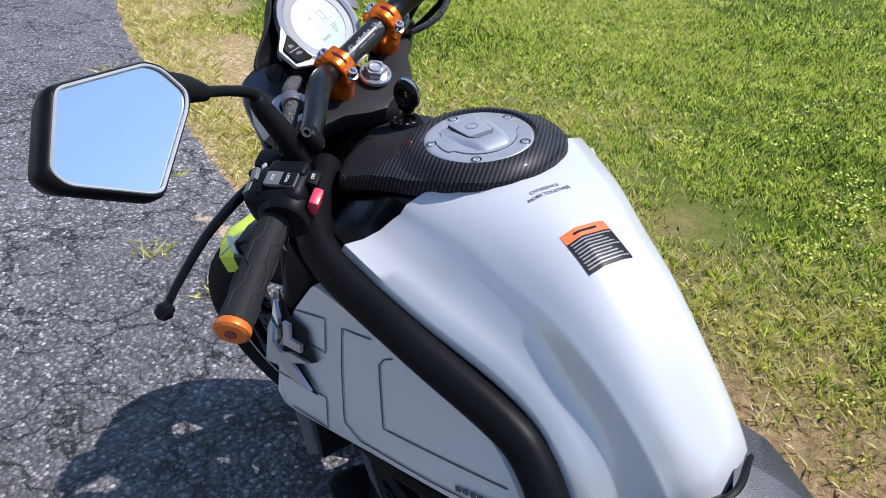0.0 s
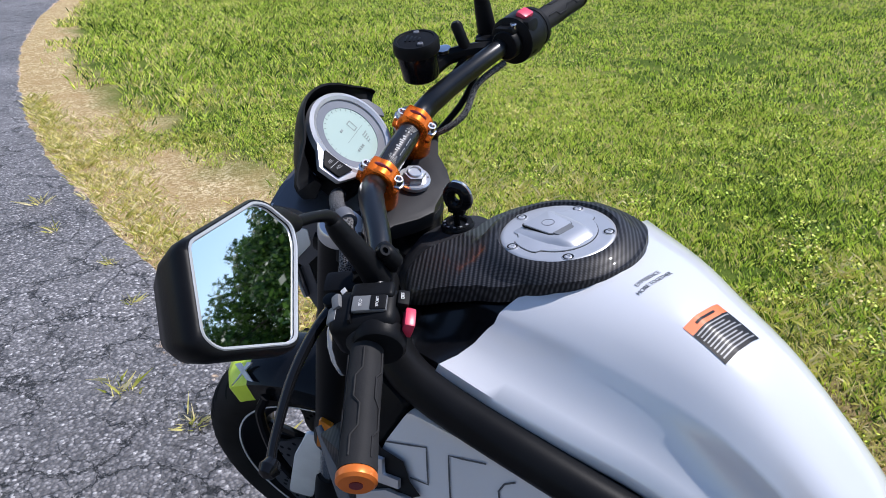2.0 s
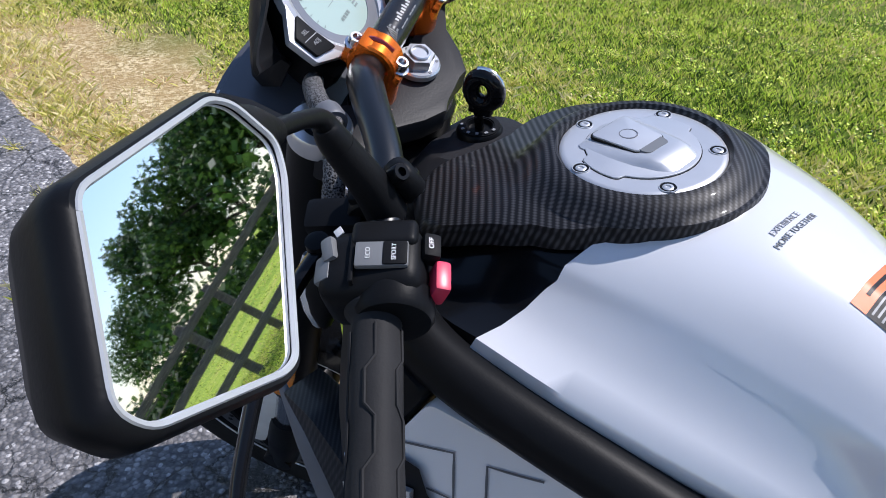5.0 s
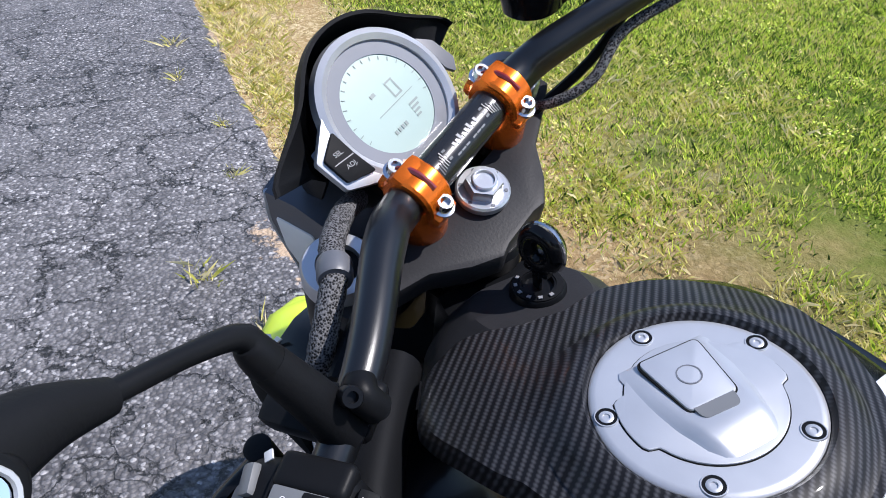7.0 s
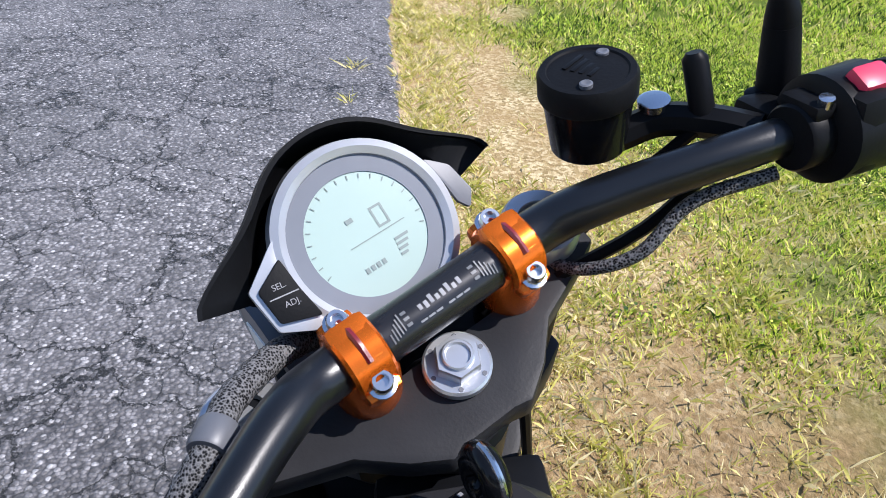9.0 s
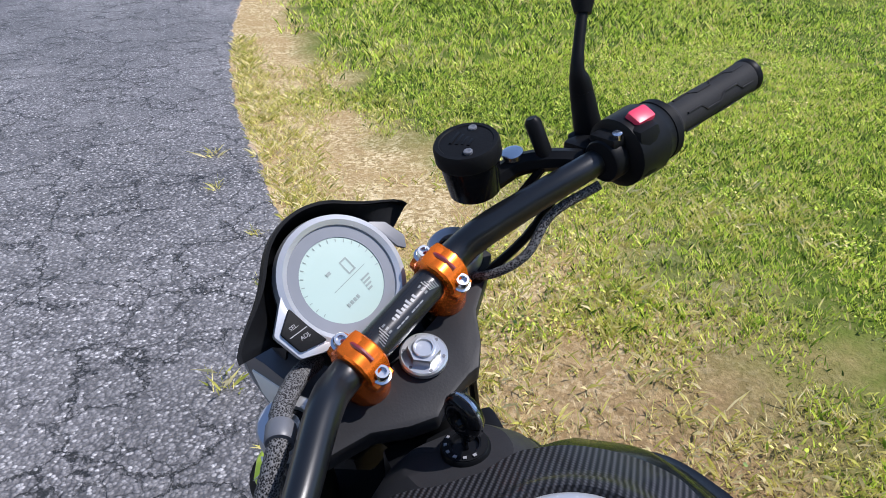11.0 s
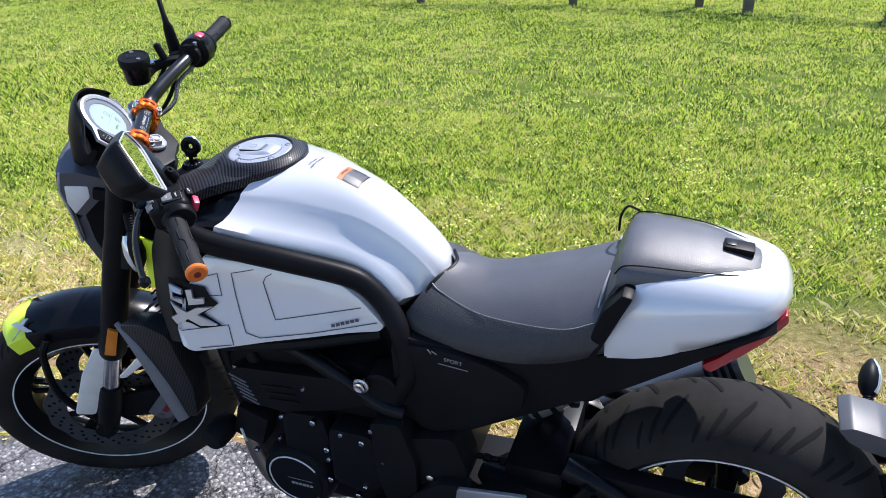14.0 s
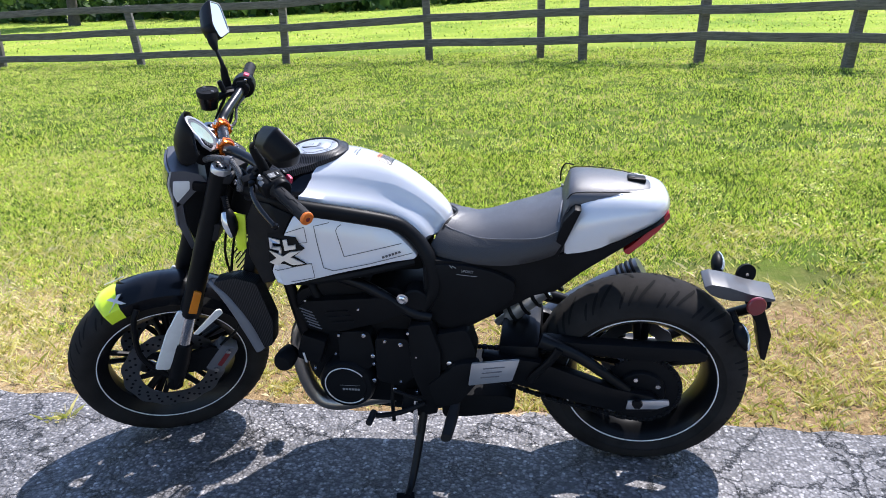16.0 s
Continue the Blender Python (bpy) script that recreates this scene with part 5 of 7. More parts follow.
# -- swingarm --
for s in (-1, 1):
    part("swingarm_arm", plate([(-0.47, 0.445), (-0.30, 0.425), (-0.10, 0.345), (0.02, 0.320), (0.045, 0.295), (0.02, 0.267), (-0.06, 0.258), (-0.18, 0.285), (-0.44, 0.365)], s * 0.118, s * 0.150, 0.010, 0.015), black_metal, bike, "black alloy swingarm")
    part("swingarm_brace", tube([(-0.30, s * 0.125, 0.485), (-0.20, s * 0.132, 0.445), (-0.10, s * 0.134, 0.37), (-0.05, s * 0.134, 0.33)], [0.022, 0.018, 0.015, 0.012], n=10), black_metal, bike)
    adj = part("axle_block", plate([(-0.052, 0.308), (0.060, 0.318), (0.064, 0.300), (0.03, 0.284), (-0.056, 0.278)], s * 0.1505, s * 0.158, 0.003), alloy, bike, "silver axle adjuster block")
    part("axle_nut", lathe([(0.015, 0), (0.015, 0.012), (0.011, 0.014), (0.0005, 0.014)], (RA.x - 0.012, s * 0.158, RA.z - 0.004), (0, s, 0), 6), engine_black, adj)
part("swingarm_bridge", box((-0.36, 0, 0.43), (0.12, 0.26, 0.07), 0.02), black_metal, bike)
part("chain_guard", plate([(-0.30, 0.487), (-0.18, 0.478), (0.13, 0.470), (0.160, 0.452), (0.155, 0.430), (-0.02, 0.425), (-0.30, 0.455)], -0.125, -0.085, 0.006), satin_black, bike, "black plastic chain guard")
part("swingarm_strap", tube([(-0.245, -0.150, 0.474), (-0.275, -0.155, 0.43), (-0.315, -0.155, 0.385), (-0.325, -0.150, 0.36)], 0.016, n=10, flat=0.6), satin_black, bike)
part("shock", join(lathe([(0.030, 0), (0.030, 0.14)], (-0.40, 0.03, 0.47), (0.45, 0, 0.4), 16), lathe([(0.012, -0.05), (0.012, 0.24)], (-0.40, 0.03, 0.47), (0.45, 0, 0.4), 12)), alloy, bike, "rear shock absorber")
coil = [V((-0.41, 0.03, 0.46)) + V((0.45, 0, 0.4)).normalized() * (0.012 * k / 2.5) + (V((-0.664, 0, 0.747)) * math.cos(k * 0.7) + V((0, 1, 0)) * math.sin(k * 0.7)) * 0.034 for k in range(48)]
part("shock_spring", tube(coil, 0.0058, n=6, smooth=False), satin_black, bike)

# -- rear hugger, plate holder and lamps --
BACK = Matrix.Translation((-0.044, 0, 0.002))
part("hugger_arm", tube([(0.10, 0.10, 0.35), (0.26, 0.115, 0.42), (0.36, 0.06, 0.50), (0.36, 0.0, 0.55)], [0.016, 0.016, 0.016, 0.02], n=10), black_metal, bike, "", BACK)
hug = part("plate_holder", plate([(0.186, 0.622), (0.208, 0.630), (0.252, 0.622), (0.310, 0.602), (0.378, 0.588), (0.374, 0.581), (0.310, 0.579), (0.262, 0.580), (0.228, 0.588), (0.206, 0.598)], -0.044, 0.044, 0.006, 0.005), holder_grey, bike, "grey plastic plate holder behind the rear tyre", BACK)
part("mud_flap", plate([(0.300, 0.570), (0.348, 0.572), (0.386, 0.46), (0.380, 0.372), (0.366, 0.376), (0.338, 0.500)], -0.030, 0.030, 0.006), satin_black, hug)
part("red_reflector", lathe([(0.0005, 0.0), (0.024, 0.0), (0.027, 0.003), (0.027, 0.010), (0.024, 0.013), (0.0005, 0.014)], (0.322, -0.062, 0.580), (0.25, -1, 0.05), 32), dark_red, hug, "round dark red reflector")
part("round_reflector", lathe([(0.0005, 0.0), (0.026, 0.0), (0.029, 0.003), (0.029, 0.012), (0.0005, 0.012)], (0.315, 0.075, 0.603), (0.3, -1, 0.15), 28), matt_black, hug)
part("reflector_bolt", lathe([(0.005, 0.012), (0.005, 0.017), (0.0005, 0.018)], (0.315, 0.075, 0.603), (0.3, -1, 0.15), 10), steel, hug)


def indicator(base, out, m, stalk=0.032):
    """A small pod lamp on a ribbed stalk; out points away from the bike."""
    o = V(out).normalized()
    b = V(base)
    rib = [b + o * (stalk * k / 14) for k in range(15)]
    pod = part("indicator", tube(rib, 0.0085, n=12, smooth=False, ripple=lambda i: 1.0 + 0.14 * (i % 2)), satin_black, bike, "small indicator lamp on a ribbed rubber stalk", m)
    c = b + o * stalk
    body = [(0.0, 0.007), (0.008, 0.013), (0.022, 0.0185), (0.042, 0.0195), (0.062, 0.015), (0.078, 0.006), (0.082, 0.001)]
    part("lamp_body", lathe([(r, h) for h, r in body], c, o, 20), satin_black, pod)
    lens = lathe([(r * 0.90, h) for h, r in body[1:]], c + V((0.0035, 0, 0)) * (1 if b.x > 0 else -1.9), o, 20)
    part("lamp_lens", lens, clear_lens, pod, "clear indicator lens")
    return pod


I4 = Matrix.Identity(4)
indicator((0.222, -0.055, 0.556), (0.22, -0.5, -0.5), I4)
indicator((0.200, 0.06, 0.580), (0.05, 0.6, 0.25), I4)
indicator((-1.220, -0.140, 0.960), (0.0, -0.5, -0.8), STEER, 0.035)
indicator((-1.270, 0.060, 0.900), (0.0, 0.35, -0.9), STEER, 0.03)

# -- front end: everything that turns with the bars --
def steered(name, bm, material, label="", parent=None, sharp=38):
    return part(name, bm, material, parent or bike, label, None if parent else turned, sharp)


turned = STEER
BAR_TILT = STEER @ Matrix.Translation((-1.17, 0.012, 1.044)) @ pose(0, 0, 0, 0.9, 0, 0) @ Matrix.Translation((1.17, 0, -1.033))


FORK_X = -0.057
for s in (-1, 1):
    fork = steered("fork_leg", lathe([(0.027, 0.012), (0.027, -0.16), (0.0285, -0.165), (0.0285, -0.44), (0.031, -0.45), (0.031, -0.495), (0.027, -0.505)], ax(FORK_X, s * 0.114, 0), AXIS, 24), satin_black, "black upside-down fork leg")
    steered("fork_slider", lathe([(0.0215, -0.49), (0.0215, -0.64)], ax(FORK_X, s * 0.114, 0), AXIS, 24), steel, "bright fork slider", fork)
    steered("axle_lug", join(lathe([(0.026, -0.62), (0.028, -0.64), (0.030, -0.70), (0.024, -0.80), (0.012, -0.815)], ax(FORK_X, s * 0.114, 0), AXIS, 20),
                             lathe([(0.024, -0.03), (0.024, 0.03)], ax(-0.060, s * 0.108, -0.780), (0, 1, 0), 20)), engine_black, "", fork)
    steered("fork_cap", lathe([(0.0275, 0.0), (0.0275, 0.014), (0.0255, 0.017), (0.0165, 0.017), (0.0155, 0.011), (0.0085, 0.011), (0.0085, 0.019), (0.0005, 0.019)], ax(FORK_X, s * 0.114, 0), AXIS, 32), alloy, "silver fork cap with a black centre", fork)
    steered("fork_cap_centre", lathe([(0.0150, 0.0112), (0.0150, 0.0125), (0.009, 0.0125), (0.009, 0.0112)], ax(FORK_X, s * 0.114, 0), AXIS, 24, True), engine_black, "", fork)
    steered("side_reflector", moved(plate(rounded([(-0.012, -0.04), (0.012, -0.04), (0.014, 0.04), (-0.008, 0.045)], 0.004), -0.004, 0.004, 0.002), AX @ pose(FORK_X, s * 0.146, -0.435)), amber_lens, "amber reflector on the fork leg", fork)
    # calliper
    cal = steered("brake_calliper", moved(join(box((0, 0, 0), (0.062, 0.052, 0.115), 0.012), box((-0.026, 0, 0.0), (0.022, 0.044, 0.075), 0.008)), AX @ pose(0.075, s * 0.078, -0.700, 0, 18, 0)), dark_grey, "dark grey radial brake calliper with red lettering")
    steered("calliper_mark", moved(box((0, 0, 0), (0.016, 0.001, 0.056)), AX @ pose(0.080, s * 0.1045, -0.700, 0, 18, 0)), dark_red, "", cal)
    for z in (-0.04, 0.04):
        steered("calliper_bolt", lathe([(0.008, 0), (0.008, 0.008), (0.0005, 0.009)], AX @ V((0.075 + z * 0.3, s * 0.104, -0.700 + z)), (0, s, 0), 8), steel, "", cal)
    steered("calliper_bracket", moved(plate([(-0.05, -0.05), (0.03, -0.03), (0.05, 0.06), (0.02, 0.07), (-0.06, 0.03)], -0.006, 0.006, 0.003), AX @ pose(0.012, s * 0.094, -0.720)), engine_black)
    steered("brake_hose", tube([ax(0.06, s * 0.10, -0.64), ax(0.10, s * 0.10, -0.55), ax(0.05, s * 0.09, -0.40), ax(0.03, s * 0.06, -0.22), ax(0.02, s * 0.04, -0.05)], 0.0042, n=8), satin_black)
steered("calliper_strap", plate(rounded([(-1.418, 0.490), (-1.404, 0.484), (-1.316, 0.544), (-1.318, 0.560), (-1.332, 0.562)], 0.004), -0.134, -0.128, 0.002), pale_plastic, "pale strap beside the fork")
steered("fork_guard", moved(plate(rounded([(-0.024, -0.125), (0.022, -0.130), (0.028, 0.045), (0.020, 0.105), (-0.006, 0.110), (-0.014, 0.06), (-0.022, 0.02)], 0.010), -0.004, 0.004, 0.003), AX @ pose(-0.098, -0.130, -0.592, 0, 4, 12)), pale_plastic, "pale silver plastic fork guard")
steered("fork_guard", moved(plate(rounded([(-0.024, -0.125), (0.022, -0.130), (0.028, 0.045), (0.020, 0.105), (-0.006, 0.110), (-0.014, 0.06), (-0.022, 0.02)], 0.010), -0.004, 0.004, 0.003), AX @ pose(-0.095, 0.128, -0.615, 0, 4, -12)), pale_plastic, "pale silver plastic fork guard")

# front mudguard, along the tyre
def guard_skin(a0, a1, r, half, thick, steps=26, taper=0.0):
    rings = []
    for i in range(steps + 1):
        t = i / steps
        a = radians(a0 + (a1 - a0) * t)
        w = half * (1 - taper * max(0, (t - 0.72) / 0.28) ** 2)
        ring = []
        for q in [(-1.0, -0.040), (-0.92, -0.010), (-0.6, 0.008), (0, 0.014), (0.6, 0.008), (0.92, -0.010), (1.0, -0.040)]:
            ring.append((q[0] * w, r + q[1]))
        full = ring + [(y, rr - thick) for y, rr in reversed(ring)]
        rings.append([FA + V((rr * math.cos(a), y, rr * math.sin(a))) for y, rr in full])
    return loft(rings)


mud = steered("front_mudguard", guard_skin(28, 105, 0.320, 0.072, 0.004), gloss_black, "gloss black front mudguard with a yellow tip")
steered("mudguard_tip", guard_skin(105, 118, 0.320, 0.072, 0.004, 14, 0.75), hi_vis, "fluorescent yellow mudguard tip", mud)
a_tip = radians(105)
for s in (-1, 1):
    rad_, tan_ = V((math.cos(a_tip), 0, math.sin(a_tip))), V((-math.sin(a_tip), 0, math.cos(a_tip)))
    nrm_ = (rad_ * 0.80 + V((0, s * 0.60, 0))).normalized()
    side_ = nrm_.cross(tan_)
    at_ = FA + rad_ * 0.3285 + V((0, s * 0.052, 0))
    face = Matrix(((tan_.x, nrm_.x, side_.x, at_.x), (tan_.y, nrm_.y, side_.y, at_.y), (tan_.z, nrm_.z, side_.z, at_.z), (0, 0, 0, 1)))
    for poly in ([(-0.026, 0.018), (-0.010, 0.014), (0.024, -0.016), (0.010, -0.018)], [(-0.022, -0.016), (-0.010, -0.018), (0.018, 0.012), (0.030, 0.022)]):
        steered("tip_badge", moved(plate(poly, 0.0, 0.003, 0), face), print_silver, "silver crossed badge", mud)
for s in (-1, 1):
    steered("mudguard_stay", tube([FA + V((-0.035, s * 0.078, 0.290)), FA + V((-0.055, s * 0.094, 0.25)), FA + V((-0.07, s * 0.10, 0.12)), FA + V((-0.01, s * 0.115, 0.02))], 0.009, n=8), satin_black, "", mud)

# top and bottom clamps
top = [(-0.078, -0.122), (-0.064, -0.140), (-0.030, -0.140), (-0.020, -0.118), (-0.004, -0.076), (0.018, -0.052), (0.032, -0.030), (0.029, -0.018), (0.029, 0.018), (0.032, 0.030), (0.018, 0.052), (-0.004, 0.076), (-0.020, 0.118), (-0.030, 0.140), (-0.064, 0.140), (-0.078, 0.122), (-0.066, 0.080), (-0.030, 0.055), (-0.030, -0.055), (-0.066, -0.080)]
clamp = steered("top_clamp", moved(plate(top, -0.003, 0.024, 0.004), AX @ Matrix(((1, 0, 0, 0), (0, 0, 1, 0), (0, -1, 0, 0), (0, 0, 0, 1))) @ Matrix.Identity(4)), clamp_black, "black cast top fork clamp")
steered("bottom_clamp", moved(plate([(x, y) for x, y in top], -0.03, 0.03, 0.006), AX @ pose(0, 0, -0.185) @ Matrix(((1, 0, 0, 0), (0, 0, 1, 0), (0, -1, 0, 0), (0, 0, 0, 1)))), clamp_black, "black lower fork clamp")
nut = steered("stem_nut", lathe([(0.0215, 0.004), (0.0215, 0.009), (0.020, 0.0105), (0.0005, 0.0095)], ax(-0.012, 0.006, 0.002), AXIS, 36), alloy, "silver steering stem nut on a washer")
steered("stem_hexagon", lathe([(0.0150, 0.008), (0.0150, 0.018), (0.0142, 0.0195), (0.0005, 0.0195)], ax(-0.012, 0.006, 0.002), AXIS, 6), alloy, "", nut, 25)
steered("stem_bore", lathe([(0.0100, 0.0190), (0.0100, 0.0215), (0.0092, 0.0222), (0.0078, 0.0222), (0.0072, 0.0200), (0.0005, 0.0200)], ax(-0.012, 0.006, 0.002), AXIS, 28), alloy, "", nut)
for k in range(6):
    a = 2 * math.pi * k / 6 + 0.5
    steered("nut_hole", lathe([(0.0016, 0.0094), (0.0016, 0.0108), (0.0003, 0.0108)], ax(-0.012 + 0.0178 * math.cos(a), 0.006 + 0.0178 * math.sin(a), 0.002), AXIS, 8), dark_grey, "", nut)
steered("clamp_pinch_bolt", lathe([(0.006, 0), (0.006, 0.012), (0.0005, 0.013)], ax(-0.02, -0.142, -0.01), (0.3, -1, 0), 10), steel, "", clamp)

# handlebar
turned = BAR_TILT
bar_pts = [(-1.036, -0.434, 1.024), (-1.084, -0.300, 1.034), (-1.110, -0.20, 1.052), (-1.160, -0.115, 1.054), (-1.180, -0.075, 1.044), (-1.182, 0, 1.041), (-1.180, 0.075, 1.044), (-1.160, 0.115, 1.054), (-1.110, 0.20, 1.064), (-1.080, 0.30, 1.052), (-1.054, 0.416, 1.032)]
bar = steered("handlebar", tube(bar_pts, [0.011, 0.011, 0.0125, 0.0148, 0.0152, 0.0152, 0.0152, 0.0148, 0.0125, 0.011, 0.011], n=20, per=7), bar_black, "black tapered handlebar")
# dark band in the middle of the bar, with pale marks too small to read
band = steered("bar_band", tube([(-1.182, -0.041, 1.0412), (-1.182, -0.03, 1.0412), (-1.182, 0.03, 1.0412), (-1.182, 0.041, 1.0412)], 0.0155, n=28, smooth=False), band_silver, "dark band with pale marks on the bar", bar)


def on_bar(y, deg, size, turn=0):
    a = radians(deg)
    return moved(box((0, 0, 0), (size[0], size[1], 0.0006)), Matrix.Translation((-1.182 + 0.0156 * math.sin(a), y, 1.0412 + 0.0156 * math.cos(a))) @ pose(0, 0, 0, 0, deg, turn))


for s in (-1, 1):
    steered("band_bracket", join(*[on_bar(s * (0.0285 + 0.0022 * k), 40 + 5 * k, (0.011 - 0.0012 * k, 0.0009)) for k in range(5)], on_bar(s * 0.0245, 26, (0.0018, 0.0035)), on_bar(s * 0.0245, 40, (0.0018, 0.0035)), on_bar(s * 0.0245, 54, (0.0018, 0.0035))), switch_grey, "", band)
for k in range(8):
    steered("band_mark", on_bar(-0.014 + 0.0040 * k, 36 + 3 * math.sin(k * 2.3), (0.0034 + 0.0010 * (k % 3), 0.0024)), print_grey, "", band)
for y in (-0.016, -0.0105, -0.005, 0.004, 0.0095, 0.015):
    steered("band_mark", on_bar(y, 64, (0.0012, 0.0044)), print_grey, "", band)
for s in (-1, 1):
    y = s * 0.056
    cl = steered("bar_clamp", join(
        lathe([(0.0205, -0.013), (0.0225, -0.011), (0.0225, 0.011), (0.0205, 0.013)], (-1.181, y, 1.0415), (0, 1, 0), 32),
        box((-1.182, y, 1.0395), (0.056, 0.024, 0.014), 0.005, (0, 33, 0)),
        box((-1.1815, y, 1.047), (0.030, 0.0275, 0.034), 0.006, (0, 33, 0)),
        lathe([(0.0185, -0.046), (0.0205, -0.042), (0.0205, -0.018), (0.018, 0.0)], (-1.176, y, 1.042), AXIS, 24)), orange_alloy, "orange anodised handlebar clamp with two bolts")
    steered("clamp_slot", tube([V((-1.181, y + 0.0, 1.0415)) + 0.0226 * V((math.sin(a), 0, math.cos(a))) for a in (-0.5, 0.0, 0.5, 1.1)], 0.0022, n=6), dark_red, "", cl)
    steered("clamp_post", lathe([(0.0225, -0.075), (0.0225, -0.050), (0.019, -0.046), (0.019, -0.040)], (-1.176, y, 1.042), AXIS, 24), gloss_black, "black post under the clamp", cl)
    for d in (-1, 1):
        p = V((-1.182, y, 1.0395)) + V((0.839, 0, -0.545)) * 0.0215 * d + V((0.545, 0, 0.839)) * 0.004
        steered("clamp_bolt", join(lathe([(0.0085, 0.002), (0.0085, 0.0045), (0.0065, 0.005), (0.0065, 0.0115), (0.0058, 0.0125), (0.0038, 0.0125), (0.0034, 0.0085), (0.0003, 0.0085)], p, (0.545, 0, 0.839), 16)), steel, "", cl)


# controls, one side at a time: s = -1 left, 1 right
def along(s, t):
    """On the bar: t = 0 at the inner end of the grip, 1 at the bar's end."""
    return V((-1.084, -0.300, 1.034)).lerp(V((-1.036, -0.430, 1.024)), t) if s < 0 else V((-1.080, 0.295, 1.052)).lerp(V((-1.054, 0.416, 1.032)), t)


for s in (-1, 1):
    d = (along(s, 1) - along(s, 0)).normalized()
    grip = steered("grip", tube([along(s, t) for t in (-0.02, 0.02, 0.06, 0.1, 0.3, 0.6, 0.9, 1.0)], [0.021, 0.021, 0.0165, 0.0160, 0.0165, 0.0160, 0.0168, 0.0172], n=24, smooth=False), rubber, "black rubber handlebar grip with ridged pattern")
    for k in range(5):
        a = 2 * math.pi * k / 5 + 0.3
        side = V((math.cos(a), 0, math.sin(a)))
        side = (side - d * side.dot(d)).normalized()
        up = d.cross(side)
        zig = []
        for i, t in enumerate((0.14, 0.30, 0.36, 0.52, 0.58, 0.74, 0.80, 0.94)):
            off = 0.0032 * (1 if (i // 2) % 2 else -1)
            zig.append(along(s, t) + (side * 0.0164 + up * off))
        steered("grip_ridge", tube(zig, 0.0011, n=5, smooth=False), rubber, "", grip)
    end = steered("bar_end", lathe([(0.0165, 0.0), (0.0178, 0.002), (0.0178, 0.008), (0.0150, 0.0105), (0.0005, 0.0108)], along(s, 1.0), d, 28), orange_cap if s < 0 else satin_black, "orange bar end cap" if s < 0 else "black bar end cap", grip)
    steered("bar_end_screw", lathe([(0.006, 0.0100), (0.006, 0.0116), (0.0005, 0.0116)], along(s, 1.0), d, 12), dark_red if s < 0 else engine_black, "", grip)

# left switch cube
LF = Matrix.Translation(along(-1, -0.24) + V((0.014, 0, 0.0))) @ pose(0, 0, 0, 5.0, 0, 17.0)
sw = steered("switch_cube", moved(join(box((-0.012, -0.006, 0.003), (0.070, 0.052, 0.050), 0.017, segments=4), lathe([(0.024, -0.040), (0.0265, -0.036), (0.0265, -0.022), (0.022, -0.02)], (0, 0, 0), (0, 1, 0), 28)), LF), satin_black, "black left switch cube with mode buttons")
steered("switch_bridge", moved(box((-0.002, 0.0105, 0.0235), (0.043, 0.0215, 0.014), 0.006, (-7, 6, 0), 4), LF), satin_black, "", sw)
steered("switch_lip", moved(box((-0.0215, -0.010, 0.0275), (0.003, 0.032, 0.008), 0.001, (0, 6, 0)), LF), satin_black, "", sw)
steered("switch_toggle", moved(box((-0.0375, 0.002, 0.0265), (0.010, 0.018, 0.008), 0.003, (0, -24, 12)), LF), switch_grey, "grey sliding toggle", sw)
steered("switch_lens", moved(box((-0.0330, 0.0165, 0.0262), (0.006, 0.006, 0.0012), 0.0003, (0, -18, 30)), LF), print_silver, "", sw)
# grey on the ECO half paints the shine it catches; SPORT stays black
steered("mode_rocker", moved(box((-0.002, -0.008, 0.0298), (0.034, 0.019, 0.005), 0.002, (0, 8, 0)), LF), switch_grey, "two-way mode rocker, the shine on its ECO half drawn in grey", sw)
steered("rocker_half", moved(box((0.0065, -0.008, 0.0293), (0.016, 0.018, 0.0055), 0.002, (0, 8, 0)), LF), matt_black, "", sw)
for body, x, y, z, size, m in (("SPORT", 0.0065, -0.008, 0.0324, 0.0042, print_white), ("ECO", -0.010, -0.008, 0.0340, 0.0042, print_white), ("OFF", 0.0285, 0.002, 0.0235, 0.0048, print_white)):
    ob = text("switch_lettering", body, size, LF @ pose(x, y, z, 0, 28 if body == "OFF" else 8, 0) @ pose(0, 0, 0, 0, 0, 90), m, sw, 0.0001)
steered("off_switch", moved(box((0.0262, 0.002, 0.0165), (0.012, 0.018, 0.013), 0.003, (0, 28, 0)), LF), matt_black, "", sw)
steered("indicator_switch", moved(box((-0.040, -0.010, 0.020), (0.014, 0.020, 0.012), 0.003, (0, -30, 0)), LF), switch_grey, "", sw)
steered("horn_button", moved(box((0.030, -0.017, 0.006), (0.011, 0.022, 0.020), 0.003, (0, 30, 0)), LF), red_switch, "pinkish red push button", sw)

# right switch cube with red kill switch
RF = Matrix.Translation(along(1, -0.34)) @ pose(0, 0, 0, -10.5, 0, -11.5)
rsw = steered("switch_cube", moved(join(lathe([(0.026, -0.030), (0.033, -0.026), (0.034, 0.010), (0.031, 0.016), (0.028, 0.030)], (0, 0, 0), (0, 1, 0), 32), box((0.006, -0.012, 0.004), (0.05, 0.03, 0.05), 0.01)), RF), satin_black, "black right switch cube with a red kill switch")
steered("throttle_ring", moved(lathe([(0.0275, 0.024), (0.030, 0.026), (0.030, 0.034), (0.0275, 0.036)], (0, 0, 0), (0, 1, 0), 32), RF), matt_black, "", rsw)
steered("kill_switch", moved(box((0.012, -0.006, 0.030), (0.017, 0.024, 0.013), 0.004, (0, 28, 0)), RF), red_switch, "red rocker kill switch", rsw)
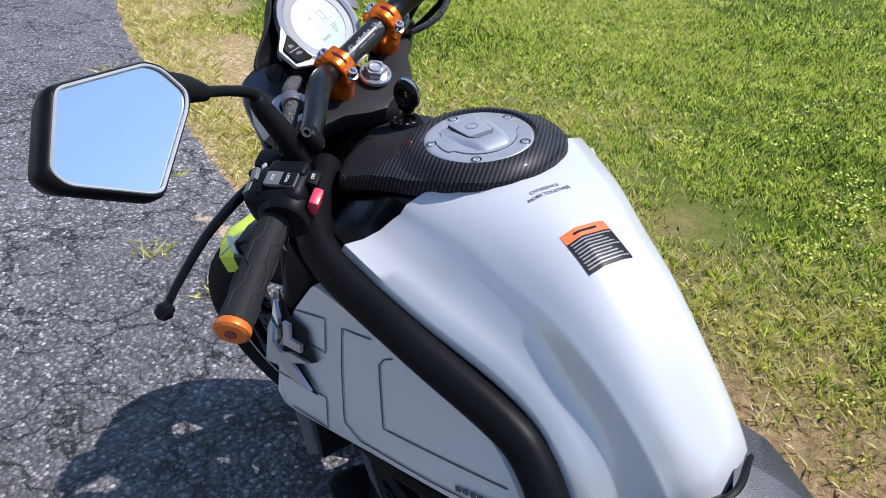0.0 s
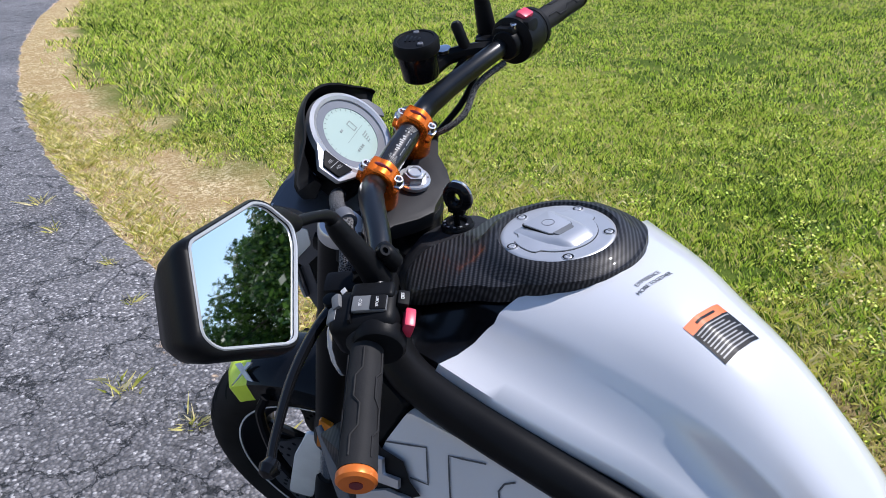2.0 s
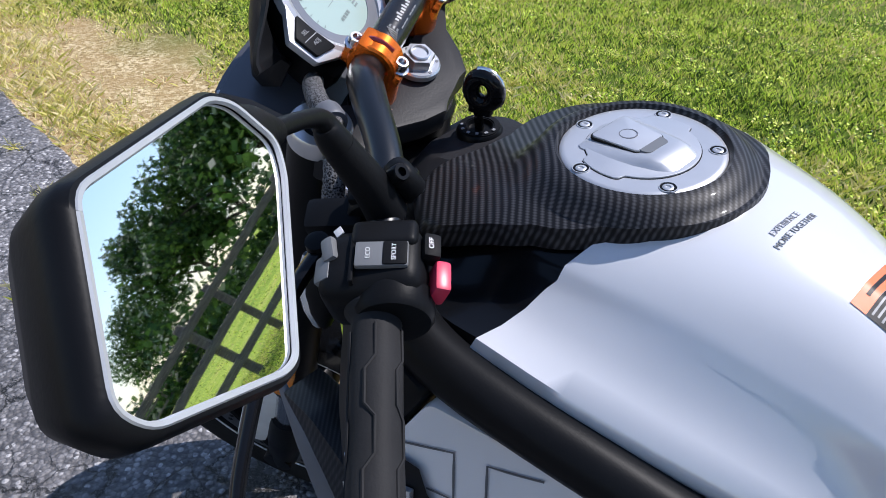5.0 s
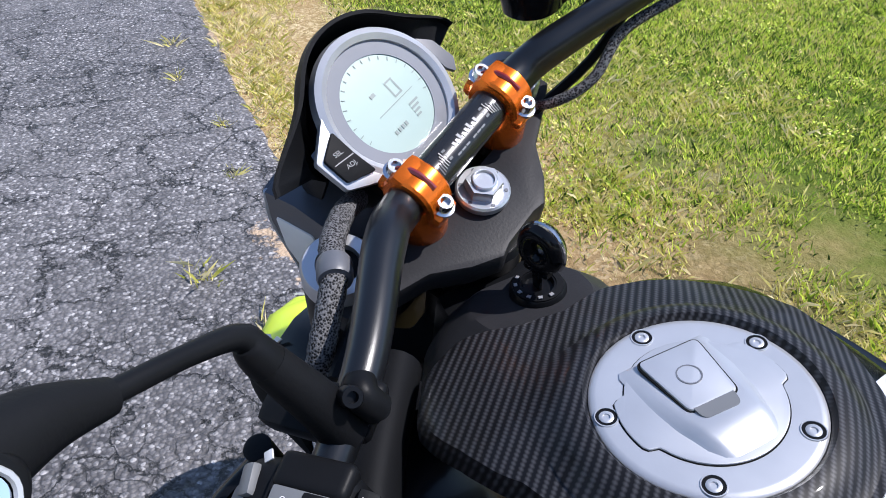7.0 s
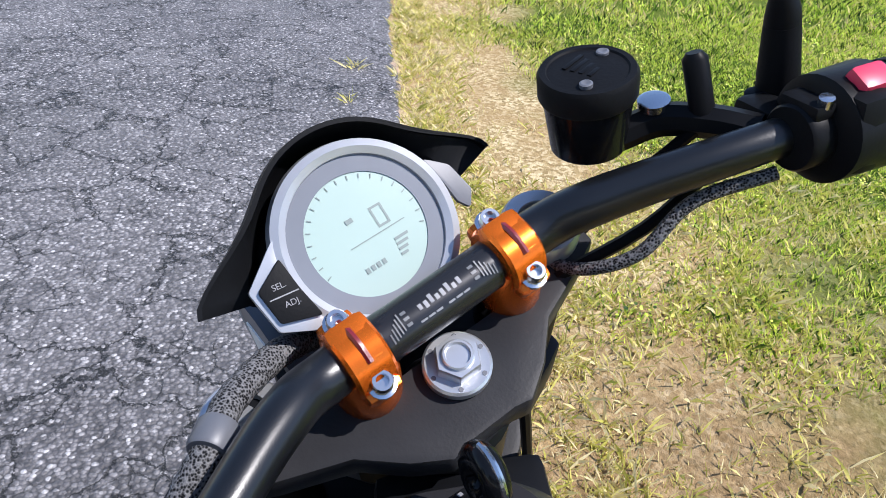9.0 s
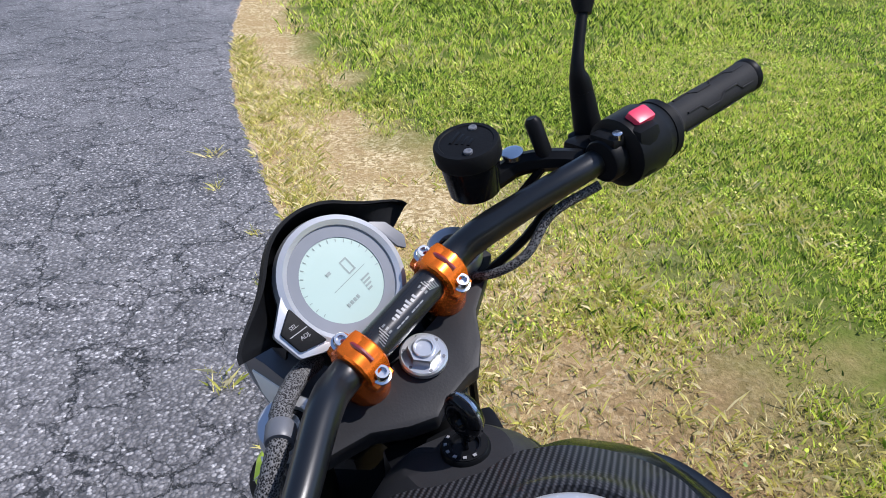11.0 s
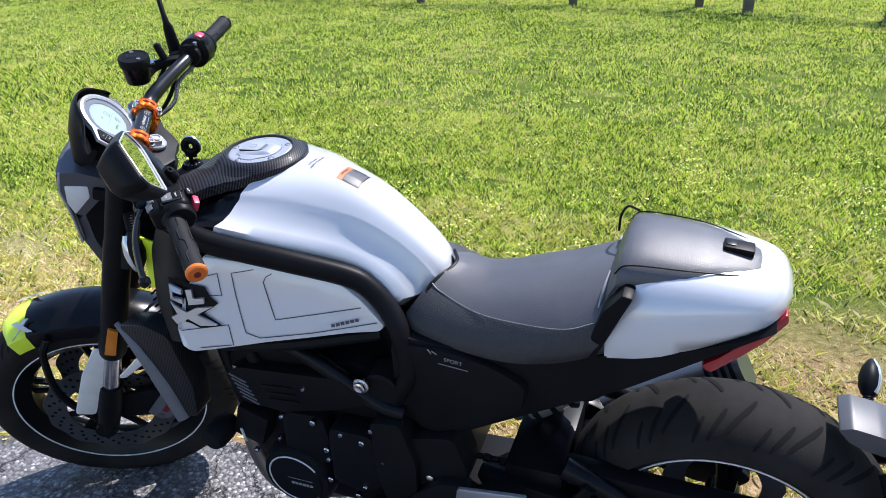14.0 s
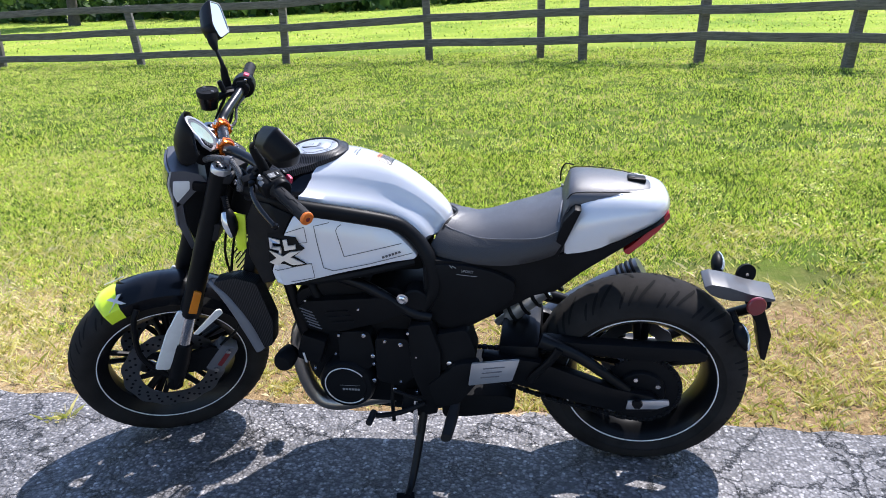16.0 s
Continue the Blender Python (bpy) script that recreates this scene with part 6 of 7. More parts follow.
steered("throttle_cable", tube([RF @ V((-0.02, -0.02, -0.01)), RF @ V((-0.03, -0.06, -0.02)), (-1.15, 0.14, 1.02), (-1.20, 0.06, 0.98), (-1.21, 0.02, 0.93)], 0.0045, n=8), satin_black)
steered("cable_loop", tube([RF @ V((0.0, -0.05, -0.022)), (-1.128, 0.16, 1.038), (-1.140, 0.125, 1.015), (-1.165, 0.10, 1.005), (-1.20, 0.09, 1.00)], 0.0045, n=8), sleeve, "braided cable below the bar")


# levers and perches
def lever(s, label):
    q = Matrix.Translation(along(s, -0.62)) @ pose(0, 0, 0, 10.5 * -s, 0, -11.5 * s)
    perch = steered("lever_perch", moved(join(lathe([(0.019, -0.011), (0.0205, -0.009), (0.0205, 0.009), (0.019, 0.011)], (0, 0, 0), (0, 1, 0), 24), box((-0.030, s * 0.006, -0.004), (0.045, 0.026, 0.022), 0.006), box((0.0, 0, 0.019), (0.030, 0.018, 0.010), 0.004)), q), satin_black, "black lever perch clamped to the bar")
    steered("perch_bolt", lathe([(0.0045, 0), (0.0045, 0.006), (0.0005, 0.0065)], q @ V((0.011, 0, 0.022)), (0.2, 0, 1), 10), steel, "", perch)
    pts = [V((-1.142, -0.262, 1.036)), V((-1.146, -0.300, 1.036)), V((-1.140, -0.355, 1.036)), V((-1.124, -0.415, 1.033)), V((-1.113, -0.445, 1.031))] if s < 0 else [q @ V((-0.050, s * 0.012, -0.006)), q @ V((-0.062, s * 0.05, -0.012)), q @ V((-0.072, s * 0.11, -0.020)), q @ V((-0.084, s * 0.17, -0.040)), q @ V((-0.088, s * 0.200, -0.052))]
    lv = steered("lever", tube(pts, [0.010, 0.0085, 0.0075, 0.0065, 0.0062], n=12, flat=0.7), gloss_black, label)
    steered("lever_ball", lathe([(0.0005, -0.010), (0.007, -0.007), (0.010, 0), (0.007, 0.007), (0.0005, 0.010)], pts[-1], (0, 1, 0), 16), gloss_black, "", lv)
    steered("lever_pivot", lathe([(0.0085, -0.012), (0.0085, 0.012), (0.006, 0.013), (0.0005, 0.013)], pts[0], (0.1, 0, 1), 16), satin_black, "", lv)
    return perch


pc = steered("mirror_clamp", join(tube([(-1.0955, -0.2090, 1.070), (-1.0885, -0.2150, 1.070), (-1.0850, -0.2130, 1.057)], 0.0095, n=14), box((-1.0945, -0.2130, 1.060), (0.026, 0.020, 0.022), 0.006, (0, 20, 17), 3)), satin_black, "black mirror clamp with two cap bolts")
for p in ((-1.0863, -0.2212, 1.0795), (-1.0820, -0.2138, 1.0600)):
    steered("clamp_screw", lathe([(0.0062, -0.008), (0.0062, 0.0020), (0.0056, 0.0028), (0.0032, 0.0028), (0.0030, -0.001), (0.0003, -0.001)], p, (0.75, -0.1, 0.6), 16), black_metal, "", pc)


lever(-1, "black clutch lever with a ball end")
lever(1, "black brake lever with a ball end")

# brake fluid reservoir on the right
res = steered("fluid_reservoir", lathe([(0.021, -0.030), (0.025, -0.027), (0.029, 0.012), (0.029, 0.016)], (-1.200, 0.151, 1.088), (0.12, 0.05, 1), 36), gloss_black, "round black brake fluid reservoir")
steered("reservoir_lid", lathe([(0.0305, 0.010), (0.0315, 0.012), (0.0315, 0.025), (0.0297, 0.028), (0.026, 0.028), (0.025, 0.0268), (0.0005, 0.0285)], (-1.200, 0.151, 1.088), (0.12, 0.05, 1), 36), matt_black, "", res)
steered("reservoir_bracket", tube([(-1.19, 0.160, 1.064), (-1.174, 0.186, 1.068), (-1.145, 0.202, 1.067), (-1.12, 0.213, 1.062)], 0.011, n=8), satin_black, "", res)
steered("bracket_bolt", lathe([(0.0105, 0.0), (0.0105, 0.005), (0.008, 0.006), (0.0005, 0.006)], (-1.178, 0.186, 1.077), (0.1, 0, 1), 18), steel, "", res)
steered("hydraulic_banjo", lathe([(0.008, -0.008), (0.008, 0.030), (0.005, 0.034), (0.0005, 0.034)], (-1.152, 0.200, 1.078), (-0.2, 0.1, 1), 12), satin_black, "", res)
for x, y in ((-1.187, 0.137), (-1.207, 0.171)):
    steered("lid_screw", lathe([(0.0042, 0.0255), (0.0042, 0.0285), (0.0030, 0.0290), (0.0005, 0.0282)], (x, y, 1.088), (0.12, 0.05, 1), 12), dark_grey, "", res)
for k in range(4):
    steered("lid_mark", moved(box((0, 0, 0), (0.0030, 0.020 - 0.003 * k, 0.0010), 0.0003), Matrix.Translation((-1.209 + 0.0060 * k, 0.152, 1.1172 - 0.0007 * k)) @ pose(0, 0, 0, -3, 7, 12)), satin_black, "", res)


# mirrors
def mirror(s, centre, normal, tilt, label):
    base = V((-1.101, -0.229, 1.058)) if s < 0 else V((-1.139, 0.256, 1.060))
    c = V(centre)
    nrm = V(normal).normalized()
    out = V((0, s, 0))
    out = (out - nrm * out.dot(nrm)).normalized()
    upv = nrm.cross(out) * (-1 if s < 0 else 1)
    if upv.z < 0:
        upv = -upv
    out2 = out * math.cos(radians(tilt)) + upv * math.sin(radians(tilt))
    upv = upv * math.cos(radians(tilt)) - out * math.sin(radians(tilt))
    poly = rounded([(1.07 * a, 1.07 * b) for a, b in [(0.0277, 0.0498), (-0.0597, 0.0229), (-0.0709, 0.0122), (-0.0787, -0.0143), (-0.0669, -0.0239), (0.0141, -0.0524), (0.0238, -0.0480), (0.0760, -0.0005), (0.0787, 0.0130)]], 0.007)
    place = lambda a, b, h: c + out2 * a + upv * b + nrm * h
    joint = place(-0.090, -0.006, -0.018)
    knee = V((-1.118, -0.238, 1.128)) if s < 0 else V((-1.137, 0.258, 1.122))
    stem = steered("mirror", tube([base, base.lerp(knee, 0.85), knee + V((0, 0, 0.008)), knee.lerp(joint, 0.25) + V((0, 0, 0.008)), knee.lerp(joint, 0.7), joint], [0.0115, 0.0110, 0.0068, 0.0054, 0.0054, 0.006], n=14), satin_black, label)
    steered("stem_cone", tube([base - V((0, 0, 0.012)), base.lerp(knee, 0.25), base.lerp(knee, 0.8)], [0.015, 0.0135, 0.0112], n=16), matt_black, "", stem)
    steered("head_joint", tube([knee.lerp(joint, 0.62), knee.lerp(joint, 0.85), joint + (c - joint) * 0.12], [0.0080, 0.0135, 0.018], n=16), matt_black, "", stem)
    rings = []
    for k, h in ((1.0, 0.004), (1.04, 0.0), (1.04, -0.008), (0.92, -0.026), (0.70, -0.044), (0.48, -0.049)):
        rings.append([place(p.x * k, p.y * k, h) for p in poly])
    inner = [place(p.x * 0.95, p.y * 0.945, 0.0045) for p in poly]
    rings = [[place(p.x * 0.93, p.y * 0.92, 0.001) for p in poly], inner] + rings
    steered("mirror_housing", loft(rings), satin_black, "", stem, 50)
    steered("mirror_rim", tube([place(p.x * 0.955, p.y * 0.948, 0.0035) for p in poly + poly[:1]], 0.0016, n=6, smooth=False), silver_plastic, "", stem)
    steered("mirror_glass", bm_from([place(p.x * 0.932, p.y * 0.922, 0.0022) for p in poly], [tuple(range(len(poly)))]), mirror_glass, "clear mirror glass", stem)
    return stem


mirror(-1, (-1.0537, -0.4106, 1.2327), (0.884, 0.350, 0.308), 0, "left rear-view mirror with a black angular housing")
mirror(1, (-1.118, 0.402, 1.212), (0.90, -0.211, 0.35), 0, "right rear-view mirror with a black angular housing")

# instrument
turned = STEER
DC, DU, DN = V((-1.236, 0.006, 1.082)), V((-0.6, 0, 0.8)), V((0.8, 0, 0.6))
DM = Matrix.Translation(DC) @ Matrix(((0, DU.x, DN.x, 0), (1, DU.y, DN.y, 0), (0, DU.z, DN.z, 0), (0, 0, 0, 1)))
dash = steered("instrument", moved(lathe([(0.050, -0.045), (0.058, -0.020), (0.0600, -0.006), (0.0600, -0.004)], n=48), DM), satin_black, "round instrument with a pale display and silver bezel")
steered("bezel", moved(lathe([(0.0496, -0.002), (0.0502, 0.0030), (0.0545, 0.0055), (0.0595, 0.0035), (0.0612, -0.004), (0.059, -0.006)], n=64, closed=True), DM), bezel_silver, "satin silver bezel", dash)
steered("display_ring", moved(lathe([(0.0522, -0.003), (0.0522, 0.0008), (0.0392, 0.0004), (0.0392, -0.003)], n=64, closed=True), DM), lcd_ring, "", dash)
steered("display", moved(lathe([(0.0005, -0.003), (0.0395, -0.003), (0.0395, -0.0004), (0.0005, -0.0004)], n=48), DM), lcd, "pale green liquid crystal display", dash)
steered("button_frame", moved(plate(rounded([(-0.051, 0.027), (-0.059, 0.0215), (-0.0805, 0.006), (-0.0770, -0.0230), (-0.0510, -0.0370), (-0.0430, -0.0390), (-0.0525, -0.0190), (-0.0560, 0.0)], 0.002), -0.004, 0.003, 0.0015), DM @ pose(0, 0, 0, -90, 0, 0)), bezel_silver, "", dash)
steered("bezel_shoulder", moved(plate(rounded([(0.0540, 0.0230), (0.0600, 0.0205), (0.0715, 0.0105), (0.0765, -0.0105), (0.0690, -0.0205), (0.0635, -0.0130), (0.0615, 0.0040)], 0.002), 0.001, 0.005, 0.001), DM @ pose(0, 0, 0, -90, 0, 0)), dark_grey, "", dash)
steered("button_panel", moved(plate(rounded([(-0.0555, 0.0145), (-0.0760, 0.0035), (-0.0740, -0.0190), (-0.0505, -0.0270), (-0.0540, -0.0060)], 0.002), -0.0072, -0.002, 0.001), DM @ pose(0, 0, 0, -90, 0, 0)), matt_black, "black button panel with two keys", dash)
for body, y in (("SEL.", 0.0), ("ADJ.", -0.016)):
    text("button_lettering", body, 0.0052, DM @ pose(-0.0640 + 0.002 * (y < 0), y * 0.75 + 0.0005, 0.0076, 0, 0, -8), print_grey, dash, 0.0001)
steered("button_groove", moved(box((-0.0640, -0.0055, 0.0073), (0.018, 0.0008, 0.0006), 0, (0, 0, -8)), DM), print_grey, "", dash)
# figures on the display: a nought for speed, level bars, short unreadable marks
zero = loft([[V((max(-w, min(w, 1.5 * w * math.cos(a))), max(-h, min(h, 1.5 * h * math.sin(a))), z)) for a in (2 * math.pi * k / 24 for k in range(24))] for w, h, z in ((0.0030, 0.0055, 0.0), (0.0044, 0.0070, 0.0))], True, False)
seg = lcd_segment
steered("speed_digit", moved(zero, DM @ pose(0.013, 0.006, -0.0001)), seg, "", dash)
steered("display_mark", moved(join(*[box((0.018 - 0.0012 * k, -0.012 - 0.0034 * k, 0), (0.010 - 0.0016 * k, 0.0018, 0.0002)) for k in range(4)], *[box((-0.012 + 0.004 * k, -0.020, 0), (0.0026, 0.0035, 0.0002)) for k in range(4)], box((0.006, -0.0035, 0), (0.040, 0.0006, 0.0002)), box((-0.006, 0.012, 0), (0.005, 0.003, 0.0002))), DM @ pose(0, 0, 0.0)), seg, "", dash)
ticks = [moved(box((0, 0.0365, 0), (0.0007, 0.003, 0.0002)), pose(0, 0, 0, 0, 0, 12 * k)) for k in range(-9, 10)]
steered("scale_tick", moved(join(*ticks), DM), seg, "", dash)

# visor: a shell from one horn over the top to the other, swept forwards and down
rings = []
VISOR = ((0.009, 0.008, 0.064, 0.0660, 0.045), (0.002, 0.008, 0.065, 0.0680, 0.043), (-0.012, 0.000, 0.070, 0.0690, 0.012), (-0.030, -0.010, 0.073, 0.0690, 0.0), (-0.060, -0.018, 0.065, 0.0690, 0.0), (-0.082, -0.008, 0.036, 0.0640, 0.0), (-0.090, 0.002, 0.014, 0.056, 0.0))
for lz, base, tall, r, horn in VISOR:
    ring = []
    for k in range(33):
        f = math.pi * k / 32
        spike = abs(math.cos(f)) ** 12
        ring.append(DM @ V((-(r + horn * spike) * math.cos(f), tall * math.sin(f) + base, lz - horn * 0.55 * spike)))
    rings.append(ring)
outer = rings
inner = [[p - (p - DM @ V((0, v[1] - 0.01, v[0]))).normalized() * 0.003 for p in ring] for ring, v in zip(outer, VISOR)]
closed_rings = [o + list(reversed(i)) for o, i in zip(outer, inner)]
visor = steered("visor", loft(closed_rings), satin_black, "satin black visor round the instrument", sharp=40)
steered("visor_body", moved(box((0, -0.025, -0.045), (0.105, 0.06, 0.045), 0.02), DM), matt_black, "", visor)

# headlight: side profiles carried across the bike, bowed forwards in the middle
def bowed(profile, half, bow=0.03, steps=10, narrow=0.0):
    rings = []
    for i in range(steps + 1):
        y = -1 + 2 * i / steps
        ring = []
        for x, z in profile:
            f = max(0.0, min(1.0, (-1.27 - x) / 0.08))
            ring.append(V((x - bow * f * (1 - y * y), y * half * (1 - narrow * f), z)))
        rings.append(ring)
    return loft(rings)


lamp = steered("headlight", bowed([(-1.338, 1.026), (-1.305, 1.020), (-1.270, 1.000), (-1.252, 0.965), (-1.295, 0.947), (-1.335, 0.916), (-1.350, 0.928), (-1.354, 0.985)], 0.070, 0.008), lamp_grey, "headlight in a faceted dark grey shell", sharp=25)
steered("headlight_body", bowed([(-1.255, 0.960), (-1.290, 0.950), (-1.335, 0.914), (-1.342, 0.842), (-1.335, 0.765), (-1.305, 0.775), (-1.275, 0.86)], 0.058, 0.0), matt_black, "", lamp, 25)
steered("headlight_lens", bowed([(-1.342, 1.020), (-1.354, 0.985), (-1.351, 0.926), (-1.360, 0.850), (-1.368, 0.848), (-1.362, 0.926), (-1.362, 0.985), (-1.348, 1.022)], 0.064, 0.008), lens_black, "clear headlight glass", lamp, 25)
for s in (-1, 1):
    steered("running_light", plate([(-1.342, 0.996), (-1.300, 0.986), (-1.306, 0.960), (-1.348, 0.926), (-1.353, 0.955)], s * 0.062, s * 0.0715, 0.002, 0.004), pale_plastic, "pale running light at the side", lamp)
    steered("lens_rim", tube([(-1.340, s * 0.067, 1.024), (-1.356, s * 0.068, 0.985), (-1.358, s * 0.067, 0.926), (-1.368, s * 0.062, 0.848)], 0.003, n=8), silver_plastic, "", lamp)
steered("headlight_chin", bowed([(-1.337, 0.912), (-1.356, 0.903), (-1.367, 0.848), (-1.352, 0.752), (-1.336, 0.750), (-1.344, 0.842)], 0.058, 0.006), lamp_grey, "", lamp, 25)
steered("headlight_bracket", moved(box((0, 0, 0), (0.09, 0.16, 0.03), 0.01), AX @ pose(-0.07, 0, -0.08)), satin_black, "", lamp)

# looms and hoses by the steering head
steered("wiring_loom", tube([(-1.245, -0.050, 1.030), (-1.226, -0.080, 1.048), (-1.200, -0.115, 1.060), (-1.180, -0.134, 1.060), (-1.170, -0.158, 1.050), (-1.165, -0.180, 1.035), (-1.175, -0.195, 1.00)], 0.0088, n=12, ripple=lambda i: 1 + 0.06 * (i % 2)), sleeve, "braided wiring loom beside the bar")
steered("loom_clip", lathe([(0.0112, -0.009), (0.0122, -0.007), (0.0122, 0.007), (0.0112, 0.009)], (-1.182, -0.132, 1.060), (0.5, -0.5, 0.0), 20), dark_grey)
steered("clutch_cable", tube([along(-1, -0.62) + V((-0.03, 0.03, -0.004)), (-1.165, -0.14, 1.035), (-1.205, -0.09, 1.00), (-1.20, -0.05, 0.94), (-1.16, -0.04, 0.86)], 0.0045, n=8), satin_black)
steered("brake_line", tube([(-1.150, 0.205, 1.08), (-1.20, 0.16, 1.02), (-1.215, 0.09, 0.97), (-1.21, 0.04, 0.92)], 0.0045, n=8), satin_black)

# -- radiator and shrouds --
part("radiator", box((-1.135, 0, 0.66), (0.035, 0.30, 0.27), 0.008, (0, 18, 0)), engine_black, bike, "radiator behind the front wheel")
for k in range(14):
    part("radiator_fin", box((-1.156 + 0.0 * k, 0, 0.55 + 0.016 * k), (0.003, 0.28, 0.003), 0, (0, 18, 0)), engine_black, bike)
for s in (-1, 1):
    sh = part("radiator_shroud", plate([(-1.215, 0.690), (-1.14, 0.712), (-1.075, 0.700), (-1.045, 0.58), (-1.06, 0.495), (-1.105, 0.480), (-1.125, 0.55), (-1.17, 0.65)], s * 0.155, s * 0.205, 0.010, 0.012, lambda x, z, s=s: s * 0.12 * (x + 1.13)), carbon_dark, bike, "dark radiator shroud with a grey edge")
    part("shroud_edge", tube([(-1.225, s * 0.188, 0.690), (-1.175, s * 0.200, 0.640), (-1.130, s * 0.208, 0.560), (-1.100, s * 0.214, 0.478)], [0.006, 0.013, 0.017, 0.014], n=10, flat=0.5), dark_grey, sh)
    part("crash_bobbin", lathe([(0.018, 0), (0.026, 0.008), (0.030, 0.03), (0.030, 0.06), (0.024, 0.072), (0.0005, 0.074)], (-1.036, s * 0.145, 0.432), (-0.1, s, 0), 28), matt_black, bike, "round black crash bobbin")
    if s < 0:
        part("yellow_inner_panel", plate([(-1.128, 0.888), (-1.095, 0.880), (-1.112, 0.775), (-1.140, 0.765)], s * 0.145, s * 0.15, 0.002), hi_vis, bike, "narrow yellow inner panel")

# -- engine --
ec = part("engine", plate([(-1.00, 0.50), (-0.93, 0.62), (-0.70, 0.66), (-0.60, 0.58), (-0.52, 0.50), (-0.52, 0.30), (-0.62, 0.24), (-0.92, 0.24), (-1.0, 0.34)], -0.135, 0.135, 0.025, 0.03), engine_black, bike, "black twin cylinder engine with bolted covers")
part("cylinder_head", plate([(-0.99, 0.64), (-0.84, 0.70), (-0.76, 0.62), (-0.80, 0.50), (-0.95, 0.50), (-1.01, 0.56)], -0.15, 0.15, 0.015, 0.02), engine_black, ec)
part("engine_side_plate", plate([(-0.985, 0.60), (-0.955, 0.628), (-0.72, 0.648), (-0.66, 0.60), (-0.74, 0.565), (-0.86, 0.53), (-0.955, 0.535)], -0.182, -0.15, 0.008, 0.012), satin_black, ec, "black ribbed plate on the engine's side")
for k in range(3):
    part("plate_slot", box((-0.865 + 0.006 * k, -0.1835, 0.598 - 0.017 * k), (0.068, 0.004, 0.005), 0.001, (0, -6, 0)), engine_black, ec)
for k in range(6):
    part("cooling_fin", box((-0.955 + 0.004 * k, -0.180, 0.600 - 0.011 * k), (0.040, 0.008, 0.0035), 0.001, (0, 22, 0)), dark_grey, ec)
part("cam_cover", plate(rounded([(-0.875, 0.525), (-0.78, 0.53), (-0.765, 0.42), (-0.80, 0.39), (-0.885, 0.40)], 0.02), -0.176, -0.12, 0.008), engine_black, ec)
part("clutch_housing", plate(rounded([(-0.765, 0.515), (-0.665, 0.515), (-0.655, 0.38), (-0.70, 0.345), (-0.775, 0.36)], 0.02), -0.186, -0.12, 0.010), engine_black, ec)
part("gear_cover", plate(rounded([(-0.665, 0.56), (-0.60, 0.57), (-0.575, 0.47), (-0.585, 0.33), (-0.64, 0.31), (-0.665, 0.40)], 0.015), -0.190, -0.12, 0.008), matt_black, ec)
gen = part("generator_cover", lathe([(0.084, -0.06), (0.084, -0.012), (0.076, 0.0), (0.062, 0.0), (0.060, 0.004), (0.0005, 0.004)], (-0.868, -0.186, 0.340), (0, -1, 0), 56), engine_black, ec, "round black generator cover")
arc = [V((-0.868 + 0.064 * math.cos(a), -0.1885, 0.340 + 0.064 * math.sin(a))) for a in (math.radians(q) for q in range(35, 318, 6))]
part("cover_arc", tube(arc, 0.0018, n=5, smooth=False), print_silver, gen)
part("cover_mark", moved(join(*[box((0.009 * k, 0, 0), (0.0068, 0.007, 0.0006)) for k in range(6)], box((0.02, 0.014, 0), (0.06, 0.001, 0.0006))), Matrix.Translation((-0.876, -0.1905, 0.330)) @ pose(0, 0, 0, 90, 0, 0)), print_grey, gen)
for x, z, r in ((-0.868, 0.520, 5), (-0.795, 0.522, 6), (-0.885, 0.455, 4), (-0.775, 0.452, 6), (-0.775, 0.425, 5), (-0.735, 0.505, 5), (-0.690, 0.495, 6), (-0.665, 0.535, 5), (-0.780, 0.365, 6), (-0.955, 0.40, 5), (-0.700, 0.365, 5), (-0.720, 0.335, 6), (-0.655, 0.330, 5), (-0.800, 0.61, 4), (-0.950, 0.635, 4), (-0.648, 0.455, 4)):
    part("engine_bolt", lathe([(r * 0.0011, 0), (r * 0.0011, 0.008), (r * 0.0008, 0.010), (0.0004, 0.010)], (x, -0.180, z), (0, -1, 0), 10), steel, ec)
big = part("pivot_bolt", lathe([(0.016, 0), (0.016, 0.006), (0.012, 0.007), (0.012, 0.014), (0.008, 0.016), (0.0005, 0.014)], (-0.672, -0.176, 0.645), (0, -1, 0), 24), steel, bike, "bright frame pivot bolt")
part("pivot_boss", lathe([(0.035, -0.05), (0.035, 0.0), (0.03, 0.004), (0.0005, 0.004)], (-0.640, -0.165, 0.630), (0, -1, 0), 28), matt_black, bike)
part("sprocket_cover", plate(rounded([(-0.60, 0.52), (-0.50, 0.545), (-0.475, 0.46), (-0.505, 0.36), (-0.60, 0.31)], 0.02), -0.172, -0.10, 0.008), matt_black, bike, "black sprocket cover")
part("cover_bolt", lathe([(0.009, 0), (0.009, 0.005), (0.006, 0.007), (0.0005, 0.007)], (-0.555, -0.173, 0.428), (0, -1, 0), 14), steel, bike)
part("oil_sump", plate([(-0.95, 0.27), (-0.56, 0.27), (-0.58, 0.19), (-0.66, 0.17), (-0.90, 0.19)], -0.09, 0.10, 0.02), engine_black, bike)
part("regulator", box((-0.965, -0.15, 0.455), (0.075, 0.05, 0.09), 0.01, (0, 20, 0)), engine_black, bike)
part("regulator_tab", box((-0.985, -0.178, 0.43), (0.006, 0.003, 0.035), 0.001, (0, -8, 0)), print_silver, bike)
part("hose", tube([(-0.96, -0.12, 0.70), (-0.93, -0.15, 0.64), (-0.90, -0.15, 0.58), (-0.92, -0.13, 0.52)], 0.014, n=10), matt_black, bike)

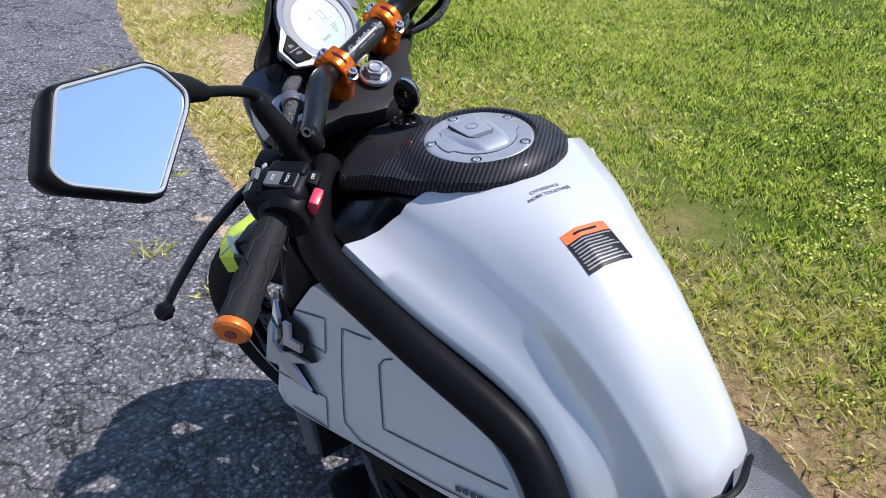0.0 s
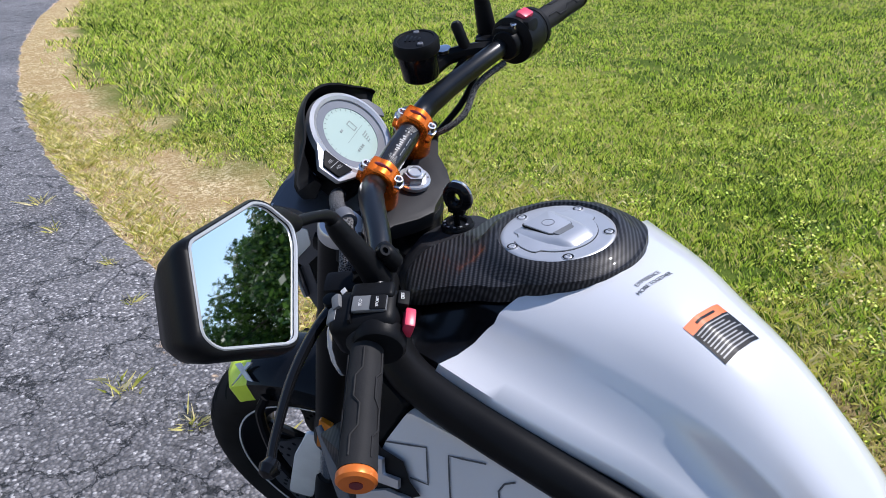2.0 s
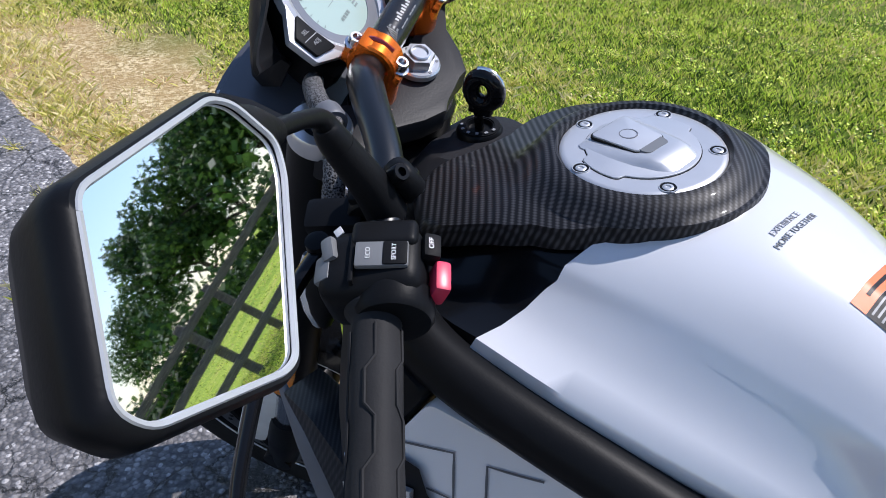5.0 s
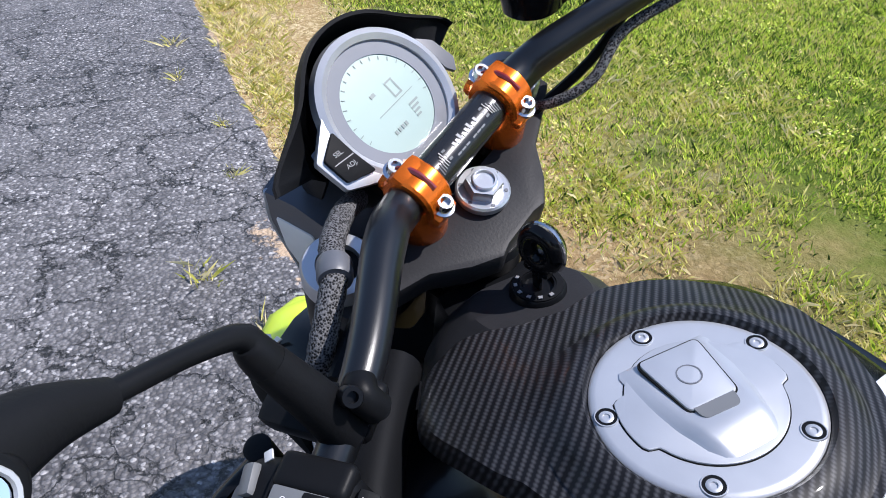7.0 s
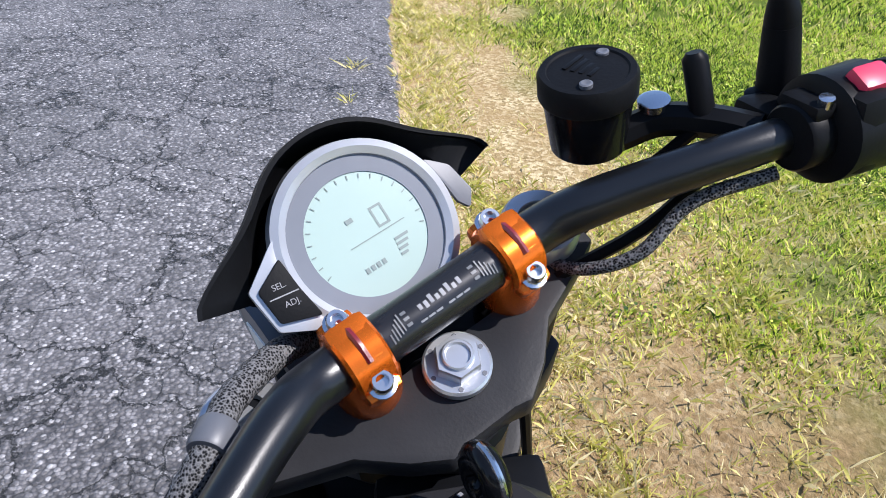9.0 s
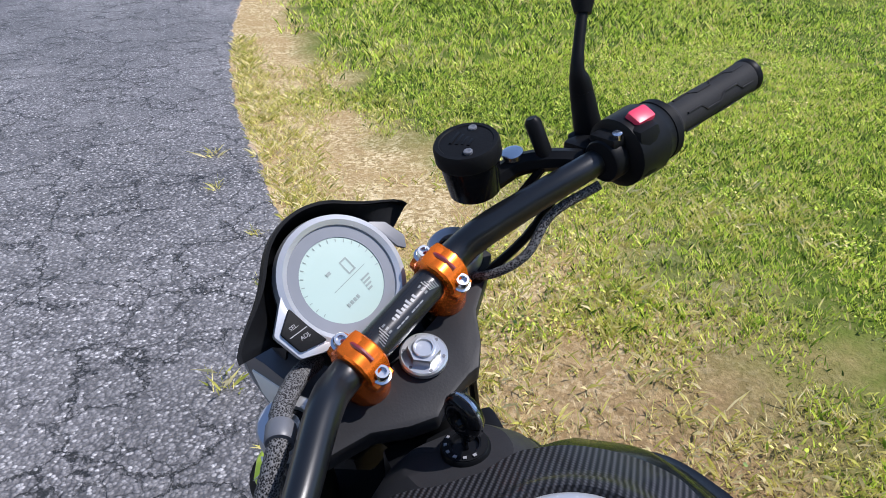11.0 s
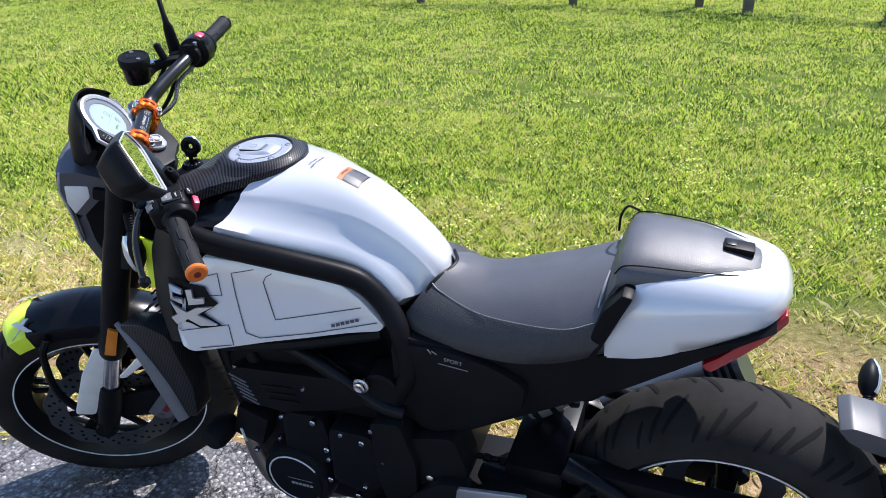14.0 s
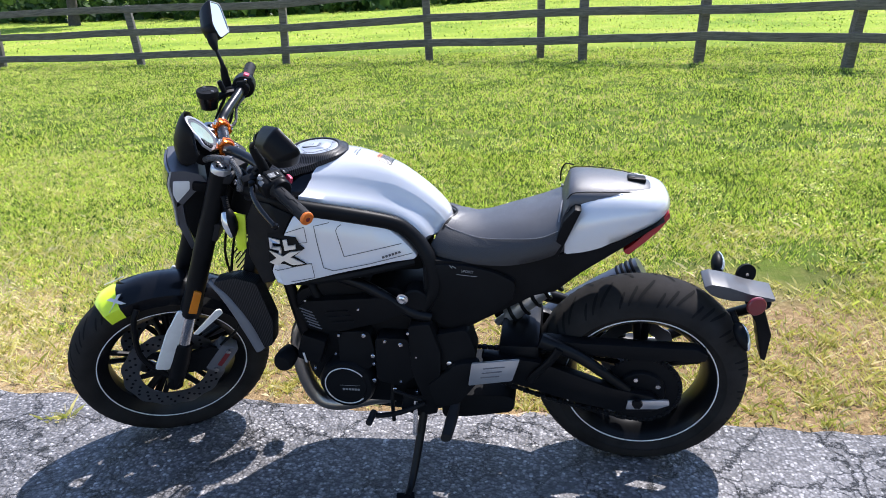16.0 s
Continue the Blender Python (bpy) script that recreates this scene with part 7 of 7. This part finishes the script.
# exhaust
for dy in (-0.055, 0.045):
    part("exhaust_header", tube([(-0.965, dy, 0.52), (-1.03, dy - 0.02, 0.46), (-1.035, dy - 0.04, 0.34), (-1.0, dy - 0.05, 0.235), (-0.93, dy - 0.05, 0.205), (-0.80, dy - 0.02, 0.215), (-0.68, dy, 0.20)], 0.024, n=16), exhaust_steel, bike, "bent steel exhaust header pipe")
part("exhaust_box", plate([(-0.60, 0.27), (-0.40, 0.275), (-0.375, 0.262), (-0.38, 0.215), (-0.50, 0.190), (-0.60, 0.180)], -0.12, 0.12, 0.02, 0.02), matt_black, bike, "black exhaust box under the engine")
mufl = part("silencer", tube([(-0.40, 0.14, 0.30), (-0.26, 0.165, 0.38), (-0.12, 0.175, 0.47), (0.0, 0.18, 0.545)], [0.04, 0.05, 0.05, 0.046], n=20), disc_steel, bike, "silver silencer on the far side")
for k in range(4):
    part("silencer_ring", lathe([(0.0475, 0), (0.0485, 0.002), (0.0485, 0.007), (0.0475, 0.009)], V((-0.06, 0.178, 0.51)) + V((0.12, 0.005, 0.075)).normalized() * 0.016 * k, (0.12, 0.005, 0.075), 20), engine_black, mufl)

# footrests, side stand, heel plate
peg = part("heel_plate", plate([(-0.487, 0.452), (-0.352, 0.472), (-0.375, 0.398), (-0.500, 0.375)], -0.205, -0.197, 0.003, 0.006), alloy, bike, "brushed silver heel plate with three slots")
for k in range(3):
    part("heel_slot", box((-0.425 - 0.006 * k, -0.2058, 0.442 - 0.016 * k), (0.062 - 0.004 * k, 0.002, 0.0035), 0.001, (0, -9, 0)), dark_grey, peg)
part("footrest_hanger", plate([(-0.62, 0.36), (-0.53, 0.44), (-0.47, 0.45), (-0.465, 0.39), (-0.53, 0.30), (-0.60, 0.28)], -0.195, -0.165, 0.008, 0.012), matt_black, bike)
part("footrest", tube([(-0.545, -0.175, 0.285), (-0.550, -0.235, 0.272), (-0.556, -0.300, 0.262)], [0.017, 0.021, 0.019], n=12, flat=0.75), rubber, bike, "folding rubber footrest")
part("footrest_feeler", tube([(-0.556, -0.292, 0.255), (-0.557, -0.295, 0.232)], 0.0045, n=8, smooth=False), steel, bike)
shift = part("gear_lever", tube([(-0.63, -0.20, 0.30), (-0.70, -0.215, 0.275), (-0.765, -0.22, 0.262), (-0.785, -0.222, 0.270)], 0.0075, n=8), engine_black, bike, "gear change lever")
part("gear_lever_toe", tube([(-0.785, -0.215, 0.270), (-0.790, -0.262, 0.266)], 0.010, n=10, smooth=False), rubber, shift)
part("shift_rod", tube([(-0.64, -0.205, 0.315), (-0.72, -0.205, 0.345)], 0.005, n=8, smooth=False), engine_black, bike)
stand = part("side_stand", tube([(-0.640, -0.165, 0.265), (-0.655, -0.215, 0.17), (-0.672, -0.285, 0.075), (-0.678, -0.335, 0.062)], [0.013, 0.0125, 0.0115, 0.010], n=12), black_metal, bike, "black side stand holding the motorcycle up")
part("stand_foot", box((-0.682, -0.345, 0.058), (0.055, 0.045, 0.010), 0.004, (8, 0, 10)), black_metal, stand)
part("stand_bracket", plate([(-0.70, 0.31), (-0.60, 0.32), (-0.60, 0.25), (-0.66, 0.235), (-0.71, 0.26)], -0.185, -0.15, 0.006), engine_black, bike)
part("stand_spring", tube([(-0.66, -0.19, 0.30), (-0.665, -0.225, 0.20)], 0.007, n=8, smooth=False, ripple=lambda i: 1), steel, bike)
part("drain_hose", tube([(-0.73, -0.16, 0.34), (-0.735, -0.18, 0.28), (-0.735, -0.185, 0.215)], 0.006, n=8), satin_black, bike)
